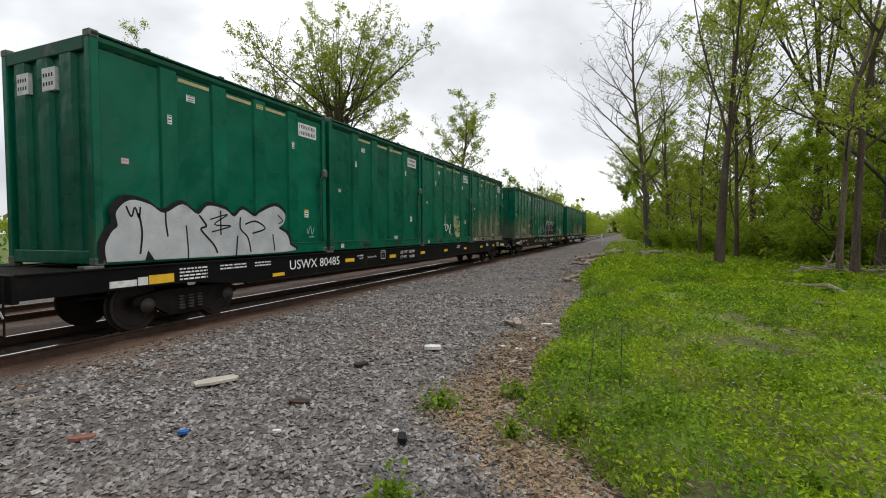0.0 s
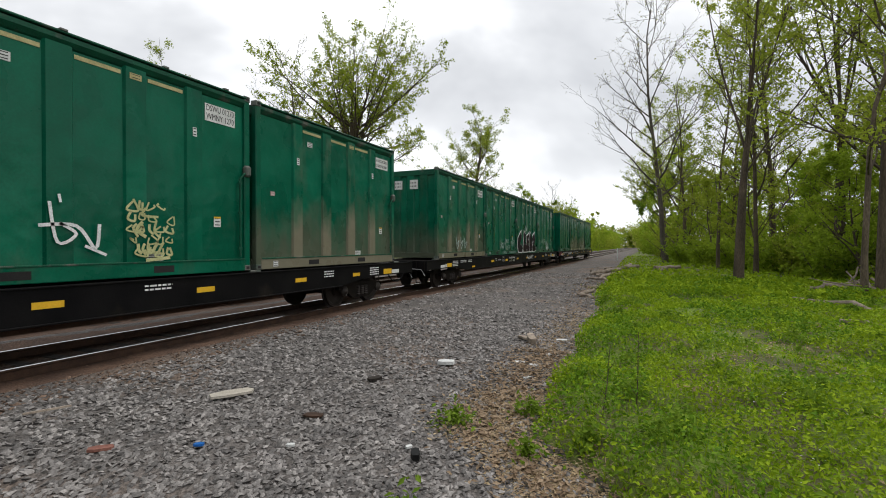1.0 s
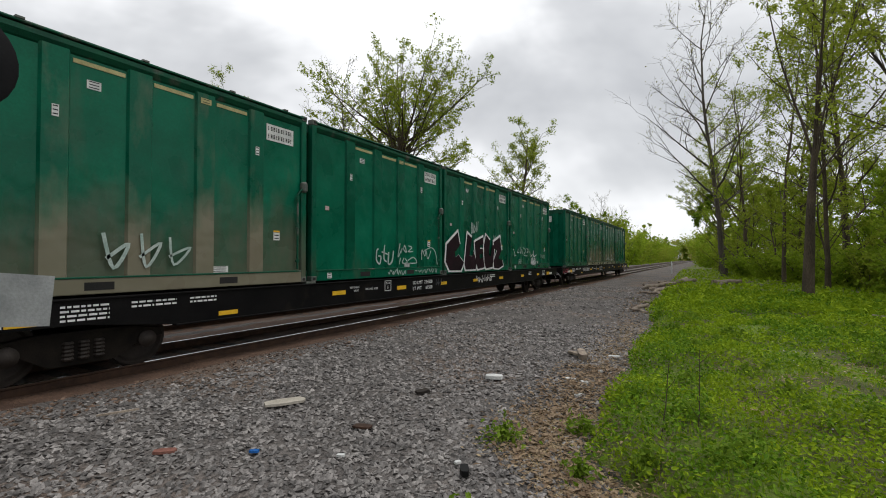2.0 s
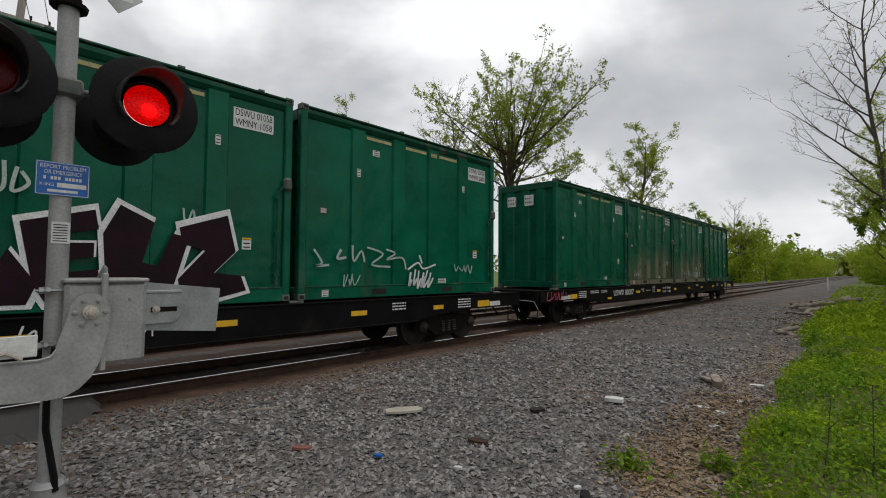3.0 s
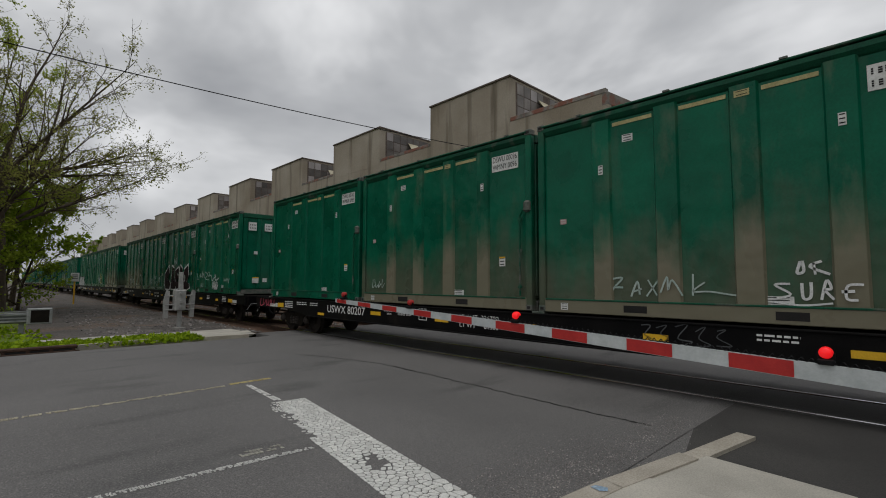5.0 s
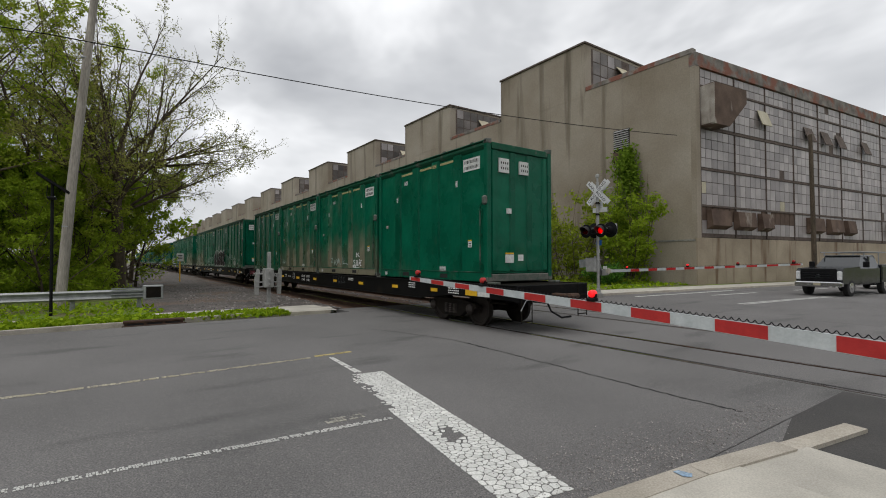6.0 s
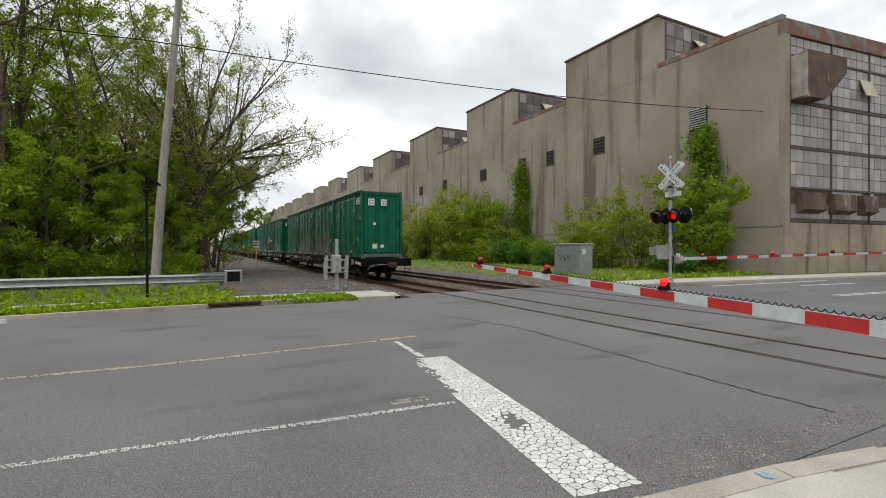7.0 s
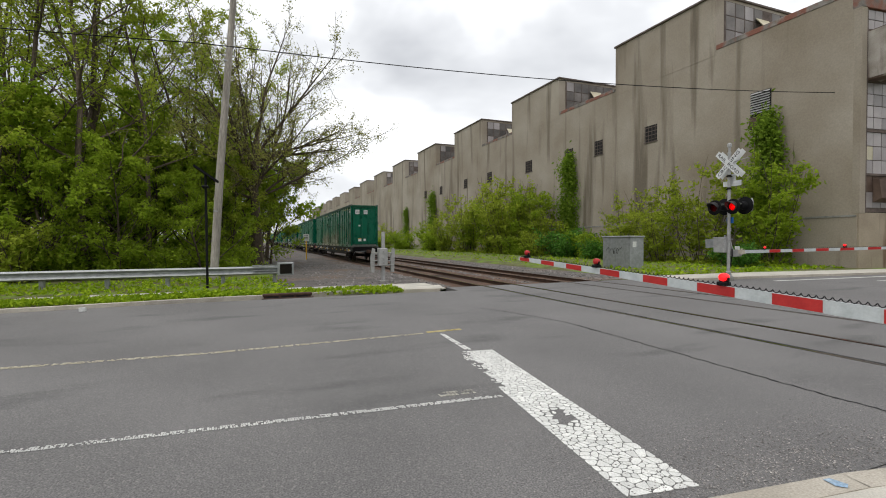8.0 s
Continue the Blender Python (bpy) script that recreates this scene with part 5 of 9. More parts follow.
for k in range(14):
    y1 = -26.9 - k * 20.75
    y0 = y1 - 11.2
    mon = part("roof_monitor", Geo().box(-90, y0, LOW - 0.4, XW + 0.012, y1, HIGH), "render_wall", factory, "rendered roof monitor")
    part("monitor_cap", Geo().box(-90, y0 - 0.12, HIGH, XW + 0.14, y1 + 0.12, HIGH + 0.18, 0.02), "sash", mon)
    if k < 6:
        gp, gf, pale = Geo(), Geo(), Geo()
        rm = random.Random(60 + k)
        for c in range(14):
            for r in range(3):
                q = rm.random()
                x1p = XW - 1.1 - c * 1.12
                if q > 0.08:
                    (pale if q > 0.80 else gp).box(x1p - 1.0, y1 + 0.01, LOW + 0.75 + r * 1.15, x1p, y1 + 0.05, LOW + 0.75 + r * 1.15 + 1.05)
        gf.box(XW - 17, y1, LOW + 0.55, XW - 0.9, y1 + 0.03, HIGH - 0.25)
        wn_ = part("monitor_window", gf, "sash", mon, "rusty glazed strip of the roof monitor")
        part("panes", gp, "pane_dark", wn_, "dark brown panes")
        part("panes", pale, "pane", wn_, "paler dirty panes")
        if k < 3:
            for xo in (4.6, 7.4):
                gs = Geo()
                gs.add([(XW - xo, y1 + 0.06, LOW + 3.3), (XW - xo - 1.6, y1 + 0.06, LOW + 3.3), (XW - xo - 1.6, y1 + 0.75, LOW + 2.4), (XW - xo, y1 + 0.75, LOW + 2.4),
                        (XW - xo, y1 + 0.10, LOW + 3.34), (XW - xo - 1.6, y1 + 0.10, LOW + 3.34), (XW - xo - 1.6, y1 + 0.79, LOW + 2.44), (XW - xo, y1 + 0.79, LOW + 2.44)],
                       [(0, 1, 2, 3), (7, 6, 5, 4), (0, 4, 5, 1), (1, 5, 6, 2), (2, 6, 7, 3), (3, 7, 4, 0)])
                part("open_sash", gs, "pane_tan", wn_, "tilted open pane")
# small barred openings in the side wall
for ya, yb in ((-34.2, -32.75), (-41.25, -39.95), (-46.5, -44.95), (-55.2, -53.6), (-66.5, -65.0), (-75.4, -74.0), (-87.0, -85.6), (-96, -94.6)):
    w = part("wall_vent", Geo().box(XW - 0.02, ya, 11.0, XW + 0.025, yb, 12.5), "hole_shade", factory, "broken opening with its dark inside painted")
    gs = Geo()
    for k in range(4):
        gs.box(XW + 0.02, ya, 11.2 + k * 0.36, XW + 0.06, yb, 11.25 + k * 0.36)
        gs.box(XW + 0.02, ya + 0.1 + k * 0.38, 11.0, XW + 0.05, ya + 0.14 + k * 0.38, 12.5)
    gs.box(XW, ya - 0.08, 10.9, XW + 0.07, yb + 0.08, 11.0)
    part("frame", gs, "sash", w)
w = part("louvre", Geo().box(XW - 0.02, -24.0, 10.9, XW + 0.03, -22.5, 12.7), "hole_shade", factory, "grey metal louvre")
for k in range(9):
    gl = Geo()
    z = 11.1 + k * 0.18
    gl.add([(XW + 0.03, -23.95, z + 0.12), (XW + 0.03, -22.55, z + 0.12), (XW + 0.14, -22.55, z), (XW + 0.14, -23.95, z), (XW + 0.03, -23.95, z + 0.10), (XW + 0.03, -22.55, z + 0.10), (XW + 0.14, -22.55, z - 0.02), (XW + 0.14, -23.95, z - 0.02)],
           [(0, 1, 2, 3), (7, 6, 5, 4), (0, 4, 5, 1), (1, 5, 6, 2), (2, 6, 7, 3), (3, 7, 4, 0)])
    part("slat", gl, "signal_silver", w)
part("louvre_box", Geo().box(XW - 0.02, -24.0, 10.0, XW + 0.22, -22.9, 10.85, 0.03), "rust_sheet", factory)
gl = Geo()
for ya, z0, z1 in ((-20.4, 3.2, 3.32), (-60, 3.2, 3.3)):
    gl.box(XW - 0.02, ya - 40, z0, XW + 0.09, YC - 0.1 if ya > -30 else ya, z1)
part("string_course", gl, "old_concrete", factory)
# street front: steel sashes in four tiers
TIERS = ((3.75, 5.75, 2), (5.85, 8.45, 3), (8.65, 11.5, 4), (11.75, 14.6, 4), (14.75, 15.95, 2))
shared = {}
rngp = random.Random(21)
glaz = part("window_wall", Geo().box(-0.0 - 238, -0.11, 3.5, -0.5, -0.06, 16.0), "sash", factory, "rusty steel window wall of small dirty panes", at=FRONT)
bars, rest, n_pane = Geo(), Geo(), 0
for z in (5.75, 8.45, 11.5, 14.6):
    bars.box(-238, -0.07, z, -0.45, 0.04, z + 0.14)
for k in range(55):
    xk = -0.5 - k * 4.36
    bars.box(xk - 0.10, -0.07, 3.5, xk, 0.03, 16.0)
part("transom", bars, "sash", glaz)
PW = 0.727
for c in range(300):
    x1 = -0.5 - c * PW - (c // 6) * (4.36 - 6 * PW)
    for z0, z1, rows in TIERS:
        hgt = (z1 - z0) / rows
        for r in range(rows):
            q = rngp.random()
            if q < 0.012:
                continue
            zz = z0 + r * hgt + 0.025
            blank = z0 < 4 and (c // 6) % 2 == 0 and r == 1 or (z0 < 4 and r == 1 and c % 11 < 7)
            mat = "rust_sheet" if blank and q < 0.85 else "pane_tan" if q > 0.965 and z1 < 9 else "pane"
            depth = rngp.choice((-0.035, -0.03, -0.025))
            if n_pane < 300 and c < 26:
                key = (rows, round(hgt, 3), mat, depth)
                if key not in shared:
                    shared[key] = mesh_of("pane", Geo().box(-PW + 0.025, -0.06, 0, -0.02, depth, hgt - 0.05), mat)
                part("pane", shared[key], mat, glaz, at=T((x1, 0, zz)))
                n_pane += 1
            elif c < 150:
                rest.box(x1 - PW + 0.025, -0.06, zz, x1 - 0.02, depth, zz + hgt - 0.05)
            elif r == 0:
                rest.box(x1 - PW + 0.03, -0.06, zz, x1 - 0.02, depth, zz + (z1 - z0) - 0.1)
tagged(part("panes", rest, "pane", glaz), kind="stuff")
gs = Geo().prism([(-4.6, 14.6), (-0.6, 14.6), (-0.6, 11.6), (-2.4, 11.6), (-4.6, 13.6)], 1, -0.05, 1.1)
M["pale_sheet"] = surf("weathered_pale_sheet", (0.24, 0.21, 0.18), (0.42, 0.39, 0.35), 1.0, 0.8, stain=((0.10, 0.06, 0.045), 0.9, 0.56, (1.5, 1.5, 0.2)))
hood = part("wall_hood", gs, "rust_sheet", factory, "rusty sheet-metal duct hood on the wall", at=FRONT)
part("hood_panel", Geo().box(-0.6, -0.02, 11.7, -0.56, 1.1, 14.55, 0.01), "pale_sheet", hood, "pale streaked sheet panel")
for k, xk in enumerate((-1.2, -4.6, -7.9, -15.6, -19.2, -22.6, -32, -36, -44, -50, -60)):
    gh = Geo().prism([(0.0, 5.55), (0.0, 4.1), (0.5, 4.35), (0.35, 5.5)], 0, xk - 2.4 if k % 3 != 2 else xk - 1.6, xk)
    part("sheet_hood", gh, "rust_sheet", factory, "bent rusty sheet over a window", at=FRONT)
for k, (xk, z) in enumerate(((-8.1, 12.7), (-15.4, 12.3), (-18.4, 12.3), (-21.2, 12.3), (-26.5, 12.3))):
    part("open_vent", Geo().prism([(0.0, z + 1.3), (0.0, z + 1.2), (0.38, z), (0.42, z + 0.05)], 0, xk - 1.45, xk), "pane_tan" if k == 0 else "sash", factory, "tilted open vent sash", at=FRONT)
for k in range(1, 7):
    part("pilaster", Geo().box(-34.6 * k - 0.5, -0.1, -0.2, -34.6 * k + 0.1, 0.3, LOW - 0.4, 0.03), "coping", factory, at=FRONT)


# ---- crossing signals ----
FLASHERS = []         # added discs that turn for the near signal's flashing, with their seats and beats


def lamp_head(parent, x, y, z, facing, lit, big=0.375, beat=None):
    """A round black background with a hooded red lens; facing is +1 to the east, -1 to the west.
    Behind the lens an added disc, bright in front and black behind, turns to imitate electric flashing."""
    d = (facing, 0, 0)
    head = part("lamp_head", Geo().lathe((x, y, z), d, [(-0.22, 0.05), (-0.18, 0.14), (-0.04, 0.19), (0.0, big), (0.012, big), (0.02, big - 0.02), (0.026, 0.185), (0.026, 0.176), (-0.03, 0.172), (-0.05, 0.15)], 28), "signal_black", parent, "black round signal background", smooth=True)
    gh = Geo()
    n = 18
    for i in range(n + 1):
        a = math.pi * (-0.25 + 1.5 * i / n)
        l = 0.09 + 0.27 * max(0.0, math.sin(a) * 0.85 + 0.15)
        for r in (0.205, 0.217):
            for xx in (0.0, l):
                gh.v.append((x + facing * (0.02 + xx), y + r * math.cos(a), z + 0.02 + r * math.sin(a) - 0.10 * xx))
    for i in range(n):
        k = i * 4
        gh.f += [(k, k + 1, k + 5, k + 4), (k + 2, k + 6, k + 7, k + 3), (k + 1, k + 3, k + 7, k + 5), (k, k + 4, k + 6, k + 2)]
    part("hood", gh, "hood_black", head, smooth=True)
    part("lens", Geo().lathe((x + facing * 0.028, y, z), d, [(0.0, 0.165), (0.02, 0.158), (0.035, 0.11), (0.042, 0.03)], 24), "lens_red", head, "red signal lens", smooth=True)
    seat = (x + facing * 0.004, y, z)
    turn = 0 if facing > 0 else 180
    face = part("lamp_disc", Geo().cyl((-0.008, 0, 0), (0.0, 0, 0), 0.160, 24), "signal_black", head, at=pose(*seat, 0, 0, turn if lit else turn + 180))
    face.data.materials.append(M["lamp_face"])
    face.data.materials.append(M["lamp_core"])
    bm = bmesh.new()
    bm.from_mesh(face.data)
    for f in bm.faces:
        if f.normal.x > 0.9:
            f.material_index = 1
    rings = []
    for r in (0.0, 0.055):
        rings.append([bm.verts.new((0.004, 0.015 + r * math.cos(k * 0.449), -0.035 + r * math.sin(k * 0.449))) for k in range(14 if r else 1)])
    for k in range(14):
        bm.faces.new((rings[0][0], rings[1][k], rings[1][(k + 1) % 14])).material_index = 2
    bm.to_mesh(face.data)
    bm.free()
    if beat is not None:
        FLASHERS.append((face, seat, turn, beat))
    return head


def crossbuck(parent, x, y, z, facing, reach=0.75):
    g2 = FACE_EAST if facing > 0 else FACE_WEST
    for a, text, dx in ((45, "CROSSING", 0.0), (-45, "RAIL  ROAD", 0.014)):
        m = T((x + facing * dx, y, z)) @ g2 @ Matrix.Rotation(radians(a), 4, "Z")
        blade = part("crossbuck_blade", Geo().box(-reach, -0.125, -0.004, reach, 0.125, 0.004, 0.003), "sign_white", parent, "white crossbuck blade", at=m)
        words(text, 0.19, T((0, 0, 0.006)), "ink", blade, width=1.78 * reach if a > 0 else 1.74 * reach)


def signal_mast(m, label, lit_east, lit_west, tracks_sign=True, beats=False):
    """Local space: the mast stands at the origin; traffic from the east (+x) sees its front."""
    s = thing("crossing_signal", m, label, "railroad signal", "crossing signals")
    part("foundation", Geo().box(-0.17, -0.17, -0.3, 0.17, 0.17, 0.06, 0.02), "old_concrete", s, "concrete footing")
    gb = Geo().lathe((0, 0, 0.05), (0, 0, 1), [(0.0, 0.17), (0.05, 0.17), (0.07, 0.12), (0.2, 0.10), (0.22, 0.11), (0.26, 0.09)], 16)
    for a in range(4):
        gb.cyl((0.12 * math.cos(a * 1.57 + 0.78), 0.12 * math.sin(a * 1.57 + 0.78), 0.08), (0.12 * math.cos(a * 1.57 + 0.78), 0.12 * math.sin(a * 1.57 + 0.78), 0.16), 0.018, 6)
    part("pole_base", gb, "signal_silver", s, "cast pole base with bolts", smooth=True)
    part("mast", Geo().cyl((0, 0, 0.2), (0, 0, 5.45), 0.067, 16), "signal_silver", s, smooth=True)
    part("finial", Geo().lathe((0, 0, 5.45), (0, 0, 1), [(0, 0.085), (0.02, 0.085), (0.03, 0.05), (0.25, 0.05), (0.27, 0.09), (0.4, 0.09), (0.44, 0.04)], 14), "signal_silver", s, smooth=True)
    for z in (3.87, 4.42):
        part("clamp", Geo().lathe((0, 0, z), (0, 0, 1), [(0, 0.12), (0.03, 0.125), (0.05, 0.08), (0.09, 0.08)], 12), "grimy_steel", s, smooth=True)
    crossbuck(s, 0.10, -0.04, 4.97, 1)
    crossbuck(s, -0.10, -0.04, 4.57 if beats else 4.97, -1, 0.66 if beats else 0.75)
    if tracks_sign:
        for f, g2 in ((1, FACE_EAST),):
            pl = part("track_count_sign", Geo().box(-0.165, -0.01, -0.003, 0.165, 0.28, 0.003, 0.002), "sign_white", s, "white number plate of tracks", at=T((f * 0.13, -0.04, 4.265)) @ g2)
            words("2", 0.25, T((0, 0.135, 0.005)), "ink", pl)
            p2 = part("tracks_sign", Geo().box(-0.42, -0.115, -0.003, 0.42, 0.115, 0.003, 0.002), "sign_white", s, "white TRACKS plate", at=T((f * 0.135, -0.035, 4.135)) @ g2)
            words("TRACKS", 0.175, T((0, 0.0, 0.005)), "ink", p2, width=0.72)
    arm = Geo().cyl((0.0, -0.5, 3.24), (0.0, 0.5, 3.24), 0.028, 10)
    arm.box(-0.10, -0.10, 3.17, 0.10, 0.10, 3.31, 0.02)
    for y in (-0.45, 0.45):
        arm.cyl((-0.30, y, 3.24), (0.30, y, 3.2), 0.03, 8)
    part("lamp_arm", arm, "casting", s, "grimy bracket arm of the lamps", smooth=True)
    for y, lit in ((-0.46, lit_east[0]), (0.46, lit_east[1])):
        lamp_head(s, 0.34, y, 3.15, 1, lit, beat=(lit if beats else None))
    for y, lit in ((-0.42, lit_west[0]), (0.42, lit_west[1])):
        lamp_head(s, -0.34, y, 3.10, -1, lit, 0.33)
    # gate mechanism
    mb = part("mechanism_case", Geo().box(-0.24, 0.03, 1.12, 0.15, 0.56, 1.76, 0.03), "signal_silver", s, "grey gate mechanism case")
    part("case_lid", Geo().box(-0.25, 0.02, 1.755, 0.17, 0.57, 1.79, 0.012), "signal_silver", mb)
    part("case_flange", Geo().box(0.148, 0.245, 1.09, 0.20, 0.285, 1.83, 0.008), "signal_silver", mb, "upright flange of the case")
    part("lifting_lug", Geo().tube([(0.17, 0.27, 1.82), (0.17, 0.27, 1.86), (0.12, 0.27, 1.88), (0.05, 0.25, 1.80)], 0.014, 6), "galv", mb)
    for z in (1.25, 1.62):
        part("case_bolt", Geo().cyl((0.15, 0.44, z), (0.165, 0.44, z), 0.012, 6), "galv", mb)
    # the arm's curved bracket, with a bolted hub
    prof = [(0.17 + 0.125 * math.cos(radians(q)), 1.54 + 0.14 * math.sin(radians(q))) for q in range(-20, 181, 20)]
    prof += [(0.02, 1.44), (-0.01, 1.34), (-0.03, 1.26), (-0.10, 1.215), (-0.42, 1.225), (-0.42, 0.965), (-0.06, 0.935), (0.04, 0.945), (0.12, 0.985), (0.19, 1.06), (0.24, 1.17), (0.28, 1.38)]
    br = part("gate_bracket", Geo().prism(prof, 0, 0.20, 0.235), "signal_silver", s, "curved grey gate bracket")
    part("bracket_hub", Geo().lathe((0.235, 0.17, 1.54), (1, 0, 0), [(0, 0.05), (0.018, 0.05), (0.02, 0.034), (0.04, 0.032), (0.042, 0.02), (0.055, 0.018)], 18), "kerb", br, "tan worn hub nut", smooth=True)
    for q in (0, 58, 118, 180, 240, 300):
        yb, zb = 0.17 + 0.092 * math.cos(radians(q)), 1.54 + 0.098 * math.sin(radians(q))
        part("hub_bolt", Geo().lathe((0.235, yb, zb), (1, 0, 0), [(0, 0.018), (0.006, 0.018), (0.008, 0.012), (0.02, 0.012)], 8), "galv", br)
    part("bracket_edge", Geo().tube([(0.24, -0.02, 1.28), (0.24, -0.05, 1.235), (0.24, -0.12, 1.222), (0.24, -0.42, 1.23)], 0.010, 6), "signal_silver", br)
    # clamps that hold the case to the mast
    for z in (1.28, 1.68):
        cl_ = part("mast_clamp", Geo().lathe((0, 0, z), (0, 0, 1), [(0, 0.080), (0.045, 0.080)], 14), "signal_silver", s)
        part("clamp_rod", Geo().cyl((0.085, -0.13, z + 0.022), (0.085, 0.10, z + 0.022), 0.010, 6), "galv", cl_)
        for yy in (-0.10, -0.06):
            part("clamp_nut", Geo().cyl((0.085, yy - 0.012, z + 0.022), (0.085, yy + 0.012, z + 0.022), 0.026, 6), "galv", cl_)
    cw = part("counterweight", Geo().prism([(0.52, 1.76), (1.17, 1.69), (1.14, 1.30), (0.52, 1.36)], 0, 0.03, 0.065), "galv", s, "grey counterweight plate")
    slotted = [(0.54, 1.66), (0.72, 1.65)] + [(0.74 + 0.10 * math.cos(radians(q)), 1.53 + 0.12 * math.sin(radians(q))) for q in range(80, -81, -20)] + [(0.72, 1.41), (0.54, 1.41)]
    wb = part("weight_block", Geo().prism(slotted, 0, 0.065, 0.10), "galv", cw)
    # thin dark strip paints the shade inside the slot
    part("weight_slot", Geo().box(0.099, 0.60, 1.505, 0.103, 0.80, 1.545), "grimy_steel", wb)
    part("slot_bolt", Geo().lathe((0.10, 0.64, 1.525), (1, 0, 0), [(0, 0.032), (0.012, 0.03), (0.014, 0.018), (0.035, 0.016)], 10), "kerb", wb)
    part("weight_strap", Geo().box(0.065, 0.56, 1.66, 0.085, 0.84, 1.685, 0.004), "galv", cw)
    gd = Geo().box(0.09, -0.66, 1.07, 0.20, -0.36, 1.25, 0.01)
    gd.box(0.08, -0.52, 1.02, 0.21, -0.48, 1.30, 0.01)
    gd.tube([(0.24, -0.2, 1.24), (0.25, -0.28, 1.29), (0.25, -0.4, 1.27)], 0.014, 6)
    part("arm_clamp", gd, "kerb", s, "tan wooden and steel arm clamp")
    part("relay_tag", Geo().box(0.22, -0.34, 1.25, 0.235, -0.12, 1.40, 0.006), "label_white", s)
    # gate arm with red and white sheeting
    arm = part("gate_arm", Geo().prism([(-0.55, 1.235), (-0.55, 1.095), (-8.2, 1.50), (-8.2, 1.565)], 0, 0.10, 0.135), "grey_reflective", s, "white gate arm with red stripes")
    edges = [-1.68, -2.11, -2.55, -2.96, -3.37, -3.78, -4.14, -4.56, -4.95, -5.31, -5.71, -6.07, -6.47, -6.82, -7.14, -7.49, -7.85, -8.15]
    lo = lambda y: 1.095 + (y + 0.55) / -7.65 * 0.405
    hi = lambda y: 1.235 + (y + 0.55) / -7.65 * 0.33
    for a, b in zip(edges[0::2], edges[1::2]):
        part("red_stripe", Geo().prism([(a, lo(a) + 0.004), (a, hi(a) - 0.004), (b, hi(b) - 0.004), (b, lo(b) + 0.004)], 0, 0.096, 0.139), "red_reflective", arm)
    wire = [(0.118, -0.5, 1.28)]
    for i in range(760):
        y = -0.6 - i * 0.01
        wire.append((0.118 + 0.012 * math.cos(i * 1.05), y, hi(y) + 0.016 + 0.014 * math.sin(i * 1.05)))
    part("lamp_cable", Geo().tube(wire, 0.005, 3), "signal_black", arm, "black coiled lamp cable")
    for y, on in ((-1.49, True), (-4.27, True), (-6.17, False), (-7.95, False)):
        gl = Geo().box(0.07, y - 0.05, hi(y), 0.165, y + 0.05, hi(y) + 0.04, 0.008)
        gl.box(0.098, y - 0.052, hi(y) + 0.03, 0.122, y + 0.052, hi(y) + 0.085, 0.004)
        lampo = part("gate_lamp", gl, "signal_black", arm, "small red gate lamp")
        part("lens", Geo().lathe((0.05, y, hi(y) + 0.085), (1, 0, 0), [(0.018, 0.004), (0.022, 0.026), (0.03, 0.038), (0.05, 0.043), (0.08, 0.043), (0.098, 0.038), (0.106, 0.026), (0.11, 0.004)], 14), "gate_lens" if on else "red_reflective", lampo, smooth=True)
    # emergency notice with lines of small print, and a paper sticker
    bs = part("blue_notice", Geo().box(-0.16, -0.125, -0.003, 0.16, 0.125, 0.003, 0.002), "sign_blue", s, "blue emergency notice with white print", at=T((0.075, 0.0, 2.53)) @ FACE_EAST)
    for text, w, z in (("REPORT PROBLEM", 0.27, 0.088), ("OR EMERGENCY", 0.225, 0.046)):
        words(text, 0.042, T((0, z, 0.004)), "label_white", bs, width=w, thick=0.0006)
    words("X-ING", 0.034, T((-0.095, -0.046, 0.004)), "label_white", bs, width=0.085, thick=0.0006)
    gt = Geo()
    for q in range(11):
        if q not in (1, 5):
            gt.box(-0.115 + q * 0.021, -0.008, 0.003, -0.100 + q * 0.021, 0.016, 0.0045)
    gt.box(-0.035, -0.062, 0.003, 0.14, -0.028, 0.0045)
    gt.box(-0.09, -0.100, 0.003, 0.09, -0.080, 0.0045)
    for y0, y1 in ((0.117, 0.121), (-0.121, -0.117)):
        gt.box(-0.152, y0, 0.003, 0.152, y1, 0.0045)
    for x0, x1 in ((-0.156, -0.152), (0.152, 0.156)):
        gt.box(x0, -0.117, 0.003, x1, 0.117, 0.0045)
    part("small_print", gt, "label_white", bs)
    st = part("paper_sticker", Geo().box(-0.055, -0.08, -0.001, 0.055, 0.08, 0.001), "label_white", s, at=T((0.07, 0.0, 2.13)) @ FACE_EAST)
    gt = Geo()
    for k in range(7):
        gt.box(-0.045, -0.065 + k * 0.02, 0.001, 0.04, -0.058 + k * 0.02, 0.002)
    part("small_print", gt, "ink", st)
    part("conduit", Geo().tube([(0.20, -0.02, 1.3), (0.16, -0.05, 1.0), (0.10, -0.04, 0.7), (0.085, 0.02, 0.35), (0.09, 0.03, 0.24)], 0.022, 8), "signal_black", s, "black cable conduit", smooth=True)
    return s


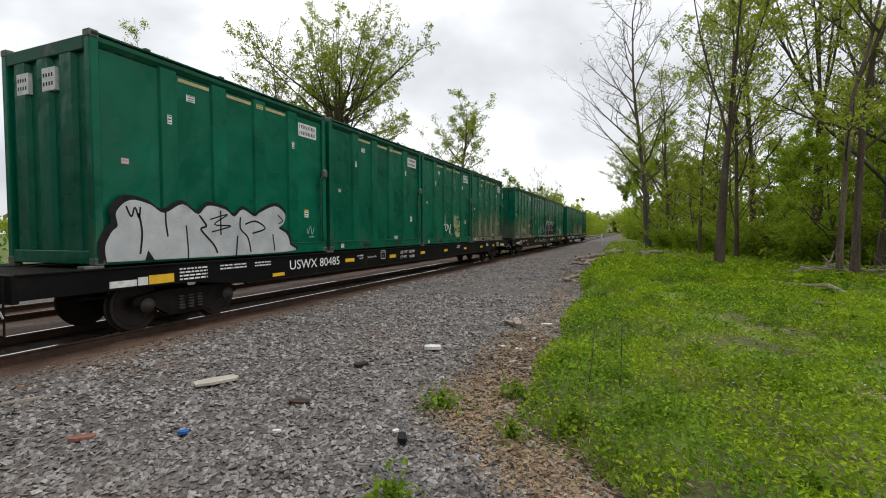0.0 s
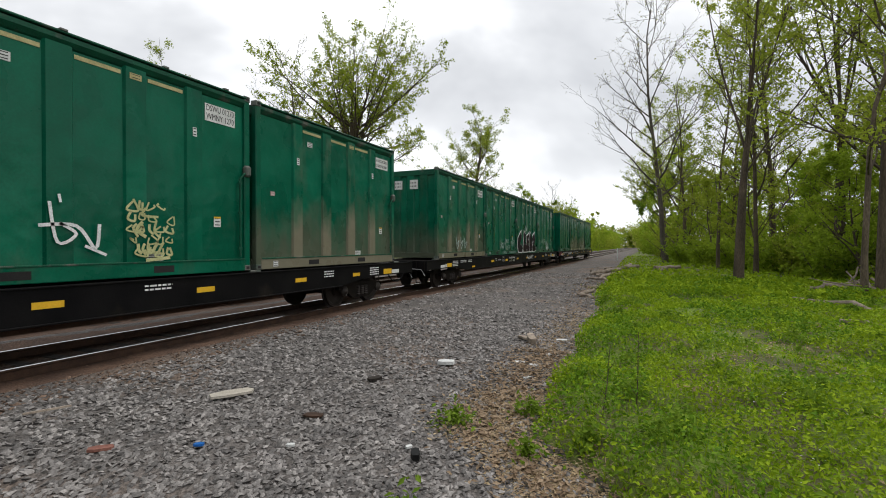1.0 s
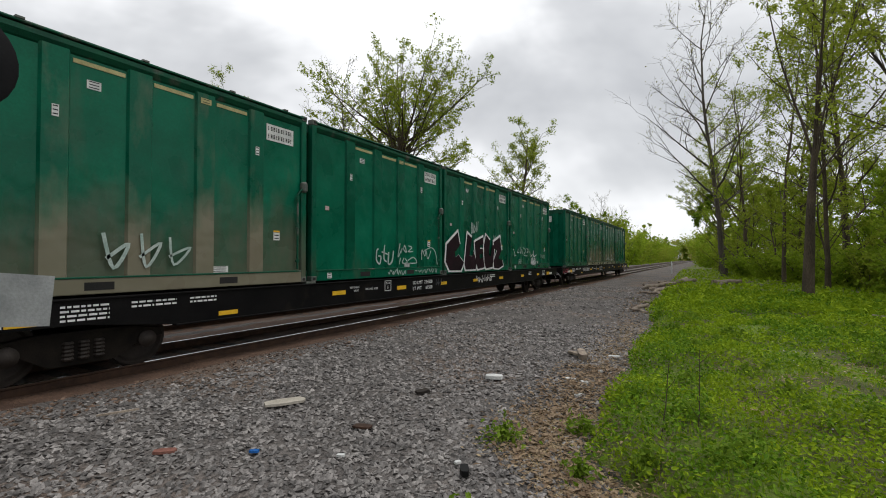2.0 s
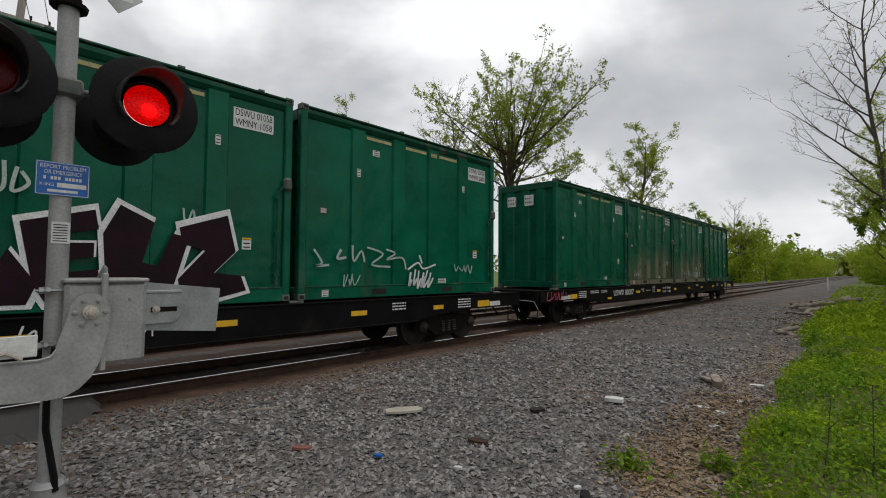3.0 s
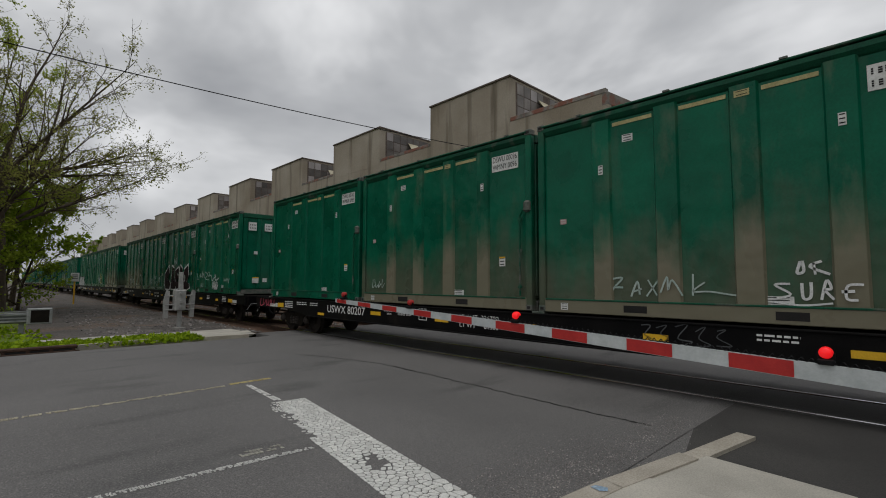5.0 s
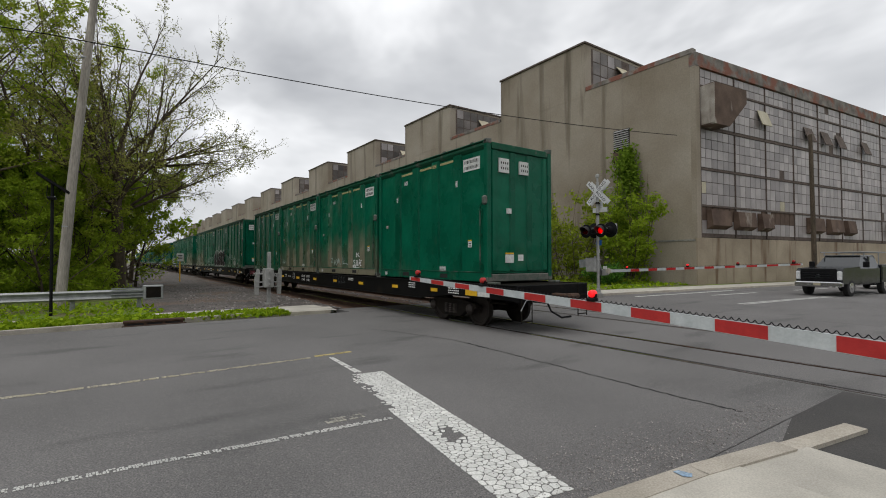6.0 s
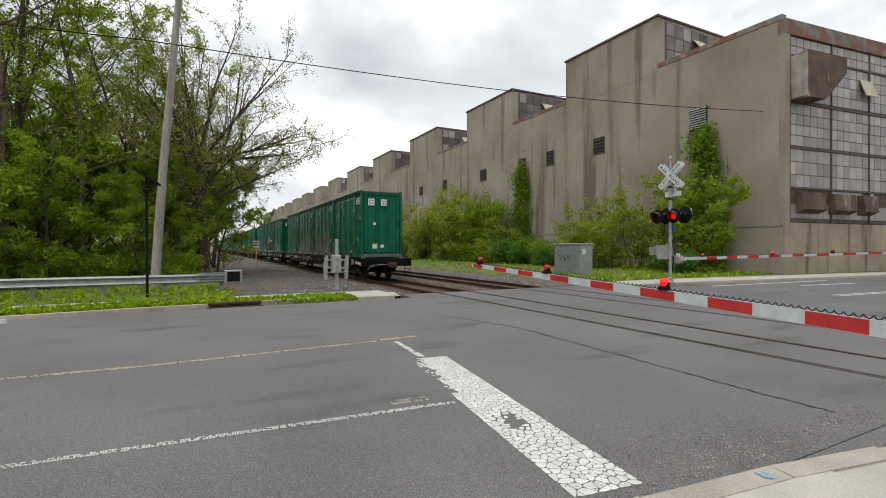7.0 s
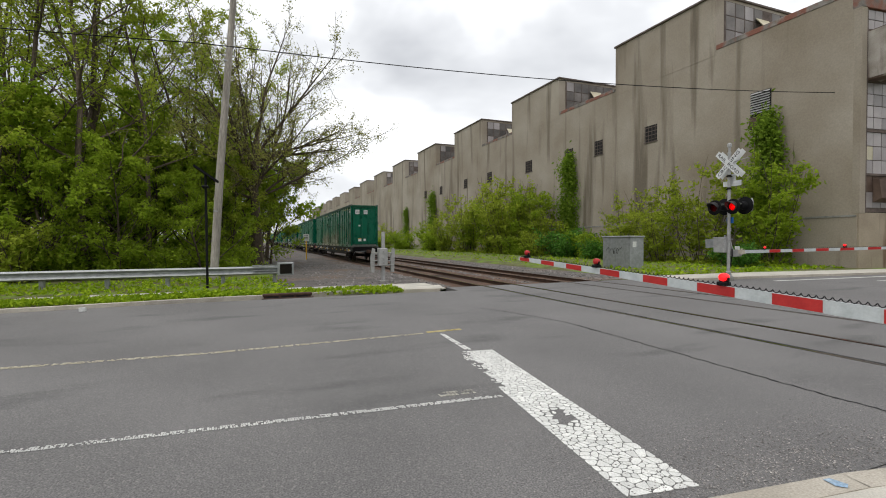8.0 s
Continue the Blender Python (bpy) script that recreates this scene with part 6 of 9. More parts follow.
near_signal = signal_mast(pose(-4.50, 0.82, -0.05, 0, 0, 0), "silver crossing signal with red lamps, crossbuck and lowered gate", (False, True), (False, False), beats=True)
far_signal = signal_mast(pose(-19.2, -14.35, 0.12, 0, 0, 180), "silver crossing signal before the factory, gate lowered", (False, False), (True, False), tracks_sign=True)
part("side_lamp_arm", Geo().cyl((0, 0, 5.0), (-0.1, -0.9, 5.12), 0.02, 8), "signal_silver", far_signal)
part("side_lamp", Geo().lathe((0.55, -0.62, 3.18), (0.7, -0.7, 0), [(-0.30, 0.05), (-0.26, 0.13), (-0.05, 0.16), (0.0, 0.30), (0.012, 0.30)], 22), "signal_silver", far_signal, "silver back of a side-facing lamp", smooth=True)
part("side_lamp_bracket", Geo().tube([(0, 0, 3.22), (0.25, -0.3, 3.24), (0.40, -0.48, 3.2)], 0.028, 8), "signal_silver", far_signal)

# signal mechanism post of the southern quadrant, seen from behind
s = thing("gate_post", pose(-5.35, -20.6, -0.08), "grey steel gate post with counterweights beside the track", "railroad signal", "crossing signals")
part("post", Geo().box(-0.07, -0.08, -0.1, 0.07, 0.08, 2.25, 0.015), "signal_silver", s)
part("foot", Geo().box(-0.2, -0.2, -0.15, 0.2, 0.2, 0.1, 0.02), "old_concrete", s)
part("case", Geo().box(-0.16, -0.22, 0.75, 0.22, 0.22, 1.55, 0.03), "signal_silver", s)
for x in (-0.5, 0.42):
    part("counterweight", Geo().prism([(x - 0.04, 0.45), (x + 0.10, 0.45), (x + 0.12, 1.1), (x + 0.02, 1.55), (x - 0.08, 1.5)], 1, -0.25, -0.1), "signal_silver", s)
gb = Geo()
for z in (0.75, 0.95, 1.3):
    gb.box(-0.55, -0.14, z, 0.5, -0.08, z + 0.05, 0.01)
part("cross_bar", gb, "signal_silver", s)
for z, r in ((1.1, 0.06), (0.9, 0.05), (1.42, 0.05)):
    part("bolt", Geo().cyl((0.02, 0.2, z), (0.02, 0.3, z), r, 10), "signal_silver", s)


# ---- roadside things ----
cab = thing("signal_cabinet", pose(-21.6, -23.5, 0.0), "weathered grey steel signal cabinet with faint graffiti", "cabinet")
part("body", Geo().box(-1.1, -1.55, -0.1, 0.0, 0.9, 1.95, 0.02), "galv", cab)
part("roof", Geo().box(-1.15, -1.62, 1.95, 0.06, 0.97, 2.06, 0.03), "galv", cab)
part("plinth", Geo().box(-1.15, -1.6, -0.3, 0.05, 0.95, -0.02, 0.02), "old_concrete", cab)
gd = Geo().box(0.0, -1.45, 0.1, 0.02, -0.35, 1.88, 0.008)
dr = part("door", gd, "galv", cab)
part("handle", Geo().box(0.02, -0.5, 0.9, 0.06, -0.44, 1.1, 0.01), "grimy_steel", dr)
part("door", Geo().box(0.0, -0.3, 0.1, 0.02, 0.8, 1.88, 0.008), "galv", cab)
part("notice", Geo().box(-0.5, 0.9, 1.35, -0.2, 0.905, 1.7), "label_white", cab)
gs = Geo()
rngg = random.Random(3)
for k in range(8):
    y0 = -1.2 + k * 0.17
    gs.tube([(0.026, y0 + rngg.uniform(-0.05, 0.2), 1.1 + rngg.uniform(-0.2, 0.2)), (0.026, y0 + 0.1, 1.2), (0.026, y0 + rngg.uniform(0, 0.3), 1.3 + rngg.uniform(-0.2, 0.1))], 0.012, 4)
part("spray_tag", gs, "grimy_steel", cab, "faded dark spray marks")

gr = thing("guardrail", pose(0, 0, 0), "galvanised guardrail with a boxed end terminal beside the road", "guardrail")
for k in range(9):
    x = -0.75 + k * 1.95
    pst = part("post", Geo().box(x - 0.07, -21.0, -0.2, x + 0.07, -20.8, 0.72, 0.01), "galv", gr)
    part("spacer", Geo().box(x - 0.06, -20.8, 0.42, x + 0.06, -20.66, 0.74, 0.01), "galv", pst)
wprof = [(-20.64, 0.42), (-20.56, 0.47), (-20.64, 0.56), (-20.64, 0.62), (-20.56, 0.70), (-20.64, 0.76), (-20.65, 0.755), (-20.575, 0.70), (-20.652, 0.62), (-20.652, 0.56), (-20.575, 0.47), (-20.652, 0.425)]
part("beam", Geo().prism(wprof, 0, -0.9, 40), "galv", gr, "corrugated beam")
eb = part("end_terminal", Geo().box(-1.5, -20.8, 0.38, -0.85, -20.5, 0.90, 0.02), "galv", gr, "boxed steel end terminal")
# dark panel on the face paints the shade of the recess
part("end_recess", Geo().box(-1.42, -20.52, 0.44, -0.95, -20.49, 0.84), "grimy_steel", eb)
gb = Geo()
for z in (0.47, 0.58, 0.69, 0.78):
    gb.box(-0.85, -20.62, z, 0.1, -20.56, z + 0.035)
part("slotted_rail", gb, "galv", gr)

pole = thing("utility_pole", pose(1.75, -23.2, 0.0), "leaning weathered wooden utility pole", "utility pole", "utility poles")
part("shaft", Geo().tube([(0, 0, -0.5), (-0.35, 0, 5.0), (-1.2, 0, 15.5)], [0.19, 0.165, 0.12], 14), "pole_wood", pole, smooth=True)
gb = Geo()
for z in (3.1, 9.8):
    gb.lathe((-0.07 * z, 0, z), (-0.07, 0, 1), [(0, 0.185 - z * 0.004), (0.05, 0.185 - z * 0.004)], 14)
part("band", gb, "galv", pole)
lampp = thing("solar_lamp", pose(1.66, -19.6, 0.0), "slim black solar lamp post", "street lamp")
part("post", Geo().cyl((0, 0, -0.2), (0.02, 0, 4.35), 0.045, 10), "signal_black", lampp, smooth=True)
part("solar_panel", Geo().prism([(-0.42, 4.05), (0.38, 4.62), (0.42, 4.56), (-0.38, 3.99)], 1, -0.2, 0.2), "signal_black", lampp)
part("lamp_head", Geo().box(-0.1, 0.05, 3.75, 0.12, 0.45, 3.83, 0.02), "signal_black", lampp)
part("bracket", Geo().tube([(0, 0, 3.7), (0.16, 0, 3.9), (0.14, 0, 4.2)], 0.015, 6), "signal_black", lampp)

wire = thing("overhead_cable", pose(0, 0, 0), "black overhead cable across the road", "cable")
pts = []
for i in range(41):
    f = i / 40
    pts.append((40 + (-49 - 40) * f, -23.2 + (9.5) * max(0, f - 0.43) * 1.2, 8.95 + 3.6 * f - 2.9 * 4 * (f - 0.43) * (1 - f) * (1 if f > 0.43 else 0) - 2.0 * 4 * f * (0.43 - f) * (1 if f <= 0.43 else 0)))
part("strand", Geo().tube(pts, 0.022, 5, cap=False), "signal_black", wire)

sgn = thing("trackside_sign", pose(-4.75, -48.0, 0.0), "white trackside sign on a yellow post", "sign")
part("post", Geo().box(-0.05, -0.05, -0.2, 0.05, 0.05, 1.9, 0.01), "yellow_tape", sgn)
pl = part("plate", Geo().box(-0.28, 0.05, 1.75, 0.28, 0.07, 2.45, 0.01), "label_white", sgn)
gt = Geo()
for z in (1.95, 2.1, 2.25):
    gt.box(-0.18, 0.07, z, 0.18, 0.075, z + 0.06)
part("small_print", gt, "ink", pl)

dg = thing("storm_drain", pose(-0.95, -15.72, 0.0), "rusty cast-iron kerb inlet of a storm drain", "drain")
part("hood", Geo().box(-0.75, -0.18, 0.06, 0.75, 0.06, 0.14, 0.02), "rust", dg)
part("throat", Geo().box(-0.68, -0.02, 0.0, 0.68, 0.045, 0.06), "hole_shade", dg)
gb = Geo()
for k in range(4):
    gb.box(-0.7 + k * 0.45, 0.03, 0.0, -0.63 + k * 0.45, 0.07, 0.07)
part("bars", gb, "rust", dg)
part("frame", Geo().box(-0.78, 0.05, -0.02, 0.78, 0.16, 0.012, 0.004), "rust", dg)

# street poles and wires beyond the tracks
for k, (x, dy, h, lean) in enumerate(((-40, -2.5, 10.5, 0.4), (-62, -2.5, 12, -0.3), (-92, -2.5, 12, 0.2), (-135, -2.5, 12, 0))):
    p = thing("street_pole", pose(x, -14.2 + bend(x) + 0.2, 0.05), "wooden street pole in front of the factory", "utility pole", "utility poles")
    part("shaft", Geo().tube([(0, 0, -0.4), (lean, 0, h)], [0.17, 0.12], 10), "bark", p, smooth=True)
for k, (x, y, h) in enumerate(((-26.0, 1.2, 13.6), (-58, 5.0, 13), (-95, 9.5, 13))):
    p = thing("wire_pole", pose(x, y, 0.05), "tall leaning wooden pole with crossarm and wires", "utility pole", "utility poles")
    part("shaft", Geo().tube([(0, 0, -0.4), (0.3, 0.95, h)], [0.2, 0.13], 12), "pole_wood", p, smooth=True)
    part("crossarm", Geo().box(0.2, -0.5, h - 1.6, 0.35, 1.9, h - 1.45, 0.02), "pole_wood", p)
    part("street_plate", Geo().box(0.2, -0.35, 5.3, 0.26, 0.85, 5.7, 0.01), "signal_silver", p)
    gb = Geo()
    for y2 in (-0.4, 0.2, 1.2, 1.8):
        gb.cyl((0.27, y2, h - 1.45), (0.27, y2, h - 1.25), 0.04, 6)
    part("insulator", gb, "signal_black", p)
    part("top_pin", Geo().cyl((0.3, 0.75, h), (0.32, 0.85, h + 0.9), 0.06, 6), "signal_black", p)
for k, (dy, dz) in enumerate(((-0.4, 0), (0.2, 0), (1.2, 0), (1.8, 0), (0.8, 2.2))):
    w = thing("power_line", pose(0, 0, 0), "thin black power line", "cable", "power lines")
    gw2 = Geo()
    for a, b in (((-25.7, 1.2 + dy, 12.1 + dz), (9.0, -6.0 + dy * 1.2, 19.0 + dz)), ((-25.7, 1.2 + dy, 12.1 + dz), (-57.7, 5.0 + dy, 11.5 + dz)), ((-57.7, 5.0 + dy, 11.5 + dz), (-94.7, 9.5 + dy, 11.5 + dz))):
        pts = [Vector(a).lerp(Vector(b), i / 10) - Vector((0, 0, 0.7 * 4 * (i / 10) * (1 - i / 10))) for i in range(11)]
        gw2.tube(pts, 0.016, 4, cap=False)
    part("strand", gw2, "signal_black", w)


# ---- parked and waiting vehicles ----
M["car_white"] = surf("white_car_paint", (0.62, 0.63, 0.64), (0.72, 0.72, 0.73), 2, 0.2, bump=0, grit=0.03, spec=0.6)
M["car_dark"] = surf("dark_car_paint", (0.03, 0.028, 0.027), (0.05, 0.046, 0.043), 2, 0.2, bump=0, grit=0.03, spec=0.6)
M["car_black"] = surf("black_car_finish", (0.010, 0.012, 0.014), (0.018, 0.02, 0.022), 2, 0.18, bump=0, grit=0.03, spec=0.6)
M["tyre"] = surf("tyre_rubber", (0.012, 0.012, 0.012), (0.022, 0.022, 0.022), 8, 0.85)
M["car_glass"] = surf("dark_car_glass", (0.015, 0.018, 0.02), (0.025, 0.03, 0.033), 2, 0.08, bump=0, grit=0.02, spec=0.7)
M["chrome"] = surf("chrome", (0.5, 0.5, 0.5), (0.65, 0.65, 0.65), 3, 0.15, metal=1.0, bump=0)
M["headlamp"] = surf("headlamp", (0.55, 0.56, 0.57), (0.7, 0.7, 0.71), 9, 0.1, bump=0, spec=0.8)


def wheels(car, track, base, r, w=0.22):
    for x in (-base / 2, base / 2):
        for y in (-track / 2, track / 2):
            wh = part("wheel", Geo().lathe((x, y - w / 2, r), (0, 1, 0), [(0, r * 0.86), (0.03, r), (w - 0.03, r), (w, r * 0.86)], 18), "tyre", car, smooth=True)
            sgn_ = 1 if y > 0 else -1
            part("rim", Geo().lathe((x, y + sgn_ * (w / 2 - 0.01), r), (0, sgn_, 0), [(0, r * 0.62), (0.015, r * 0.6), (0.02, r * 0.2), (0.04, r * 0.15)], 14), "chrome", wh, smooth=True)


def car(m, paint, label, suv=False):
    """The car's front points to +x."""
    c = thing("parked_car", m, label, "car", "cars on the far street")
    h = 1.68 if suv else 1.45
    b = 0.92 if suv else 0.86
    low = [(-2.2, 0.32), (2.1, 0.28), (2.25, 0.45), (2.2, 0.72), (1.95, 0.86 if not suv else 0.98), (1.0, b + 0.08), (-1.9, b + 0.1), (-2.25, b), (-2.3, 0.5)]
    body = Geo().prism(low, 1, -0.88, 0.88)
    part("body", body, paint, c)
    x0, x1 = (-2.15, 0.85) if suv else (-1.75, 0.75)
    cabin = Geo()
    rear = x0 + (0.35 if suv else 0.75)
    v = [(x0, -0.84, b + 0.06), (x1 + 0.3, -0.84, b + 0.06), (x1 - 0.5, -0.66, h), (rear, -0.66, h), (x0, 0.84, b + 0.06), (x1 + 0.3, 0.84, b + 0.06), (x1 - 0.5, 0.66, h), (rear, 0.66, h)]
    cabin.add(v, [(0, 1, 2, 3), (7, 6, 5, 4), (1, 5, 6, 2), (3, 2, 6, 7), (0, 3, 7, 4)])
    part("windows", cabin, "car_glass", c)
    part("roof", Geo().box(rear - 0.02, -0.66, h - 0.02, x1 - 0.48, 0.66, h + 0.05, 0.02), paint, c)
    for y in (-0.7, 0.7):
        part("headlight", Geo().box(2.02, y - 0.2, 0.62, 2.22, y + 0.2, 0.76, 0.03), "headlamp", c)
        part("mirror", Geo().box(0.7, y * 1.33 - 0.1, b + 0.12, 0.85, y * 1.33 + 0.1, b + 0.27, 0.03), paint, c)
    part("grille", Geo().box(2.18, -0.45, 0.42, 2.26, 0.45, 0.72, 0.02), "signal_black", c)
    part("bumper", Geo().box(2.15, -0.8, 0.26, 2.3, 0.8, 0.42, 0.04), "signal_black", c)
    part("plate", Geo().box(2.295, -0.16, 0.33, 2.305, 0.16, 0.42), "label_white", c)
    wheels(c, 1.55, 2.7, 0.33)
    return c


def pickup(m):
    c = thing("utility_truck", m, "glossy black utility pickup truck waiting at the gate", "truck")
    part("hood", Geo().prism([(0.9, 0.62), (2.85, 0.62), (2.90, 0.8), (2.87, 1.25), (2.75, 1.38), (1.0, 1.46)], 1, -0.98, 0.98), "car_black", c)
    part("cab", Geo().box(-1.3, -0.98, 0.55, 1.05, 0.98, 1.42, 0.06), "car_black", c)
    v = [(-1.3, -0.94, 1.4), (1.05, -0.94, 1.4), (0.35, -0.76, 1.98), (-1.2, -0.76, 1.98), (-1.3, 0.94, 1.4), (1.05, 0.94, 1.4), (0.35, 0.76, 1.98), (-1.2, 0.76, 1.98)]
    part("windows", Geo().add(v, [(0, 1, 2, 3), (7, 6, 5, 4), (1, 5, 6, 2), (3, 2, 6, 7), (0, 3, 7, 4)]), "car_glass", c)
    part("roof", Geo().box(-1.22, -0.77, 1.95, 0.4, 0.77, 2.05, 0.04), "car_black", c)
    for y in (-0.8, 0.8):
        for x in (-0.25,):
            part("pillar", Geo().box(x - 0.06, y * 1.08 - 0.05, 1.4, x + 0.06, y * 1.08 + 0.03, 1.98, 0.01), "car_black", c)
    ub = part("utility_body", Geo().box(-3.3, -1.0, 0.6, -1.4, 1.0, 1.55, 0.03), "car_black", c, "dark service body with lockers")
    for y in (-1.0, 1.0):
        for x in (-3.2, -2.3):
            part("locker_door", Geo().box(x, y - 0.012, 0.75, x + 0.82, y + 0.012, 1.45, 0.008), "car_black", ub)
    rk = Geo()
    for x in (-3.2, -1.5, 0.2):
        for y in (-0.85, 0.85):
            rk.cyl((x, y, 1.5 if x < -1.4 else 2.0), (x, y, 2.2), 0.03, 6)
        rk.cyl((x, -0.85, 2.2), (x, 0.85, 2.2), 0.03, 6)
    for y in (-0.85, 0.85):
        rk.cyl((-3.2, y, 2.2), (0.6, y, 2.2), 0.03, 6)
    part("rack", rk, "galv", c)
    gr2 = part("grille", Geo().box(2.84, -0.76, 0.74, 2.99, 0.76, 1.37, 0.03), "signal_black", c, "large dark grille")
    gb = Geo()
    for z in (0.9, 1.02, 1.13):
        gb.box(2.98, -0.66, z, 3.01, 0.66, z + 0.035)
    gb.lathe((2.99, 0, 1.0), (1, 0, 0), [(0, 0.11), (0.02, 0.09)], 16)
    part("grille_bar", gb, "car_black", gr2)
    part("bumper", Geo().box(2.8, -1.0, 0.46, 3.08, 1.0, 0.72, 0.05), "chrome", c, "chrome bumper")
    part("plate", Geo().box(3.08, -0.15, 0.54, 3.09, 0.15, 0.65), "pane_tan", c)
    for y in (-0.87, 0.87):
        part("headlight", Geo().box(2.8, y - 0.10, 0.82, 2.96, y + 0.10, 1.24, 0.03), "headlamp", c)
        part("mirror", Geo().box(0.75, y * 1.33 - 0.12, 1.42, 0.9, y * 1.33 + 0.12, 1.72, 0.03), "signal_black", c)
    wheels(c, 1.7, 3.9, 0.42, 0.27)
    return c


VA = -6.7
pickup(pose(-31.7, -8.12, 0.0, 0, 0, VA))
car(pose(-40.2, -8.0, 0.0, 0, 0, VA), "car_dark", "dark grey sedan queueing at the crossing")
car(pose(-48.5, -6.9, 0.0, 0, 0, VA), "car_white", "white sport utility vehicle in the queue", True)
car(pose(-55.5, -6.2, 0.0, 0, 0, VA), "car_black", "black sport utility vehicle in the queue", True)
car(pose(-63.5, -5.2, 0.0, 0, 0, VA), "car_white", "white sedan in the queue")
car(pose(-82.0, -2.8, 0.0, 0, 0, VA), "car_dark", "dark red-brown car in the queue")
car(pose(-90.0, -1.9, 0.0, 0, 0, VA), "car_white", "white car at the end of the queue", True)
car(pose(-150.0, 8.5, 0.0, 0, 0, 180 + VA), "car_white", "white car far along the street")



# ---- the train ----
CL, CW, CH = 6.08, 1.22, 3.70          # container length, half width, height
PITCH, CAR = 6.25, 28.35               # from container to container, from car to car
DECK = 1.24


def ribbon(gg, pts, w, x=0.0):
    """A flat brush stroke in the y-z plane."""
    p = [Vector((a, b)) for a, b in pts]
    v = []
    for i, q in enumerate(p):
        d = (p[min(i + 1, len(p) - 1)] - p[max(i - 1, 0)]).normalized()
        n = Vector((-d.y, d.x)) * w / 2
        for s in (-1, 1):
            for xx in (x, x + 0.004):
                v.append((xx, q.x + s * n.x, q.y + s * n.y))
    k = len(p)
    f = []
    for i in range(k - 1):
        a = i * 4
        f += [(a + 1, a + 5, a + 7, a + 3), (a, a + 2, a + 6, a + 4), (a, a + 4, a + 5, a + 1), (a + 2, a + 3, a + 7, a + 6)]
    gg.add(v, f)


def curve(pts, n=5):
    """Smooth points through a few knots."""
    out = []
    p = [Vector((a, b)) for a, b in pts]
    for i in range(len(p) - 1):
        a, b, c, d = p[max(i - 1, 0)], p[i], p[i + 1], p[min(i + 2, len(p) - 1)]
        for k in range(n):
            t = k / n
            out.append(tuple(0.5 * ((2 * b) + (c - a) * t + (2 * a - 5 * b + 4 * c - d) * t * t + (3 * b - a - 3 * c + d) * t ** 3)))
    out.append(tuple(p[-1]))
    return out


RIBS = ((1.20, 1.52), (2.33, 2.67), (3.46, 3.80), (4.58, 4.90))


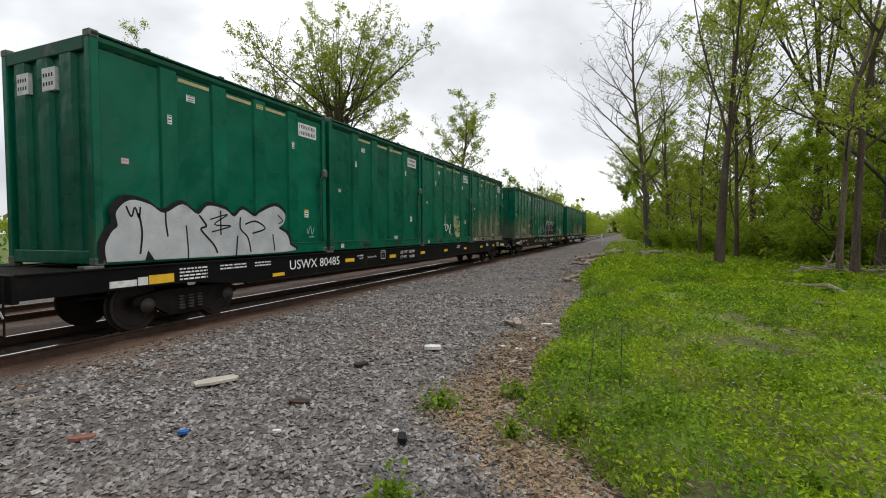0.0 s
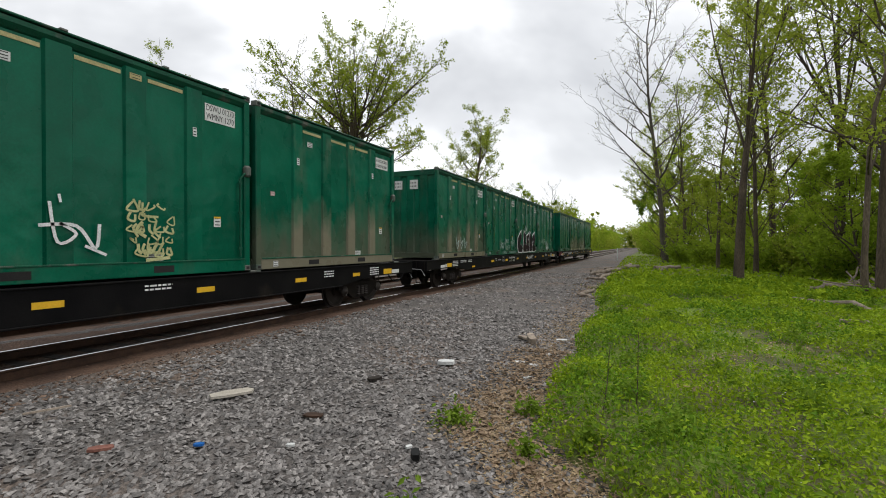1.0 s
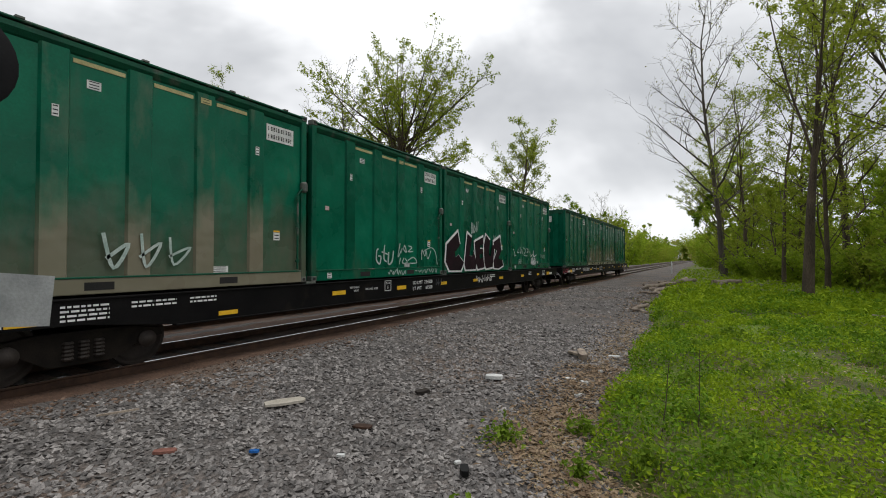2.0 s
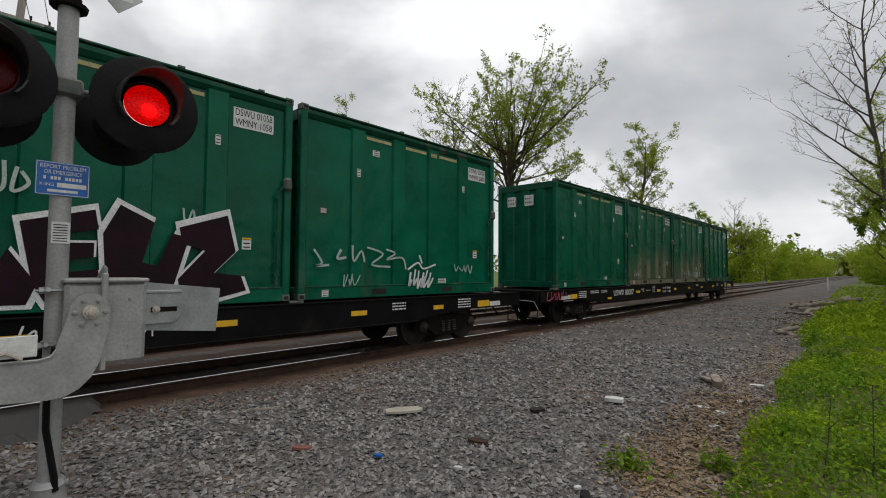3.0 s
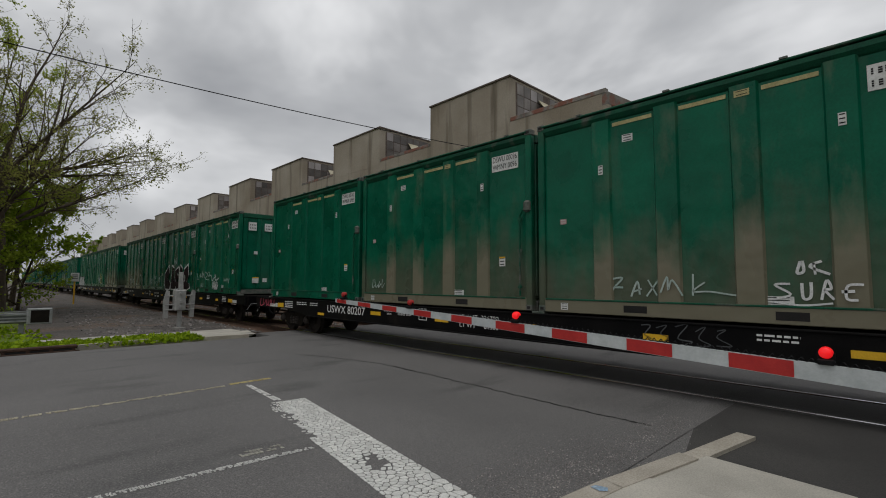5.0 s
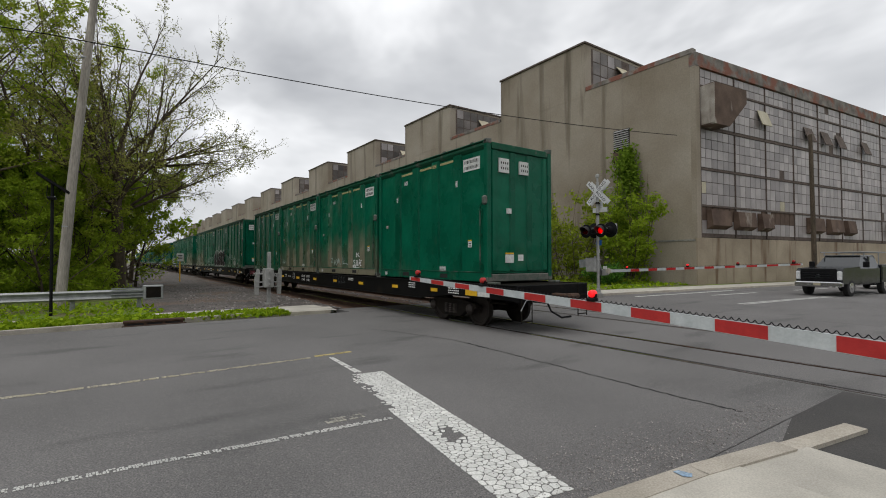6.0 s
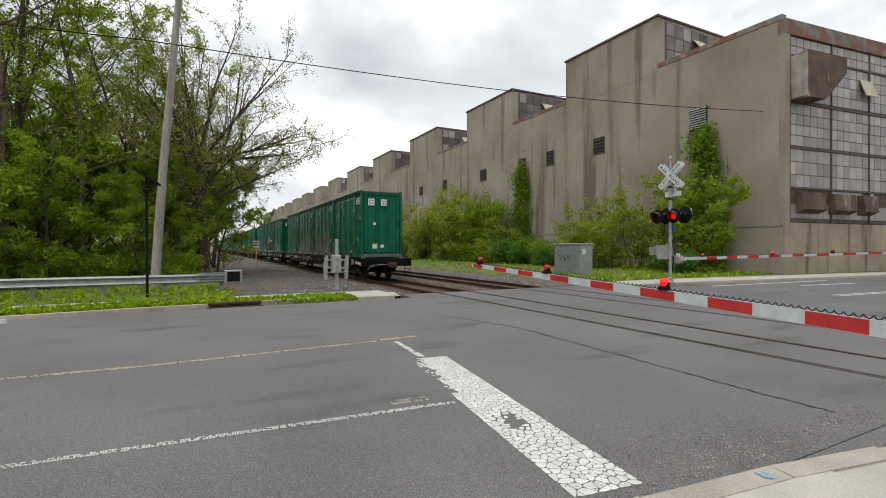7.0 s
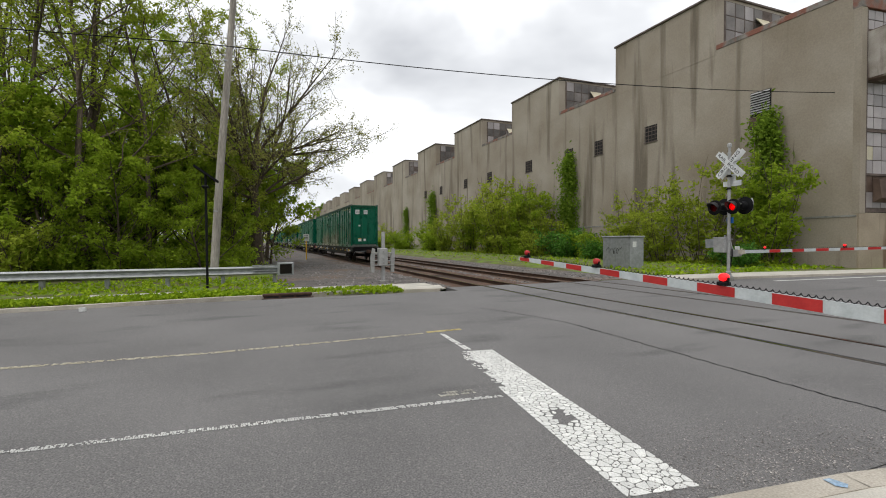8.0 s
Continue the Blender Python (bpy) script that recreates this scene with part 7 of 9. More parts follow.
def make_container(paint, label):
    """Local space: y from 0 at the leading end to CL, z from 0 at the deck."""
    c = thing("waste_container", pose(0, 0, -60), label, "container", "containers on the train")
    sh = Geo().box(-CW + 0.06, 0.08, 0.22, CW - 0.06, CL - 0.08, CH - 0.2)
    part("shell", sh, paint, c, "painted steel walls")
    for s in (1, -1):
        for k, (a, b) in enumerate(RIBS):
            x0, x1 = s * (CW - 0.062), s * (CW - 0.012)
            prof = [(x0, a - 0.03), (x1, a), (x1, b), (x0, b + 0.03)]
            part("rib", Geo().prism(prof, 2, 0.24, CH - 0.16), paint + "_rib" if paint == "green_dusty" else paint, c)
        part("bottom_rail", Geo().box(s * (CW - 0.10), 0.14, 0.0, s * CW, CL - 0.14, 0.26, 0.012), paint + "_rib" if paint == "green_dusty" else paint, c)
        part("top_rail", Geo().prism([(s * (CW - 0.14), CH - 0.24), (s * (CW - 0.05), CH - 0.17), (s * CW, CH - 0.10), (s * CW, CH - 0.03), (s * (CW - 0.14), CH)], 1, 0.1, CL - 0.1), "green_dark", c, "dark worn top rail")
        part("lid_edge", Geo().box(s * (CW - 0.15), 0.1, CH - 0.005, s * (CW + 0.02), CL - 0.1, CH + 0.035, 0.012), "green_dark", c, "lid rim")
        for a, b in ((1.74, 2.14), (3.92, 4.30)):
            # solid black block, barely proud, paints the shade inside each pocket
            part("fork_pocket", Geo().box(s * (CW - 0.06), a, 0.06, s * (CW + 0.003), b, 0.18), "hole_shade", c, "fork pocket with its inner shade painted black")
        part("skirt", Geo().box(s * (CW - 0.03), 0.16, 0.235, s * (CW + 0.012), CL - 0.16, 0.265, 0.006), "green_dark", c)
    for y0, y1 in ((0.0, 0.15), (CL - 0.15, CL)):
        for s in (1, -1):
            part("corner_post", Geo().box(s * (CW - 0.15), y0, 0.1, s * CW, y1, CH - 0.05, 0.018), paint, c)
            for z in (0.0, CH - 0.06):
                cs = part("corner_casting", Geo().box(s * (CW - 0.16), y0 - 0.006, z, s * (CW + 0.008), y1 + 0.006, z + 0.125, 0.015), "casting", c, "scuffed corner casting")
                # black block on the face paints the shade of a hole
                part("hole", Geo().box(s * (CW + 0.004), (y0 + y1) / 2 - 0.04, z + 0.035, s * (CW + 0.012), (y0 + y1) / 2 + 0.04, z + 0.09), "hole_shade", cs)
    # leading end: broad flutes; trailing end: hinged door
    for a, b in ((-0.86, -0.56), (-0.2, 0.1), (0.42, 0.72)):
        part("end_flute", Geo().prism([(a - 0.05, 0.082), (a, 0.012), (b, 0.012), (b + 0.05, 0.082)], 2, 0.25, CH - 0.2), paint, c)
    part("end_sill", Geo().box(-CW + 0.16, 0.0, 0.02, CW - 0.16, 0.12, 0.24, 0.012), paint, c)
    part("end_header", Geo().box(-CW + 0.16, 0.0, CH - 0.24, CW - 0.16, 0.12, CH - 0.02, 0.012), "green_dark", c)
    dr = part("rear_door", Geo().box(-CW + 0.17, CL - 0.10, 0.26, CW - 0.17, CL - 0.05, CH - 0.2, 0.012), paint, c, "hinged rear door")
    for a, b in ((-1.02, -0.9), (-0.42, -0.26), (0.22, 0.38), (0.86, 1.02)):
        part("stiffener", Geo().prism([(a - 0.03, CL - 0.055), (b + 0.03, CL - 0.055), (b, CL - 0.005), (a, CL - 0.005)], 2, 0.3, CH - 0.22), paint, dr)
    part("rear_sill", Geo().box(-CW + 0.16, CL - 0.14, 0.0, CW - 0.16, CL + 0.02, 0.2, 0.02), "casting", c, "scuffed rear sill")
    part("rear_header", Geo().box(-CW + 0.16, CL - 0.14, CH - 0.2, CW - 0.16, CL + 0.01, CH - 0.02, 0.012), "green_dark", c)
    for s in (1, -1):
        part("hinge", Geo().lathe((s * (CW + 0.0), CL - 0.09, 2.02), (0, 0, 1), [(0, 0.05), (0.04, 0.085), (0.20, 0.085), (0.24, 0.05)], 10), "casting", c, "rounded hinge boss", smooth=True)
        part("lock_rod", Geo().tube([(s * (CW + 0.015), CL - 0.28, 0.3), (s * (CW + 0.015), CL - 0.28, 1.95), (s * (CW + 0.03), CL - 0.2, 2.06), (s * (CW + 0.02), CL - 0.1, 2.12)], 0.022, 6), "green_dark", c, "door locking rod")
        gb = Geo()
        for z in (0.45, 1.2, 1.85):
            gb.box(s * CW, CL - 0.33, z, s * (CW + 0.03), CL - 0.23, z + 0.06, 0.005)
        part("rod_bracket", gb, "green_dark", c)
    part("lid", Geo().box(-CW + 0.1, 0.1, CH - 0.06, CW - 0.1, CL - 0.1, CH + 0.01), "green_dark", c)
    for y in (0.9, 2.5, 4.1, 5.4):
        part("lid_cleat", Geo().box(CW - 0.1, y, CH + 0.03, CW + 0.03, y + 0.10, CH + 0.06), "casting", c)
    # labels on the near side
    for y0, y1 in ((1.58, 2.28), (2.72, 3.40), (3.86, 4.52)):
        part("seal_strip", Geo().box(CW - 0.062, y0, CH - 0.31, CW - 0.05, y1, CH - 0.245), "tan_tape", c, "tan seal strip")
    for y, z, w, h, mat, dx in ((1.85, 3.13, 0.19, 0.13, "label_white", -0.058), (1.36, 2.62, 0.085, 0.17, "label_white", -0.010), (0.55, 1.75, 0.13, 0.10, "label_red", -0.058),
                                (3.62, 3.40, 0.2, 0.10, "tan_tape", -0.010), (4.74, 2.72, 0.085, 0.17, "label_white", -0.010), (5.28, 1.02, 0.16, 0.20, "label_white", -0.058),
                                (3.95, 0.33, 0.36, 0.12, "label_white", -0.058), (0.58, 0.12, 0.15, 0.13, "label_white", 0.002)):
        lb = part("label", Geo().box(CW + dx, y - w / 2, z - h / 2, CW + dx + 0.006, y + w / 2, z + h / 2), mat, c, "small printed label")
        gt = Geo()
        n = 3 if h > 0.11 else 2
        for k in range(n):
            zz = z - h / 2 + h * (k + 0.6) / n
            gt.box(CW + dx + 0.006, y - w * 0.36, zz - h * 0.05, CW + dx + 0.008, y + w * 0.36, zz + h * 0.05)
        part("small_print", gt, "ink" if mat != "label_red" else "label_white", lb)
    part("caution_strip", Geo().box(CW - 0.058, 5.2, 1.09, CW - 0.05, 5.36, 1.125), "yellow_tape", c)
    for x, z, w, h in ((-0.62, 3.1, 0.34, 0.36), (0.12, 3.1, 0.36, 0.38)):
        for ye, sg in ((0.0, -1), (CL, 1)):
            yy = ye + sg * 0.004 if sg > 0 else 0.004
            lb = part("end_plate", Geo().box(x - w / 2 + (0.5 if sg > 0 else 0), ye + (0.01 if sg < 0 else -0.046), z - h / 2, x + w / 2 + (0.5 if sg > 0 else 0), ye + (0.075 if sg < 0 else -0.002), z + h / 2), "label_white", c, "white end number plate")
            gt = Geo()
            o = 0.5 if sg > 0 else 0
            for k in (0.3, 0.68):
                for q in range(4):
                    gt.box(x - w * 0.4 + o + q * w * 0.21, ye + (0.006 if sg < 0 else -0.002), z - h / 2 + h * k - 0.03, x - w * 0.4 + o + q * w * 0.21 + w * 0.09, ye + (0.01 if sg < 0 else 0.002), z - h / 2 + h * k + 0.03)
            part("small_print", gt, "ink", lb)
    part("end_label", Geo().box(0.28, CL - 0.05, 0.50, 0.56, CL - 0.003, 0.72), "label_white", c)
    part("end_caution", Geo().box(0.28, CL - 0.05, 0.73, 0.56, CL - 0.002, 0.77), "yellow_tape", c)
    part("end_label", Geo().box(-0.12, CL - 0.05, 0.55, 0.08, CL - 0.045, 0.72), "label_white", c)
    part("end_label", Geo().box(0.36, CL - 0.05, 1.82, 0.52, CL - 0.002, 1.96), "label_white", c)
    return c


def number_plate(c, lines):
    pl = part("number_plate", Geo().box(CW - 0.060, 5.0, 3.02, CW - 0.050, 5.72, 3.36), "label_white", c, "white container number plate")
    if lines:
        for k, text in enumerate(lines):
            words(text, 0.17, T((CW - 0.048, 5.36, 3.275 - 0.165 * k)) @ FACE_EAST, "ink", pl, width=0.66, thick=0.001)
    else:
        gt = Geo()
        for z in (3.27, 3.11):
            for q in range(10):
                a = 5.04 + q * 0.066 if q != 4 else 5.29
                for dz in (-0.03, 0.0, 0.03):
                    gt.box(CW - 0.05, a, z + dz - 0.011, CW - 0.047, a + (0.042 if (q * 7 + round(dz * 100)) % 3 else 0.022), z + dz + 0.011)
        part("small_print", gt, "ink", pl)


clean = make_container("green", "green steel waste container with white labels")
dusty = make_container("green_dusty", "green steel waste container, lower half caked in tan dust")


def make_flatcar():
    """Local space: y from -1.15 to 26.0, the first container stands at y = 0; z from the rails."""
    f = thing("flatcar", pose(0, 0, -60), "black steel flatcar with yellow reflectors and white stencils", "railcar", "flatcars of the train")
    L0, L1 = -1.1, 25.95
    for s in (1, -1):
        prof = [(L0, 1.19), (L1, 1.19), (L1, 0.82), (23.2, 0.82), (21.8, 0.66), (3.05, 0.66), (1.65, 0.82), (L0, 0.82)]
        part("side_sill", Geo().prism(prof, 0, s * 1.22, s * 1.30), "black_steel", f, "black side sill")
        part("sill_flange", Geo().box(s * 1.18, L0, 1.17, s * 1.33, L1, 1.20, 0.006), "black_steel", f)
        part("lower_flange", Geo().box(s * 1.2, 3.05, 0.635, s * 1.33, 21.8, 0.665, 0.006), "black_steel", f)
    part("deck", Geo().box(-1.2, L0, 1.12, 1.2, L1, 1.18), "grimy_steel", f, "dirty deck plates")
    part("centre_sill", Geo().box(-0.3, L0, 0.72, 0.3, L1, 1.12), "grimy_steel", f)
    for y in (L0, L1):
        part("end_sill", Geo().box(-1.3, y - 0.05, 0.78, 1.3, y + 0.05, 1.19, 0.012), "black_steel", f)
    for k in range(5):
        for s in (0, 1):
            y = k * PITCH + (-0.02 if s == 0 else -0.17 + PITCH * 0)
            if 0 <= y + 0.2 < 25.2:
                for x in (-1.13, 1.13):
                    part("pedestal", Geo().box(x - 0.1, y, 1.18, x + 0.1, y + 0.15, DECK, 0.01), "casting", f)
    for yc in (1.8, 23.05):
        tr = part("truck", Geo().box(-0.95, yc - 0.22, 0.38, 0.95, yc + 0.22, 0.62, 0.05), "grimy_steel", f, "dark four-wheel truck")
        for s in (1, -1):
            x = s * 1.02
            prof = [(yc - 1.15, 0.50), (yc - 1.1, 0.62), (yc - 0.55, 0.70), (yc + 0.55, 0.70), (yc + 1.1, 0.62), (yc + 1.15, 0.50), (yc + 0.75, 0.42), (yc + 0.42, 0.22), (yc - 0.42, 0.22), (yc - 0.75, 0.42)]
            part("side_frame", Geo().prism(prof, 0, x - 0.07, x + 0.07), "grimy_steel", tr)
            for dy in (-0.2, 0, 0.2):
                prof = [(k * 0.0275, 0.085 if k % 2 else 0.066) for k in range(11)]
                part("spring", Geo().lathe((x + s * 0.06, yc + dy, 0.29), (0, 0, 1), prof, 8), "wheel", tr)
            for dy in (-0.89, 0.89):
                part("bearing_cap", Geo().lathe((x + s * 0.05, yc + dy, 0.46), (s, 0, 0), [(0, 0.14), (0.06, 0.14), (0.1, 0.09), (0.13, 0.04)], 14), "wheel", tr, smooth=True)
        for dy in (-0.89, 0.89):
            for s in (1, -1):
                x = s * RAIL
                wh = part("wheel", Geo().lathe((x - s * 0.09, yc + dy, 0.455), (s, 0, 0), [(0, 0.485), (0.03, 0.485), (0.04, 0.455), (0.135, 0.455), (0.14, 0.40), (0.10, 0.36), (0.09, 0.14), (0.16, 0.12)], 28), "wheel", f, "dark steel wheel", smooth=True)
            part("axle", Geo().cyl((-0.7, yc + dy, 0.455), (0.7, yc + dy, 0.455), 0.08, 10), "grimy_steel", f)
    for yc, sg in ((L0, -1), (L1, 1)):
        gc = Geo().box(-0.11, yc, 0.74, 0.11, yc + sg * 0.55, 0.98, 0.03)
        gc.box(-0.2, yc + sg * 0.5, 0.70, 0.2, yc + sg * 0.72, 1.0, 0.05)
        part("coupler", gc, "rust", f, "rusty coupler")
        part("air_hose", Geo().tube([(0.25, yc, 0.8), (0.3, yc + sg * 0.2, 0.55), (0.26, yc + sg * 0.5, 0.42), (0.1, yc + sg * 0.66, 0.46)], 0.025, 6), "signal_black", f)
        gl = Geo()
        for x in (-1.2, -0.85):
            gl.cyl((x, yc + sg * 0.09, 0.35), (x, yc + sg * 0.09, 1.15), 0.015, 6)
        for z in (0.4, 0.65, 0.9):
            gl.cyl((-1.2, yc + sg * 0.09, z), (-0.85, yc + sg * 0.09, z), 0.015, 6)
        part("end_ladder", gl, "grimy_steel", f)
        gl = Geo()
        for q in (0.85, 1.2):
            gl.cyl((q, yc + sg * 0.09, 0.3), (q, yc + sg * 0.09, 1.15), 0.015, 6)
        gl.cyl((0.85, yc + sg * 0.09, 0.34), (1.2, yc + sg * 0.09, 0.34), 0.015, 6)
        part("end_ladder", gl, "grimy_steel", f)
        part("cut_lever", Geo().tube([(1.25, yc + sg * 0.12, 0.6), (1.1, yc + sg * 0.15, 0.85), (0.2, yc + sg * 0.3, 0.9)], 0.014, 6), "galv", f)
    gb = Geo().lathe((-0.2, 11.5, 0.62), (0, 1, 0), [(0, 0.15), (0.05, 0.2), (0.9, 0.2), (0.95, 0.15)], 12)
    part("air_tank", gb, "grimy_steel", f, smooth=True)
    part("brake_pipe", Geo().tube([(0.7, 0, 0.66), (0.72, 8, 0.6), (0.7, 17, 0.6), (0.7, 25, 0.66)], 0.03, 6), "grimy_steel", f)
    for y0, y1, mat, z0, z1 in ((0.15, 0.60, "label_white", 0.86, 0.97), (0.62, 0.80, "label_white", 0.86, 1.0), (0.82, 1.30, "yellow_tape", 0.86, 1.02), (3.85, 4.25, "yellow_tape", 0.72, 0.80), (6.85, 7.32, "yellow_tape", 0.88, 0.98),
                                (9.54, 10.0, "yellow_tape", 0.86, 0.97), (12.1, 12.5, "yellow_tape", 0.88, 0.98), (14.6, 15.0, "yellow_tape", 0.88, 0.98), (17.2, 17.6, "yellow_tape", 0.88, 0.98),
                                (19.9, 20.3, "yellow_tape", 0.88, 0.98), (22.3, 22.65, "yellow_tape", 0.88, 0.98), (24.0, 24.5, "yellow_tape", 0.86, 1.02), (24.52, 25.0, "label_white", 0.86, 0.98)):
        part("reflector", Geo().box(1.30, y0, z0, 1.306, y1, z1), mat, f, "reflective strip")
    gt = Geo()
    rt = random.Random(4)
    for y0, rows, w in ((1.42, 4, 0.62), (2.35, 2, 0.34), (2.72, 2, 0.34), (3.3, 2, 0.5), (16.2, 2, 0.5), (21.0, 3, 0.4), (23.2, 4, 0.5)):
        for r in range(rows):
            x = y0
            while x < y0 + w:
                d = rt.uniform(0.04, 0.12)
                gt.box(1.30, x, 1.07 - r * 0.065, 1.304, min(x + d, y0 + w), 1.10 - r * 0.065)
                x += d + 0.025
    tagged(part("stencil", gt, "white_paint", f, "small white stencil lines"), "small white stencil lines", kind="stuff")
    gt = Geo()
    for a, b, c_, d in ((8.94, 0.86, 9.24, 0.878), (8.94, 1.132, 9.24, 1.15), (8.94, 0.86, 8.958, 1.15), (9.222, 0.86, 9.24, 1.15)):
        gt.box(1.30, a, b, 1.304, c_, d)
    pb = part("plate_box", gt, "white_paint", f)
    words("PLATE", 0.075, T((1.304, 9.09, 1.075)) @ FACE_EAST, "white_paint", pb, thick=0.001, width=0.2)
    words("F", 0.13, T((1.304, 9.09, 0.95)) @ FACE_EAST, "white_paint", pb, thick=0.001)
    words("RETAINING", 0.075, T((1.304, 7.66, 1.03)) @ FACE_EAST, "white_paint", f, thick=0.001, width=0.36)
    words("VALVE", 0.075, T((1.304, 7.72, 0.945)) @ FACE_EAST, "white_paint", f, thick=0.001, width=0.2)
    words("RELEASE  ROD", 0.075, T((1.304, 8.36, 0.96)) @ FACE_EAST, "white_paint", f, thick=0.001, width=0.52)
    return f


flat = make_flatcar()
TRAIN = []            # every piece with its place along the train
NUMBERS = {(1, 2): ("DSWU 01058", "WMNY 1058"), (0, 2): ("DSWU 01270", "WMNY 1270"), (1, 1): ("DSWU 00565", "WMNY 0565"), (1, 3): ("DSWU 02000", "WMNY 2000"), (2, 0): ("DSWU 00165", "WMNY 0165"), (2, 1): ("DSWU 00096", "WMNY 0096")}
DUSTY = {(0, 3), (1, 0), (2, 1), (2, 2), (-1, 1), (-3, 2)}
BOXES = {}
for car_i in range(-6, 3):
    off = (car_i - 2) * CAR
    fl = copy_thing(flat, pose(TRACK1, off, 0))
    TRAIN.append((fl, off, 0.0))
    num = {0: "USWX 80485", 2: "USWX 80207"}.get(car_i)
    if num:
        words(num, 0.33, T((1.302, 5.5, 0.94)) @ FACE_EAST, "white_paint", fl, width=2.1, thick=0.002, label="white car lettering")
    if car_i >= 0:
        words("LD LMT  224500" if car_i == 1 else "LD LMT  224700", 0.15, T((1.302, 10.95, 1.02)) @ FACE_EAST, "white_paint", fl, width=1.15, thick=0.002)
        words("LT WT     61500", 0.15, T((1.302, 10.95, 0.84)) @ FACE_EAST, "white_paint", fl, width=1.15, thick=0.002)
    for k in range(4):
        key = (car_i, k)
        c = copy_thing(dusty if key in DUSTY else clean, pose(TRACK1, off + k * PITCH, DECK))
        number_plate(c, NUMBERS.get(key))
        BOXES[key] = c
        TRAIN.append((c, off + k * PITCH, DECK))
    if car_i == 2:
        FLAT_C = fl
    if car_i == 1:
        FLAT_B = fl
for src in (clean, dusty, flat):
    for o in list(src.children_recursive):
        bpy.data.objects.remove(o)
    bpy.data.objects.remove(src)

# sprayed letters: fat shapes and strokes, standing a little proud of the paint
SX = CW + 0.014


def blob(c, pts, material, x, label=""):
    gg = Geo().prism(curve(pts + pts[:1], 4)[:-1], 0, x, x + 0.004)
    return part("spray_fill", gg, material, c, label)


wob = random.Random(41)


def sprayed(c, lines, w, material, x=SX, label="sprayed scribble"):
    for pts in lines:
        gg = Geo()
        mid = sum(p[0] for p in pts) / len(pts)
        raised = x if x >= SX or not any(a - 0.03 < mid < b + 0.03 for a, b in RIBS) else SX
        ribbon(gg, curve([(y + wob.gauss(0, 0.025), z + wob.gauss(0, 0.025)) for y, z in pts], 5), w * wob.uniform(0.7, 1.15), raised)
        part("spray_stroke", gg, material, c, label)


c = BOXES[0, 0]
humps = [(0.02, 0.02), (0.0, 0.28), (0.12, 0.52), (0.22, 0.62), (0.2, 0.85), (0.45, 1.06), (0.82, 1.0), (1.1, 0.86), (1.5, 1.04), (1.85, 0.86), (2.1, 1.04), (2.55, 0.98), (2.8, 0.84), (3.05, 1.0), (3.4, 0.86), (3.6, 0.96),
         (4.1, 1.12), (4.45, 0.95), (4.4, 0.72), (4.22, 0.6), (4.5, 0.46), (4.62, 0.2), (4.5, 0.02)]
humps = [(y * 0.95 - 0.06, z) for y, z in humps]
blob(c, [(y * 1.02 + 0.14 - 0.05 * (1 if y < 0.6 else -1 if y > 4.2 else 0), z * 1.05 + 0.06) for y, z in humps], "ink", SX, "black spray outline")
blob(c, [(y + 0.2, z + 0.03) for y, z in humps], "silver_spray", SX + 0.005, "silver bubble letters")
sprayed(c, [[(0.72, 0.86), (0.73, 0.5), (0.75, 0.18)], [(1.24, 0.9), (1.25, 0.72), (1.27, 0.5)], [(1.62, 0.66), (1.66, 0.3), (1.68, 0.04)], [(1.92, 0.88), (2.05, 0.7), (1.95, 0.55), (2.25, 0.3), (2.35, 0.12)],
            [(2.2, 0.86), (2.6, 0.9), (2.3, 0.72), (2.68, 0.62), (2.2, 0.56)], [(2.45, 1.0), (2.45, 0.5)], [(2.95, 0.86), (3.0, 0.6), (3.2, 0.4), (3.3, 0.1)], [(3.1, 0.7), (3.4, 0.78), (3.66, 0.66), (3.3, 0.52)], [(2.84, 0.42), (2.85, 0.05)],
            [(3.98, 0.46), (3.98, 0.1)], [(4.12, 0.98), (4.3, 0.8), (4.12, 0.74)], [(0.5, 1.0), (0.56, 0.82), (0.62, 0.98), (0.68, 0.82), (0.74, 1.0)]], 0.035, "ink", SX + 0.010, "black spray strokes")
part("spray_fill", Geo().prism([(0.8, 0.04), (0.86, 0.22), (0.98, 0.04)], 0, SX + 0.010, SX + 0.014), "ink", c)
sprayed(c, [[(5.2, 0.62), (5.25, 0.5), (5.35, 0.66), (5.4, 0.45), (5.5, 0.62)], [(5.25, 0.4), (5.5, 0.44)]], 0.02, "chalk_spray")
c = BOXES[0, 2]
sprayed(c, [[(2.3, 1.2), (2.45, 0.6), (2.75, 0.75), (2.5, 0.9)], [(2.2, 0.8), (2.7, 0.85), (3.0, 0.5), (3.05, 0.85)], [(2.8, 0.55), (3.1, 0.35)], [(2.45, 1.35), (2.5, 1.15)]], 0.045, "white_spray")
sprayed(c, [[(3.6 + 0.12 * k, 0.95), (3.55 + 0.12 * k, 0.8), (3.65 + 0.12 * k, 0.7)] for k in range(4)] + [[(3.65 + 0.1 * k, 0.6), (3.6 + 0.1 * k, 0.45), (3.7 + 0.1 * k, 0.4)] for k in range(5)] + [[(3.8, 1.15), (3.7, 1.05), (3.95, 1.02)], [(3.75, 0.3), (4.2, 0.34)]], 0.05, "lime_spray")
sprayed(c, [[(3.5 + 0.17 * k + 0.04 * (r % 2), 1.3 - 0.2 * r), (3.46 + 0.17 * k, 1.2 - 0.2 * r), (3.58 + 0.17 * k, 1.17 - 0.2 * r), (3.56 + 0.17 * k, 1.28 - 0.2 * r)] for r in range(5) for k in range(5) if (r + k) % 5 < 4], 0.035, "lime_spray", SX + 0.003, "yellow sprayed rows of scrawl")
c = BOXES[1, 0]
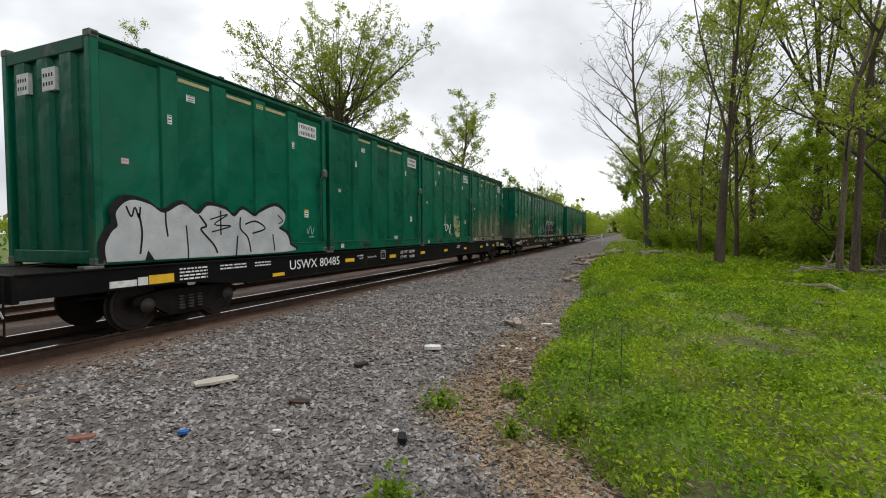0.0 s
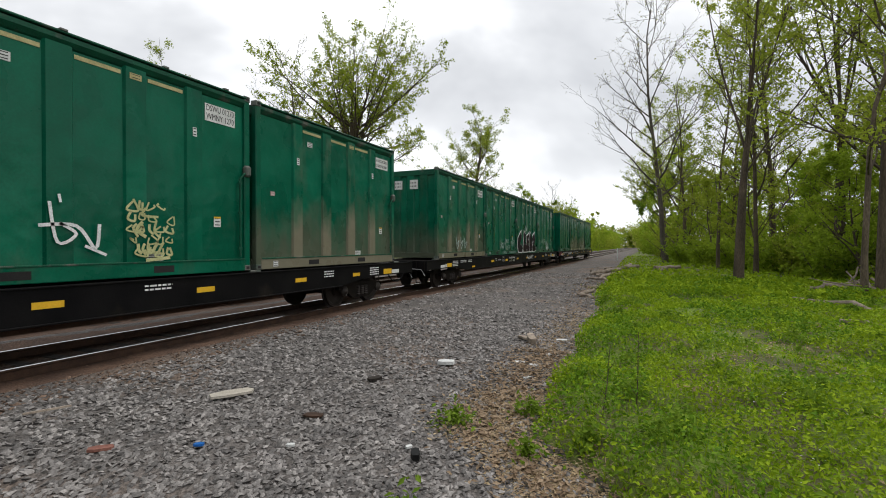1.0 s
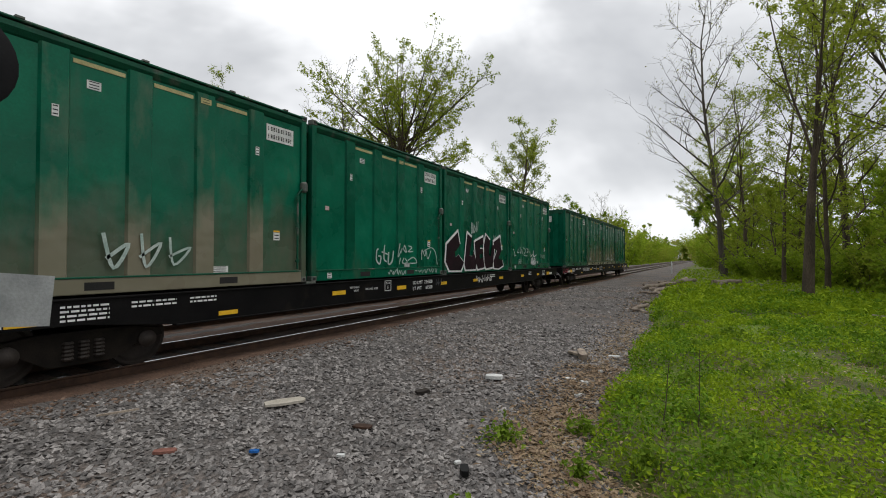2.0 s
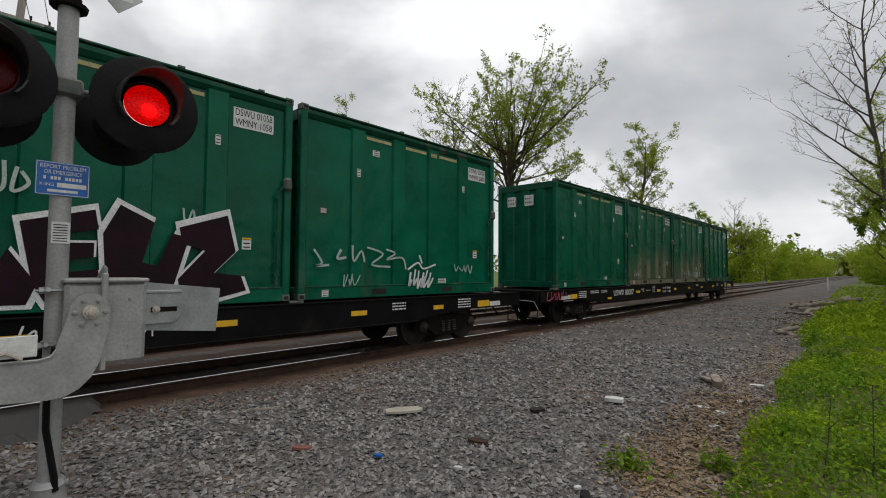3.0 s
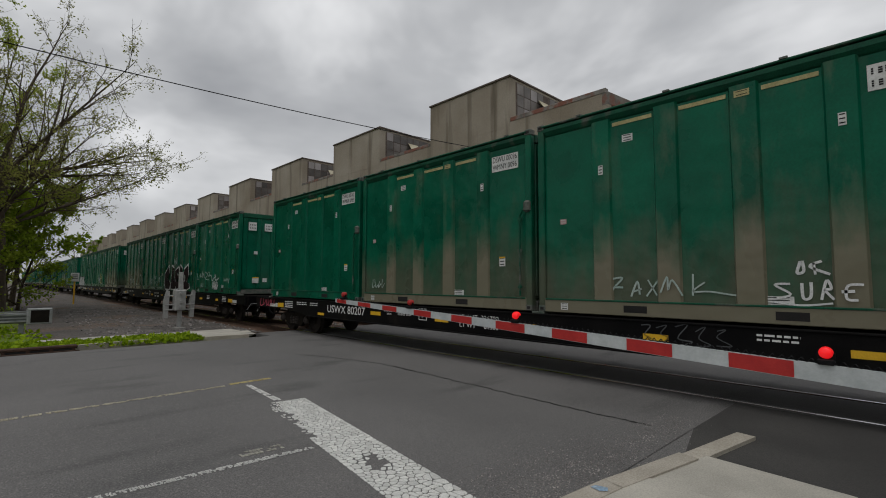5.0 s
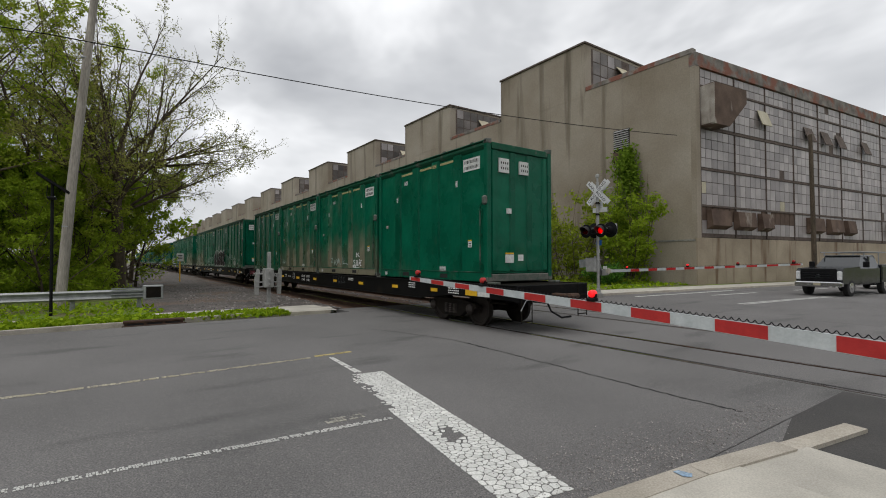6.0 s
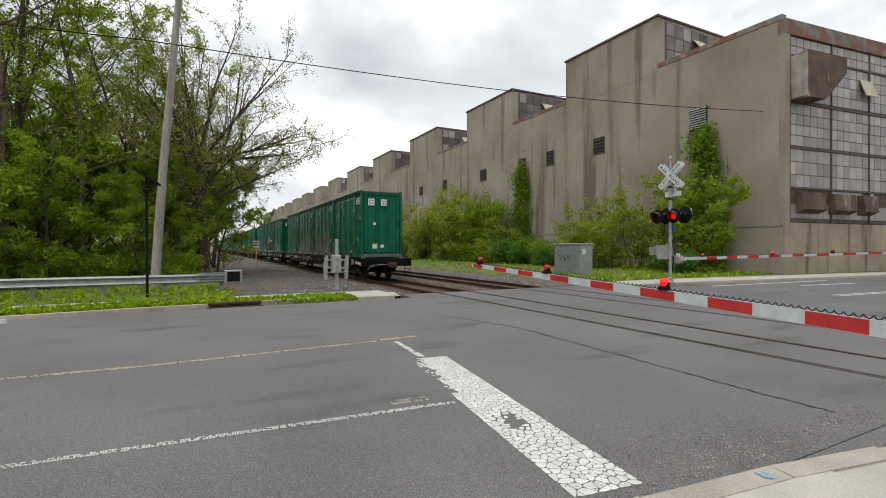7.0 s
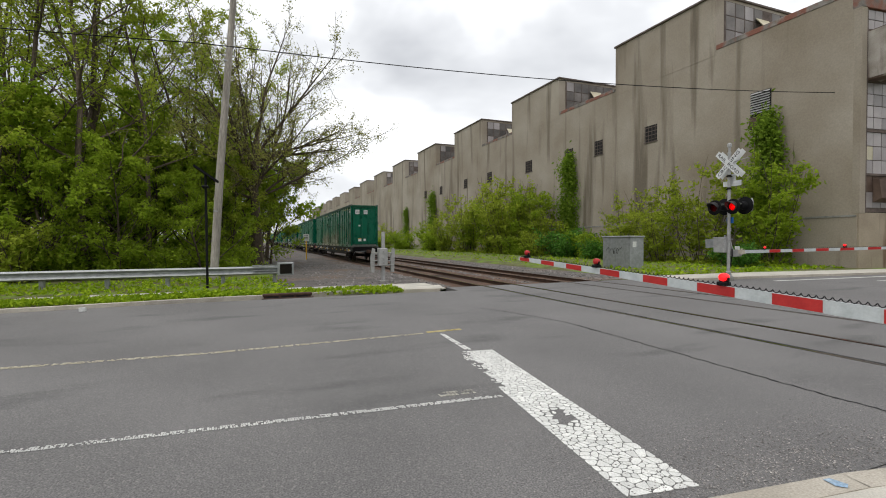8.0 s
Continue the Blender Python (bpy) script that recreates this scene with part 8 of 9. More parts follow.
sprayed(c, [[(2.0 + 0.5 * k, 0.9), (2.1 + 0.5 * k, 0.4), (2.35 + 0.5 * k, 0.75), (2.0 + 0.5 * k, 0.55)] for k in range(3)], 0.05, "chalk_spray")
c = BOXES[1, 1]
tag = [[(2.0, 0.75), (1.8, 0.7), (1.75, 0.45), (2.0, 0.4), (2.1, 0.55), (1.95, 0.55)], [(2.35, 0.85), (2.3, 0.5), (2.5, 0.42)], [(2.2, 0.66), (2.6, 0.64)], [(2.65, 0.72), (2.68, 0.42), (2.9, 0.42), (3.0, 0.72)]]
sprayed(c, [[(2.36 + (y - 1.75) * 0.68, z * 1.05) for y, z in line] for line in tag], 0.055, "chalk_spray", label="pale sprayed letters")
sprayed(c, [[(3.5, 0.95), (3.45, 0.6), (3.62, 0.8), (3.5, 0.72)], [(3.75, 0.9), (3.68, 0.75), (3.85, 0.72), (3.8, 0.9)], [(3.95, 0.92), (4.15, 0.88), (3.95, 0.75), (4.2, 0.76)], [(3.55, 0.55), (3.45, 0.35)], [(3.7, 0.55), (3.66, 0.38), (3.85, 0.4), (3.8, 0.55)], [(3.95, 0.5), (4.3, 0.55), (4.4, 0.42), (4.05, 0.36)]], 0.035, "chalk_spray")
sprayed(c, [[(4.7, 0.5), (4.75, 0.8), (4.9, 0.6), (5.0, 0.8), (5.1, 0.55), (5.3, 0.75)], [(4.8, 0.75), (5.3, 0.95), (5.6, 0.7), (5.7, 0.35)]], 0.03, "chalk_spray")
sprayed(c, [[(2.95 + k * 0.22, 0.2), (3.0 + k * 0.22, 0.08), (3.1 + k * 0.22, 0.2), (3.14 + k * 0.22, 0.08)] for k in range(4)] + [[(4.35 + k * 0.2, 0.2), (4.4 + k * 0.2, 0.07), (4.5 + k * 0.2, 0.19)] for k in range(7)], 0.025, "chalk_spray", SX + 0.002)
c = BOXES[1, 2]
LETTERS = ([(0.02, 0.35), (0.1, 0.95), (0.95, 1.42), (1.12, 0.95), (0.8, 0.72), (0.7, 0.72), (0.75, 0.5), (1.0, 0.6), (1.45, 0.3), (1.2, 0.02), (0.3, 0.04)],
           [(1.5, 0.25), (1.75, 1.4), (2.15, 1.25), (1.95, 0.55), (2.2, 0.55), (2.3, 0.75), (2.6, 0.3), (2.5, 0.04), (1.6, 0.04)],
           [(2.55, 0.3), (2.4, 1.1), (3.2, 1.32), (3.25, 1.05), (2.9, 0.98), (2.92, 0.85), (3.2, 0.86), (3.2, 0.66), (2.86, 0.62), (2.88, 0.45), (3.25, 0.5), (3.35, 0.1), (2.7, 0.04)],
           [(3.35, 0.3), (3.3, 1.0), (3.5, 1.42), (3.95, 1.2), (3.8, 0.6), (4.0, 0.55), (4.2, 1.05), (4.45, 1.0), (4.2, 0.1), (3.5, 0.05)],
           [(4.3, 1.15), (5.05, 1.4), (5.2, 0.8), (4.85, 0.45), (5.3, 0.4), (5.4, 0.15), (4.9, 0.03), (4.35, 0.06), (4.3, 0.35), (4.7, 0.8), (4.35, 0.9)])
LETTERS = [[(y * 0.97 - 0.10, z) for y, z in L] for L in LETTERS]
for k, L in enumerate(LETTERS):
    cy, cz = sum(p[0] for p in L) / len(L), sum(p[1] for p in L) / len(L)
    grow_ = [(cy + (y - cy) * 1.13 + 0.12, cz + (z - cz) * 1.13 + 0.08) for y, z in L]
    part("spray_fill", Geo().prism(grow_, 0, SX, SX + 0.003 + 0.0005 * k), "white_spray", c, "white letter outline")
for k, L in enumerate(LETTERS):
    part("spray_fill", Geo().prism([(y + 0.12, z + 0.07) for y, z in L], 0, SX + 0.006, SX + 0.009 + 0.0005 * k), "maroon_spray", c, "dark maroon block letter")
sprayed(c, [[(2.05, 1.9), (2.1, 1.55), (2.2, 1.6), (2.2, 1.9)], [(2.32, 1.9), (2.3, 1.6), (2.42, 1.65), (2.34, 1.8)], [(2.5, 1.95), (2.55, 1.6), (2.65, 1.7), (2.66, 1.95)], [(4.25, 1.55), (4.3, 1.3), (4.4, 1.5), (4.45, 1.3)]], 0.04, "chalk_spray")
c = BOXES[1, 3]
sprayed(c, [[(0.3, 0.95), (0.5, 0.75), (0.35, 0.6), (0.7, 0.7)], [(0.9, 1.0), (0.85, 0.8), (1.05, 0.85)], [(1.2, 1.1), (1.25, 0.8), (1.4, 0.95), (1.5, 0.75)], [(1.6, 1.05), (2.0, 0.9), (1.7, 0.7), (2.2, 0.65)], [(2.1, 1.05), (2.35, 0.95), (2.15, 0.8), (2.6, 0.85), (2.7, 0.6)]], 0.05, "chalk_spray")
sprayed(c, [[(2.85 + 0.13 * k, 0.55), (2.8 + 0.13 * k, 0.2), (2.92 + 0.13 * k, 0.4)] for k in range(6)] + [[(2.75, 0.6), (3.1, 0.75), (3.3, 0.65), (3.7, 0.72)], [(3.1, 0.95), (3.2, 0.75)]], 0.055, "white_spray")
sprayed(c, [[(1.0 + 0.12 * k, 0.45), (1.05 + 0.12 * k, 0.25), (1.12 + 0.12 * k, 0.5)] for k in range(3)] + [[(4.4 + 0.18 * k, 0.72), (4.45 + 0.18 * k, 0.55), (4.55 + 0.18 * k, 0.7)] for k in range(4)], 0.03, "chalk_spray")
c = BOXES[2, 2]
sprayed(c, [[(1.50, 0.62), (1.72, 0.64), (1.62, 0.46), (1.46, 0.32)], [(1.56, 0.50), (1.72, 0.52)], [(1.86, 0.36), (1.95, 0.58), (2.02, 0.36)], [(1.88, 0.44), (2.02, 0.45)], [(2.14, 0.62), (2.30, 0.36)], [(2.30, 0.64), (2.12, 0.34)],
            [(2.40, 0.36), (2.46, 0.62), (2.54, 0.46), (2.62, 0.64), (2.68, 0.38)], [(2.86, 0.70), (2.84, 0.34)], [(3.08, 0.60), (2.86, 0.50), (3.1, 0.46), (3.5, 0.38), (3.66, 0.50)]], 0.032, "chalk_spray", SX - 0.06, "soft pale sprayed letters")
sprayed(c, [[(4.12, 0.58), (3.96, 0.54), (4.10, 0.44), (3.96, 0.36)], [(4.22, 0.56), (4.24, 0.38), (4.34, 0.38), (4.36, 0.58)], [(4.44, 0.36), (4.46, 0.56), (4.56, 0.50), (4.46, 0.45), (4.58, 0.34)], [(4.82, 0.58), (4.66, 0.57), (4.66, 0.36), (4.80, 0.34)], [(4.67, 0.47), (4.78, 0.47)],
            [(4.16, 0.86), (4.14, 0.72), (4.24, 0.70), (4.25, 0.86)], [(4.36, 0.86), (4.35, 0.70)], [(4.46, 0.86), (4.36, 0.78), (4.48, 0.70)], [(3.92, 0.30), (4.2, 0.26), (4.5, 0.30)]], 0.034, "white_spray", SX - 0.06)
c = BOXES[2, 1]
sprayed(c, [[(0.6 + 0.15 * k, 0.62), (0.58 + 0.15 * k, 0.42), (0.7 + 0.15 * k, 0.5)] for k in range(4)], 0.02, "chalk_spray")
c = BOXES[-1, 2]
sprayed(c, [[(1.0 + 0.5 * k, 0.9), (1.1 + 0.5 * k, 0.4), (1.35 + 0.5 * k, 0.75), (1.0 + 0.5 * k, 0.55)] for k in range(5)], 0.07, "white_spray")
sprayed(FLAT_C, [[(-0.7 + 0.25 * k, 1.12), (-0.72 + 0.25 * k, 0.9), (-0.56 + 0.25 * k, 0.95), (-0.55 + 0.25 * k, 1.12)] for k in range(5)], 0.035, "pink_spray", 1.302, "pink sprayed letters")
sprayed(FLAT_B, [[(14.9 + 0.26 * k, 1.1), (14.88 + 0.26 * k, 0.85), (15.02 + 0.26 * k, 1.0), (15.1 + 0.26 * k, 0.86)] for k in range(6)], 0.025, "white_spray", 1.302, "white sprayed scrawl")

M["grey_spray"] = surf("thin_grey_spray", (0.05, 0.055, 0.06), (0.10, 0.105, 0.11), 6, 0.7)
sprayed(FLAT_C, [[(14.55 + 0.28 * k, 1.10), (14.72 + 0.28 * k, 1.12), (14.60 + 0.28 * k, 0.98), (14.76 + 0.28 * k, 0.90), (14.58 + 0.28 * k, 0.86)] for k in range(5)], 0.016, "grey_spray", 1.302, "faint grey sprayed scrawl")
sprayed(FLAT_B, [[(11.75 + 0.2 * k, 1.08), (11.78 + 0.2 * k, 0.9), (11.88 + 0.2 * k, 1.02), (11.92 + 0.2 * k, 0.88)] for k in range(3)], 0.016, "grey_spray", 1.302, "faint grey sprayed scrawl")


# ---- markings on the road ----
M["marking_pale"] = surf("worn_pale_yellow_marking", (0.36, 0.32, 0.22), (0.52, 0.48, 0.38), 5, 0.85, fine=60, grit=0.3, vary=0.25)
crazed_band("stop_line", (-3.30, -7.0), (-2.69, -2.62), 0.62, 640, 0.001, "marking", "broad white stop line, crazed into flakes",
            ((2.95, -0.03, 0.30, 0.11), (0.9, -0.34, 0.75, 0.19), (1.5, -0.36, 0.5, 0.16), (0.1, -0.3, 0.35, 0.16)))
cracked_band("lane_line", [(7.0, -5.655), (-2.62, -4.935)], [(7.0, -5.565), (-2.63, -4.845)], 3, 420, 0.001, "marking", "thin worn white lane line", 0.76, 0.3)
cracked_band("centre_line", [(9.0, -8.86), (4.9, -8.78), (0.7, -8.56), (-3.0, -8.72)], [(9.0, -8.74), (4.9, -8.66), (0.7, -8.44), (-3.0, -8.62)], 3, 330, 0.001, "marking_pale", "worn pale yellow centre line", 0.72, 0.2)
cracked_band("centre_stub", [(-3.1, -8.80), (-3.85, -8.84)], [(-3.1, -8.68), (-3.85, -8.72)], 3, 24, 0.001, "marking_yellow", "faint yellow stub", 0.85, 0.12)
cracked_band("stop_line_stub", [(-3.28, -8.5), (-3.18, -7.1)], [(-3.36, -8.5), (-3.30, -7.1)], 2, 34, 0.001, "marking", "narrow worn white stub of the stop line", 0.8, 0.15)
cracked_band("edge_line", [(-21, -13.6), (-30, -13.0)], [(-21, -13.45), (-30, -12.85)], 1, 12, 0.001, "marking", "white edge line of the far street", 0.97, 0.03)
g = Geo()
for k in range(40):
    xa = -21.0 - k * 4
    for yo in (-8.95, -8.7):
        g.add([(xa, yo + bend(xa), 0.003), (xa, yo + 0.1 + bend(xa), 0.003), (xa - 4, yo + 0.1 + bend(xa - 4), 0.003), (xa - 4, yo + bend(xa - 4), 0.003)], [(3, 2, 1, 0)])
    if k % 2:
        g.add([(xa, -12.2 + bend(xa), 0.003), (xa, -12.05 + bend(xa), 0.003), (xa - 4, -12.05 + bend(xa - 4), 0.003), (xa - 4, -12.2 + bend(xa - 4), 0.003)], [(3, 2, 1, 0)])
structure("street_lines", g, "marking", "painted lines of the far street", "road marking")
structure("survey_mark", Geo().add([(-3.83, -2.20, 0.0765), (-3.86, -2.10, 0.0765), (-3.80, -2.07, 0.0765), (-3.75, -2.12, 0.0765), (-3.77, -2.21, 0.0765)], [(0, 4, 3, 2, 1)]), "pale_blue_spray", "small faded blue spray mark on the kerb", "road marking")
cracked_band("old_mark", [(-1.95, -5.28), (-2.4, -5.24)], [(-1.95, -5.12), (-2.4, -5.08)], 3, 12, 0.001, "marking_faint", "worn patch of older white marking", 0.7, 0.25)

# ---- litter, wood and weeds ----
rng = random.Random(19)


def slab_of(name, x, y, z, l, w, h, turn, mat, label, cat):
    t = thing(name, pose(x, y, z, rng.uniform(-4, 4), rng.uniform(-4, 4), turn), label, cat)
    gg = Geo()
    prof = [(-l / 2, -w * 0.35), (-l * 0.2, -w / 2), (l * 0.4, -w * 0.45), (l / 2, -w * 0.05), (l * 0.42, w * 0.4), (-l * 0.1, w / 2), (-l * 0.46, w * 0.3)]
    gg.prism(prof, 2, 0, h)
    part("piece", gg, mat, t)
    return t


slab_of("broken_board", -4.57, 4.43, -0.03, 0.52, 0.2, 0.03, 66, "kerb", "pale splintered board on the ballast", "wood")
slab_of("paper_scrap", -2.77, 6.84, -0.03, 0.26, 0.16, 0.05, 20, "label_white", "crumpled white paper scrap", "litter")
slab_of("red_rag", -4.42, 2.86, -0.05, 0.2, 0.1, 0.025, 55, "brick_red", "dirty red rag on the gravel", "litter")
slab_of("dark_chunk", -1.76, 3.86, -0.04, 0.14, 0.08, 0.05, 120, "ink", "black plastic chunk on the gravel", "litter")
slab_of("dark_board", -3.34, 5.71, -0.04, 0.20, 0.14, 0.03, 60, "tie", "dark board end on the gravel", "wood")
slab_of("rusty_scrap", -3.2, 4.28, -0.04, 0.22, 0.12, 0.02, 10, "rust", "rusty metal scrap on the gravel", "litter")
slab_of("splint", -5.99, 3.21, -0.04, 0.42, 0.03, 0.02, 60, "dead_wood", "thin pale wooden splint on gravel", "wood")
slab_of("grey_slab", -4.05, 0.52, -0.06, 0.36, 0.20, 0.07, 25, "concrete", "loose pale concrete slab at the signal", "concrete")
slab_of("log_end", -1.96, 8.99, -0.02, 0.5, 0.14, 0.1, 110, "dead_wood", "short dead log on the gravel edge", "wood")
for x, y, l, turn in ((-1.47, 9.4, 0.22, 30), (-1.46, 8.1, 0.14, 80), (-1.77, 7.4, 0.16, 10), (-1.52, 7.3, 0.18, 140), (-1.46, 6.6, 0.12, 60), (-2.9, 3.6, 0.08, 20), (-1.9, 4.0, 0.07, 70)):
    slab_of("paper_scrap", x, y, -0.04, l, l * 0.55, 0.02, turn, "label_white", "small pale scrap at the gravel edge", "litter")
slab_of("broken_board", -2.1, 9.2, -0.03, 0.6, 0.16, 0.04, 130, "dead_wood", "weathered broken board at the gravel edge", "wood")
slab_of("blue_scrap", -3.65, 3.25, -0.03, 0.09, 0.06, 0.02, 30, "sign_blue", "scrap of blue plastic on the gravel", "litter")
post = thing("marker_post", pose(-3.76, 63.2, -0.1), "white marker post beside the track", "post")
part("shaft", Geo().box(-0.06, -0.06, 0, 0.06, 0.06, 1.5, 0.01), "sign_white", post)
slab_of("white_can", 4.15, -14.75, 0.0, 0.16, 0.1, 0.1, 0, "label_white", "white cup by the kerb", "litter")
for x, y, l, r, a, b in ((6.05, 22.0, 1.8, 0.16, 20, 4), (5.6, 21.0, 1.5, 0.14, 65, 5), (6.9, 21.6, 2.2, 0.13, 140, 8), (5.0, 15.4, 4.2, 0.10, 118, 2), (4.3, 13.0, 0.9, 0.09, 160, 2), (6.6, 23, 2.6, 0.1, 30, 14),
                      (7.6, 22.0, 2.4, 0.08, 80, 18), (1.1, 35, 1.6, 0.2, 10, 6), (0.8, 34.4, 1.4, 0.15, 70, 10), (-2.4, 27.7, 2.8, 0.11, 105, 3), (-2.0, 29.5, 2.2, 0.14, 60, 5), (-1.9, 21.5, 1.3, 0.09, 30, 4), (-1.8, 20.5, 1.0, 0.07, 140, 3),
                      (8.0, 19.2, 3.0, 0.07, 15, 4), (8.6, 18.0, 2.6, 0.06, 150, 3), (5.9, 20.1, 1.6, 0.1, 0, 3), (-3.3, 31.5, 2.6, 0.13, 100, 4), (-2.6, 33.5, 2.2, 0.17, 40, 8), (-2.0, 25.5, 2.6, 0.08, 140, 4), (-1.8, 36.5, 2.4, 0.22, 20, 10), (-1.6, 39.5, 2.6, 0.2, 80, 8), (-2.1, 18.6, 0.9, 0.1, 60, 12), (-1.9, 17.4, 0.9, 0.07, 150, 6), (7.2, 22.8, 1.8, 0.05, 100, 50), (7.0, 23.2, 1.9, 0.05, 30, 55)):
    lg = thing("fallen_log", pose(x, y, max(-0.05, terrain(x, y)) + r * 0.55, 0, -b, a), "grey fallen branch lying in the weeds", "log", "fallen wood")
    gg = Geo()
    pts = [(-l / 2 + l * k / 5, 0.06 * l * math.sin(k * 1.3), 0.02 * l * math.cos(k * 2.1)) for k in range(6)]
    gg.tube(pts, [r * (1 - 0.09 * k) for k in range(6)], 9)
    part("wood", gg, "dead_wood", lg, smooth=True)
pile = thing("brush_pile", pose(7.9, 20.6, terrain(7.9, 20.6)), "pile of dead grey branches in the weeds", "brush pile")
for k in range(26):
    gg = Geo()
    a = rng.uniform(0, 6.28)
    p0 = (rng.gauss(0, 0.7), rng.gauss(0, 0.6), rng.uniform(0.0, 0.35))
    limb(gg, p0, (math.cos(a), math.sin(a), rng.uniform(-0.1, 0.6)), rng.uniform(0.9, 2.4), rng.uniform(0.02, 0.07), 0.008, rng, 5, 0.2, 0.0, 5)
    part("branch", gg, "dead_wood", pile)
for x, y, h in ((-0.35, 5.2, 0.75), (-0.05, 5.5, 0.8)):
    st = thing("sapling", pose(x, y, terrain(x, y) - 0.02), "thin sapling with small leaves among the weeds", "sapling", "saplings")
    gg, lv = Geo(), Geo()
    pts, rad = limb(gg, (0, 0, 0), (0.1, 0.05, 1), h, 0.007, 0.003, rng, 6, 0.10, 0.1, 5)
    for k in range(1, 6):
        tw, _ = limb(gg, pts[k], (rng.gauss(0, 1), rng.gauss(0, 1), 0.8), 0.16, 0.004, 0.002, rng, 3, 0.2, 0.1, 4)
        for _ in range(5):
            leaf(lv, tw[rng.randint(1, 3)] + Vector((rng.gauss(0, 0.02), rng.gauss(0, 0.02), 0)), rng.uniform(0.03, 0.055), rng, 0.5)
    part("stem", gg, "bark", st)
    part("leaves", lv, "leaf_mid", st)

# low weeds: leaves on short stalks, thick near the edge of the ballast and thinning eastward
weeds, straw, deep = Geo(), Geo(), Geo()
BARE = ((1.2, 8.2, 1.0), (2.1, 9.3, 0.7), (3.2, 7.4, 0.5), (2.9, 5.3, 0.35), (2.3, 6.0, 0.35), (0.6, 6.8, 0.35), (3.6, 12.5, 0.6), (-0.5, 3.9, 0.5), (1.9, 4.4, 0.3))
count = 0
while count < 165000:
    y = -0.5 + 28 * rng.random() ** 1.6
    x = grass_edge(y) - 0.25 + (3.5 + 0.62 * y) * rng.random()
    if terrain(x, y) < -0.08:
        continue
    patch = rough_noise(x, y, 0.55) + 0.5 * rough_noise(x, y, 1.7)
    if patch < -0.30 and rng.random() < 0.75:
        continue
    if any((x - a) ** 2 + (y - b) ** 2 < r * r * rng.uniform(0.4, 1.3) for a, b, r in BARE) and rng.random() < 0.8:
        continue
    tall = 0.03 + 0.24 * max(0, patch + 0.35) + 0.07 * rng.random()
    leaf(deep if rough_noise(x + 31, y, 0.9) + 0.4 * rough_noise(x, y + 17, 2.6) > 0.12 and rng.random() < 0.8 else weeds, Vector((x, y, terrain(x, y) + tall * rng.random())), rng.uniform(0.026, 0.055) * (0.72 + y * 0.085), rng, 0.6)
    count += 1
for k in range(14000):
    y = 18 + 60 * rng.random() ** 1.3
    x = grass_edge(y) + (0.5 * y + 2) * rng.random()
    leaf(weeds, Vector((x, y, terrain(x, y) + rng.uniform(0.0, 0.22))), rng.uniform(0.12, 0.3), rng, 0.3)
for k in range(9000):      # verge south of the road, the strip by the factory and the far side of the ballast
    q = rng.random()
    if q < 0.6:
        x, y = rng.uniform(-4.8, 14), rng.uniform(-17.4, -16.0 + 0.1)
        z = terrain(x, y)
    elif q < 0.8:
        x, y = rng.uniform(-1.5, 13), rng.uniform(-24, -18.7)
        z = terrain(x, y)
    else:
        x, y = rng.uniform(-33.5, -18.6), -17.4 - 60 * rng.random() ** 2
        z = terrain(x, y)
    if z < -0.12 and not (q < 0.6 and x < -1):
        continue
    z = max(z, 0.0)
    leaf(weeds, Vector((x, y, z + rng.uniform(0.0, 0.12))), rng.uniform(0.12, 0.24) * (1.5 if q > 0.8 else 1), rng, 0.2)
tagged(new("weeds", mesh_of("weeds", weeds, "herb")), "low bright green weeds and creeping herbs", "weeds", kind="stuff")
tagged(new("ground_herbs", mesh_of("ground_herbs", deep, "herb_deep")), "patches of darker green ground herbs", "weeds", kind="stuff")
for k in range(8000):
    y = rng.uniform(2.8, 6.2) if k % 2 else 2.2 + 12 * rng.random() ** 1.5
    x = grass_edge(y) + rng.gauss(-0.25, 0.25)
    if k % 9 == 0:
        a, b, r = rng.choice(BARE)
        x, y = rng.gauss(a, r * 0.5), rng.gauss(b, r * 0.5)
    z = max(terrain(x, y), gravel_height(x, y)) + 0.01
    a = rng.uniform(0, 6.28)
    l = rng.uniform(0.03, 0.10)
    straw.tube([(x, y, z), (x + l * math.cos(a), y + l * math.sin(a), z + 0.012)], 0.0022, 3, cap=False)
for k in range(5000):
    y = rng.uniform(2.9, 6.0) if k % 2 else 2.5 + 11 * rng.random()
    x = grass_edge(y) + rng.gauss(-0.22, 0.28)
    if k % 7 == 0:
        a, b, r = rng.choice(BARE)
        x, y = rng.gauss(a, r * 0.5), rng.gauss(b, r * 0.5)
    leaf(straw, Vector((x, y, max(terrain(x, y), gravel_height(x, y)) + 0.015)), rng.uniform(0.03, 0.06), rng, 2.0)
tagged(new("dead_grass", mesh_of("dead_grass", straw, "straw")), "dry straw and dead leaves along the gravel edge", "dead grass", kind="stuff")
brown = Geo()
for k in range(5200):
    y = 2.4 + 6 * rng.random() if k % 3 else 8 + 34 * rng.random() ** 1.4
    x = grass_edge(y) - 0.35 + rng.gauss(0, 0.22 + 0.012 * y)
    if k % 8 == 0:
        a, b, r = rng.choice(BARE)
        x, y = rng.gauss(a, r * 0.6), rng.gauss(b, r * 0.6)
    leaf(brown, Vector((x, y, max(terrain(x, y), gravel_height(x, y)) + 0.02 + 0.03 * rng.random())), rng.uniform(0.03, 0.065) * (1 + 0.05 * y), rng, 2.0)
tagged(new("leaf_litter", mesh_of("leaf_litter", brown, "dead_leaf")), "brown leaf litter along the gravel edge", "leaf litter", kind="stuff")
clumps = Geo()
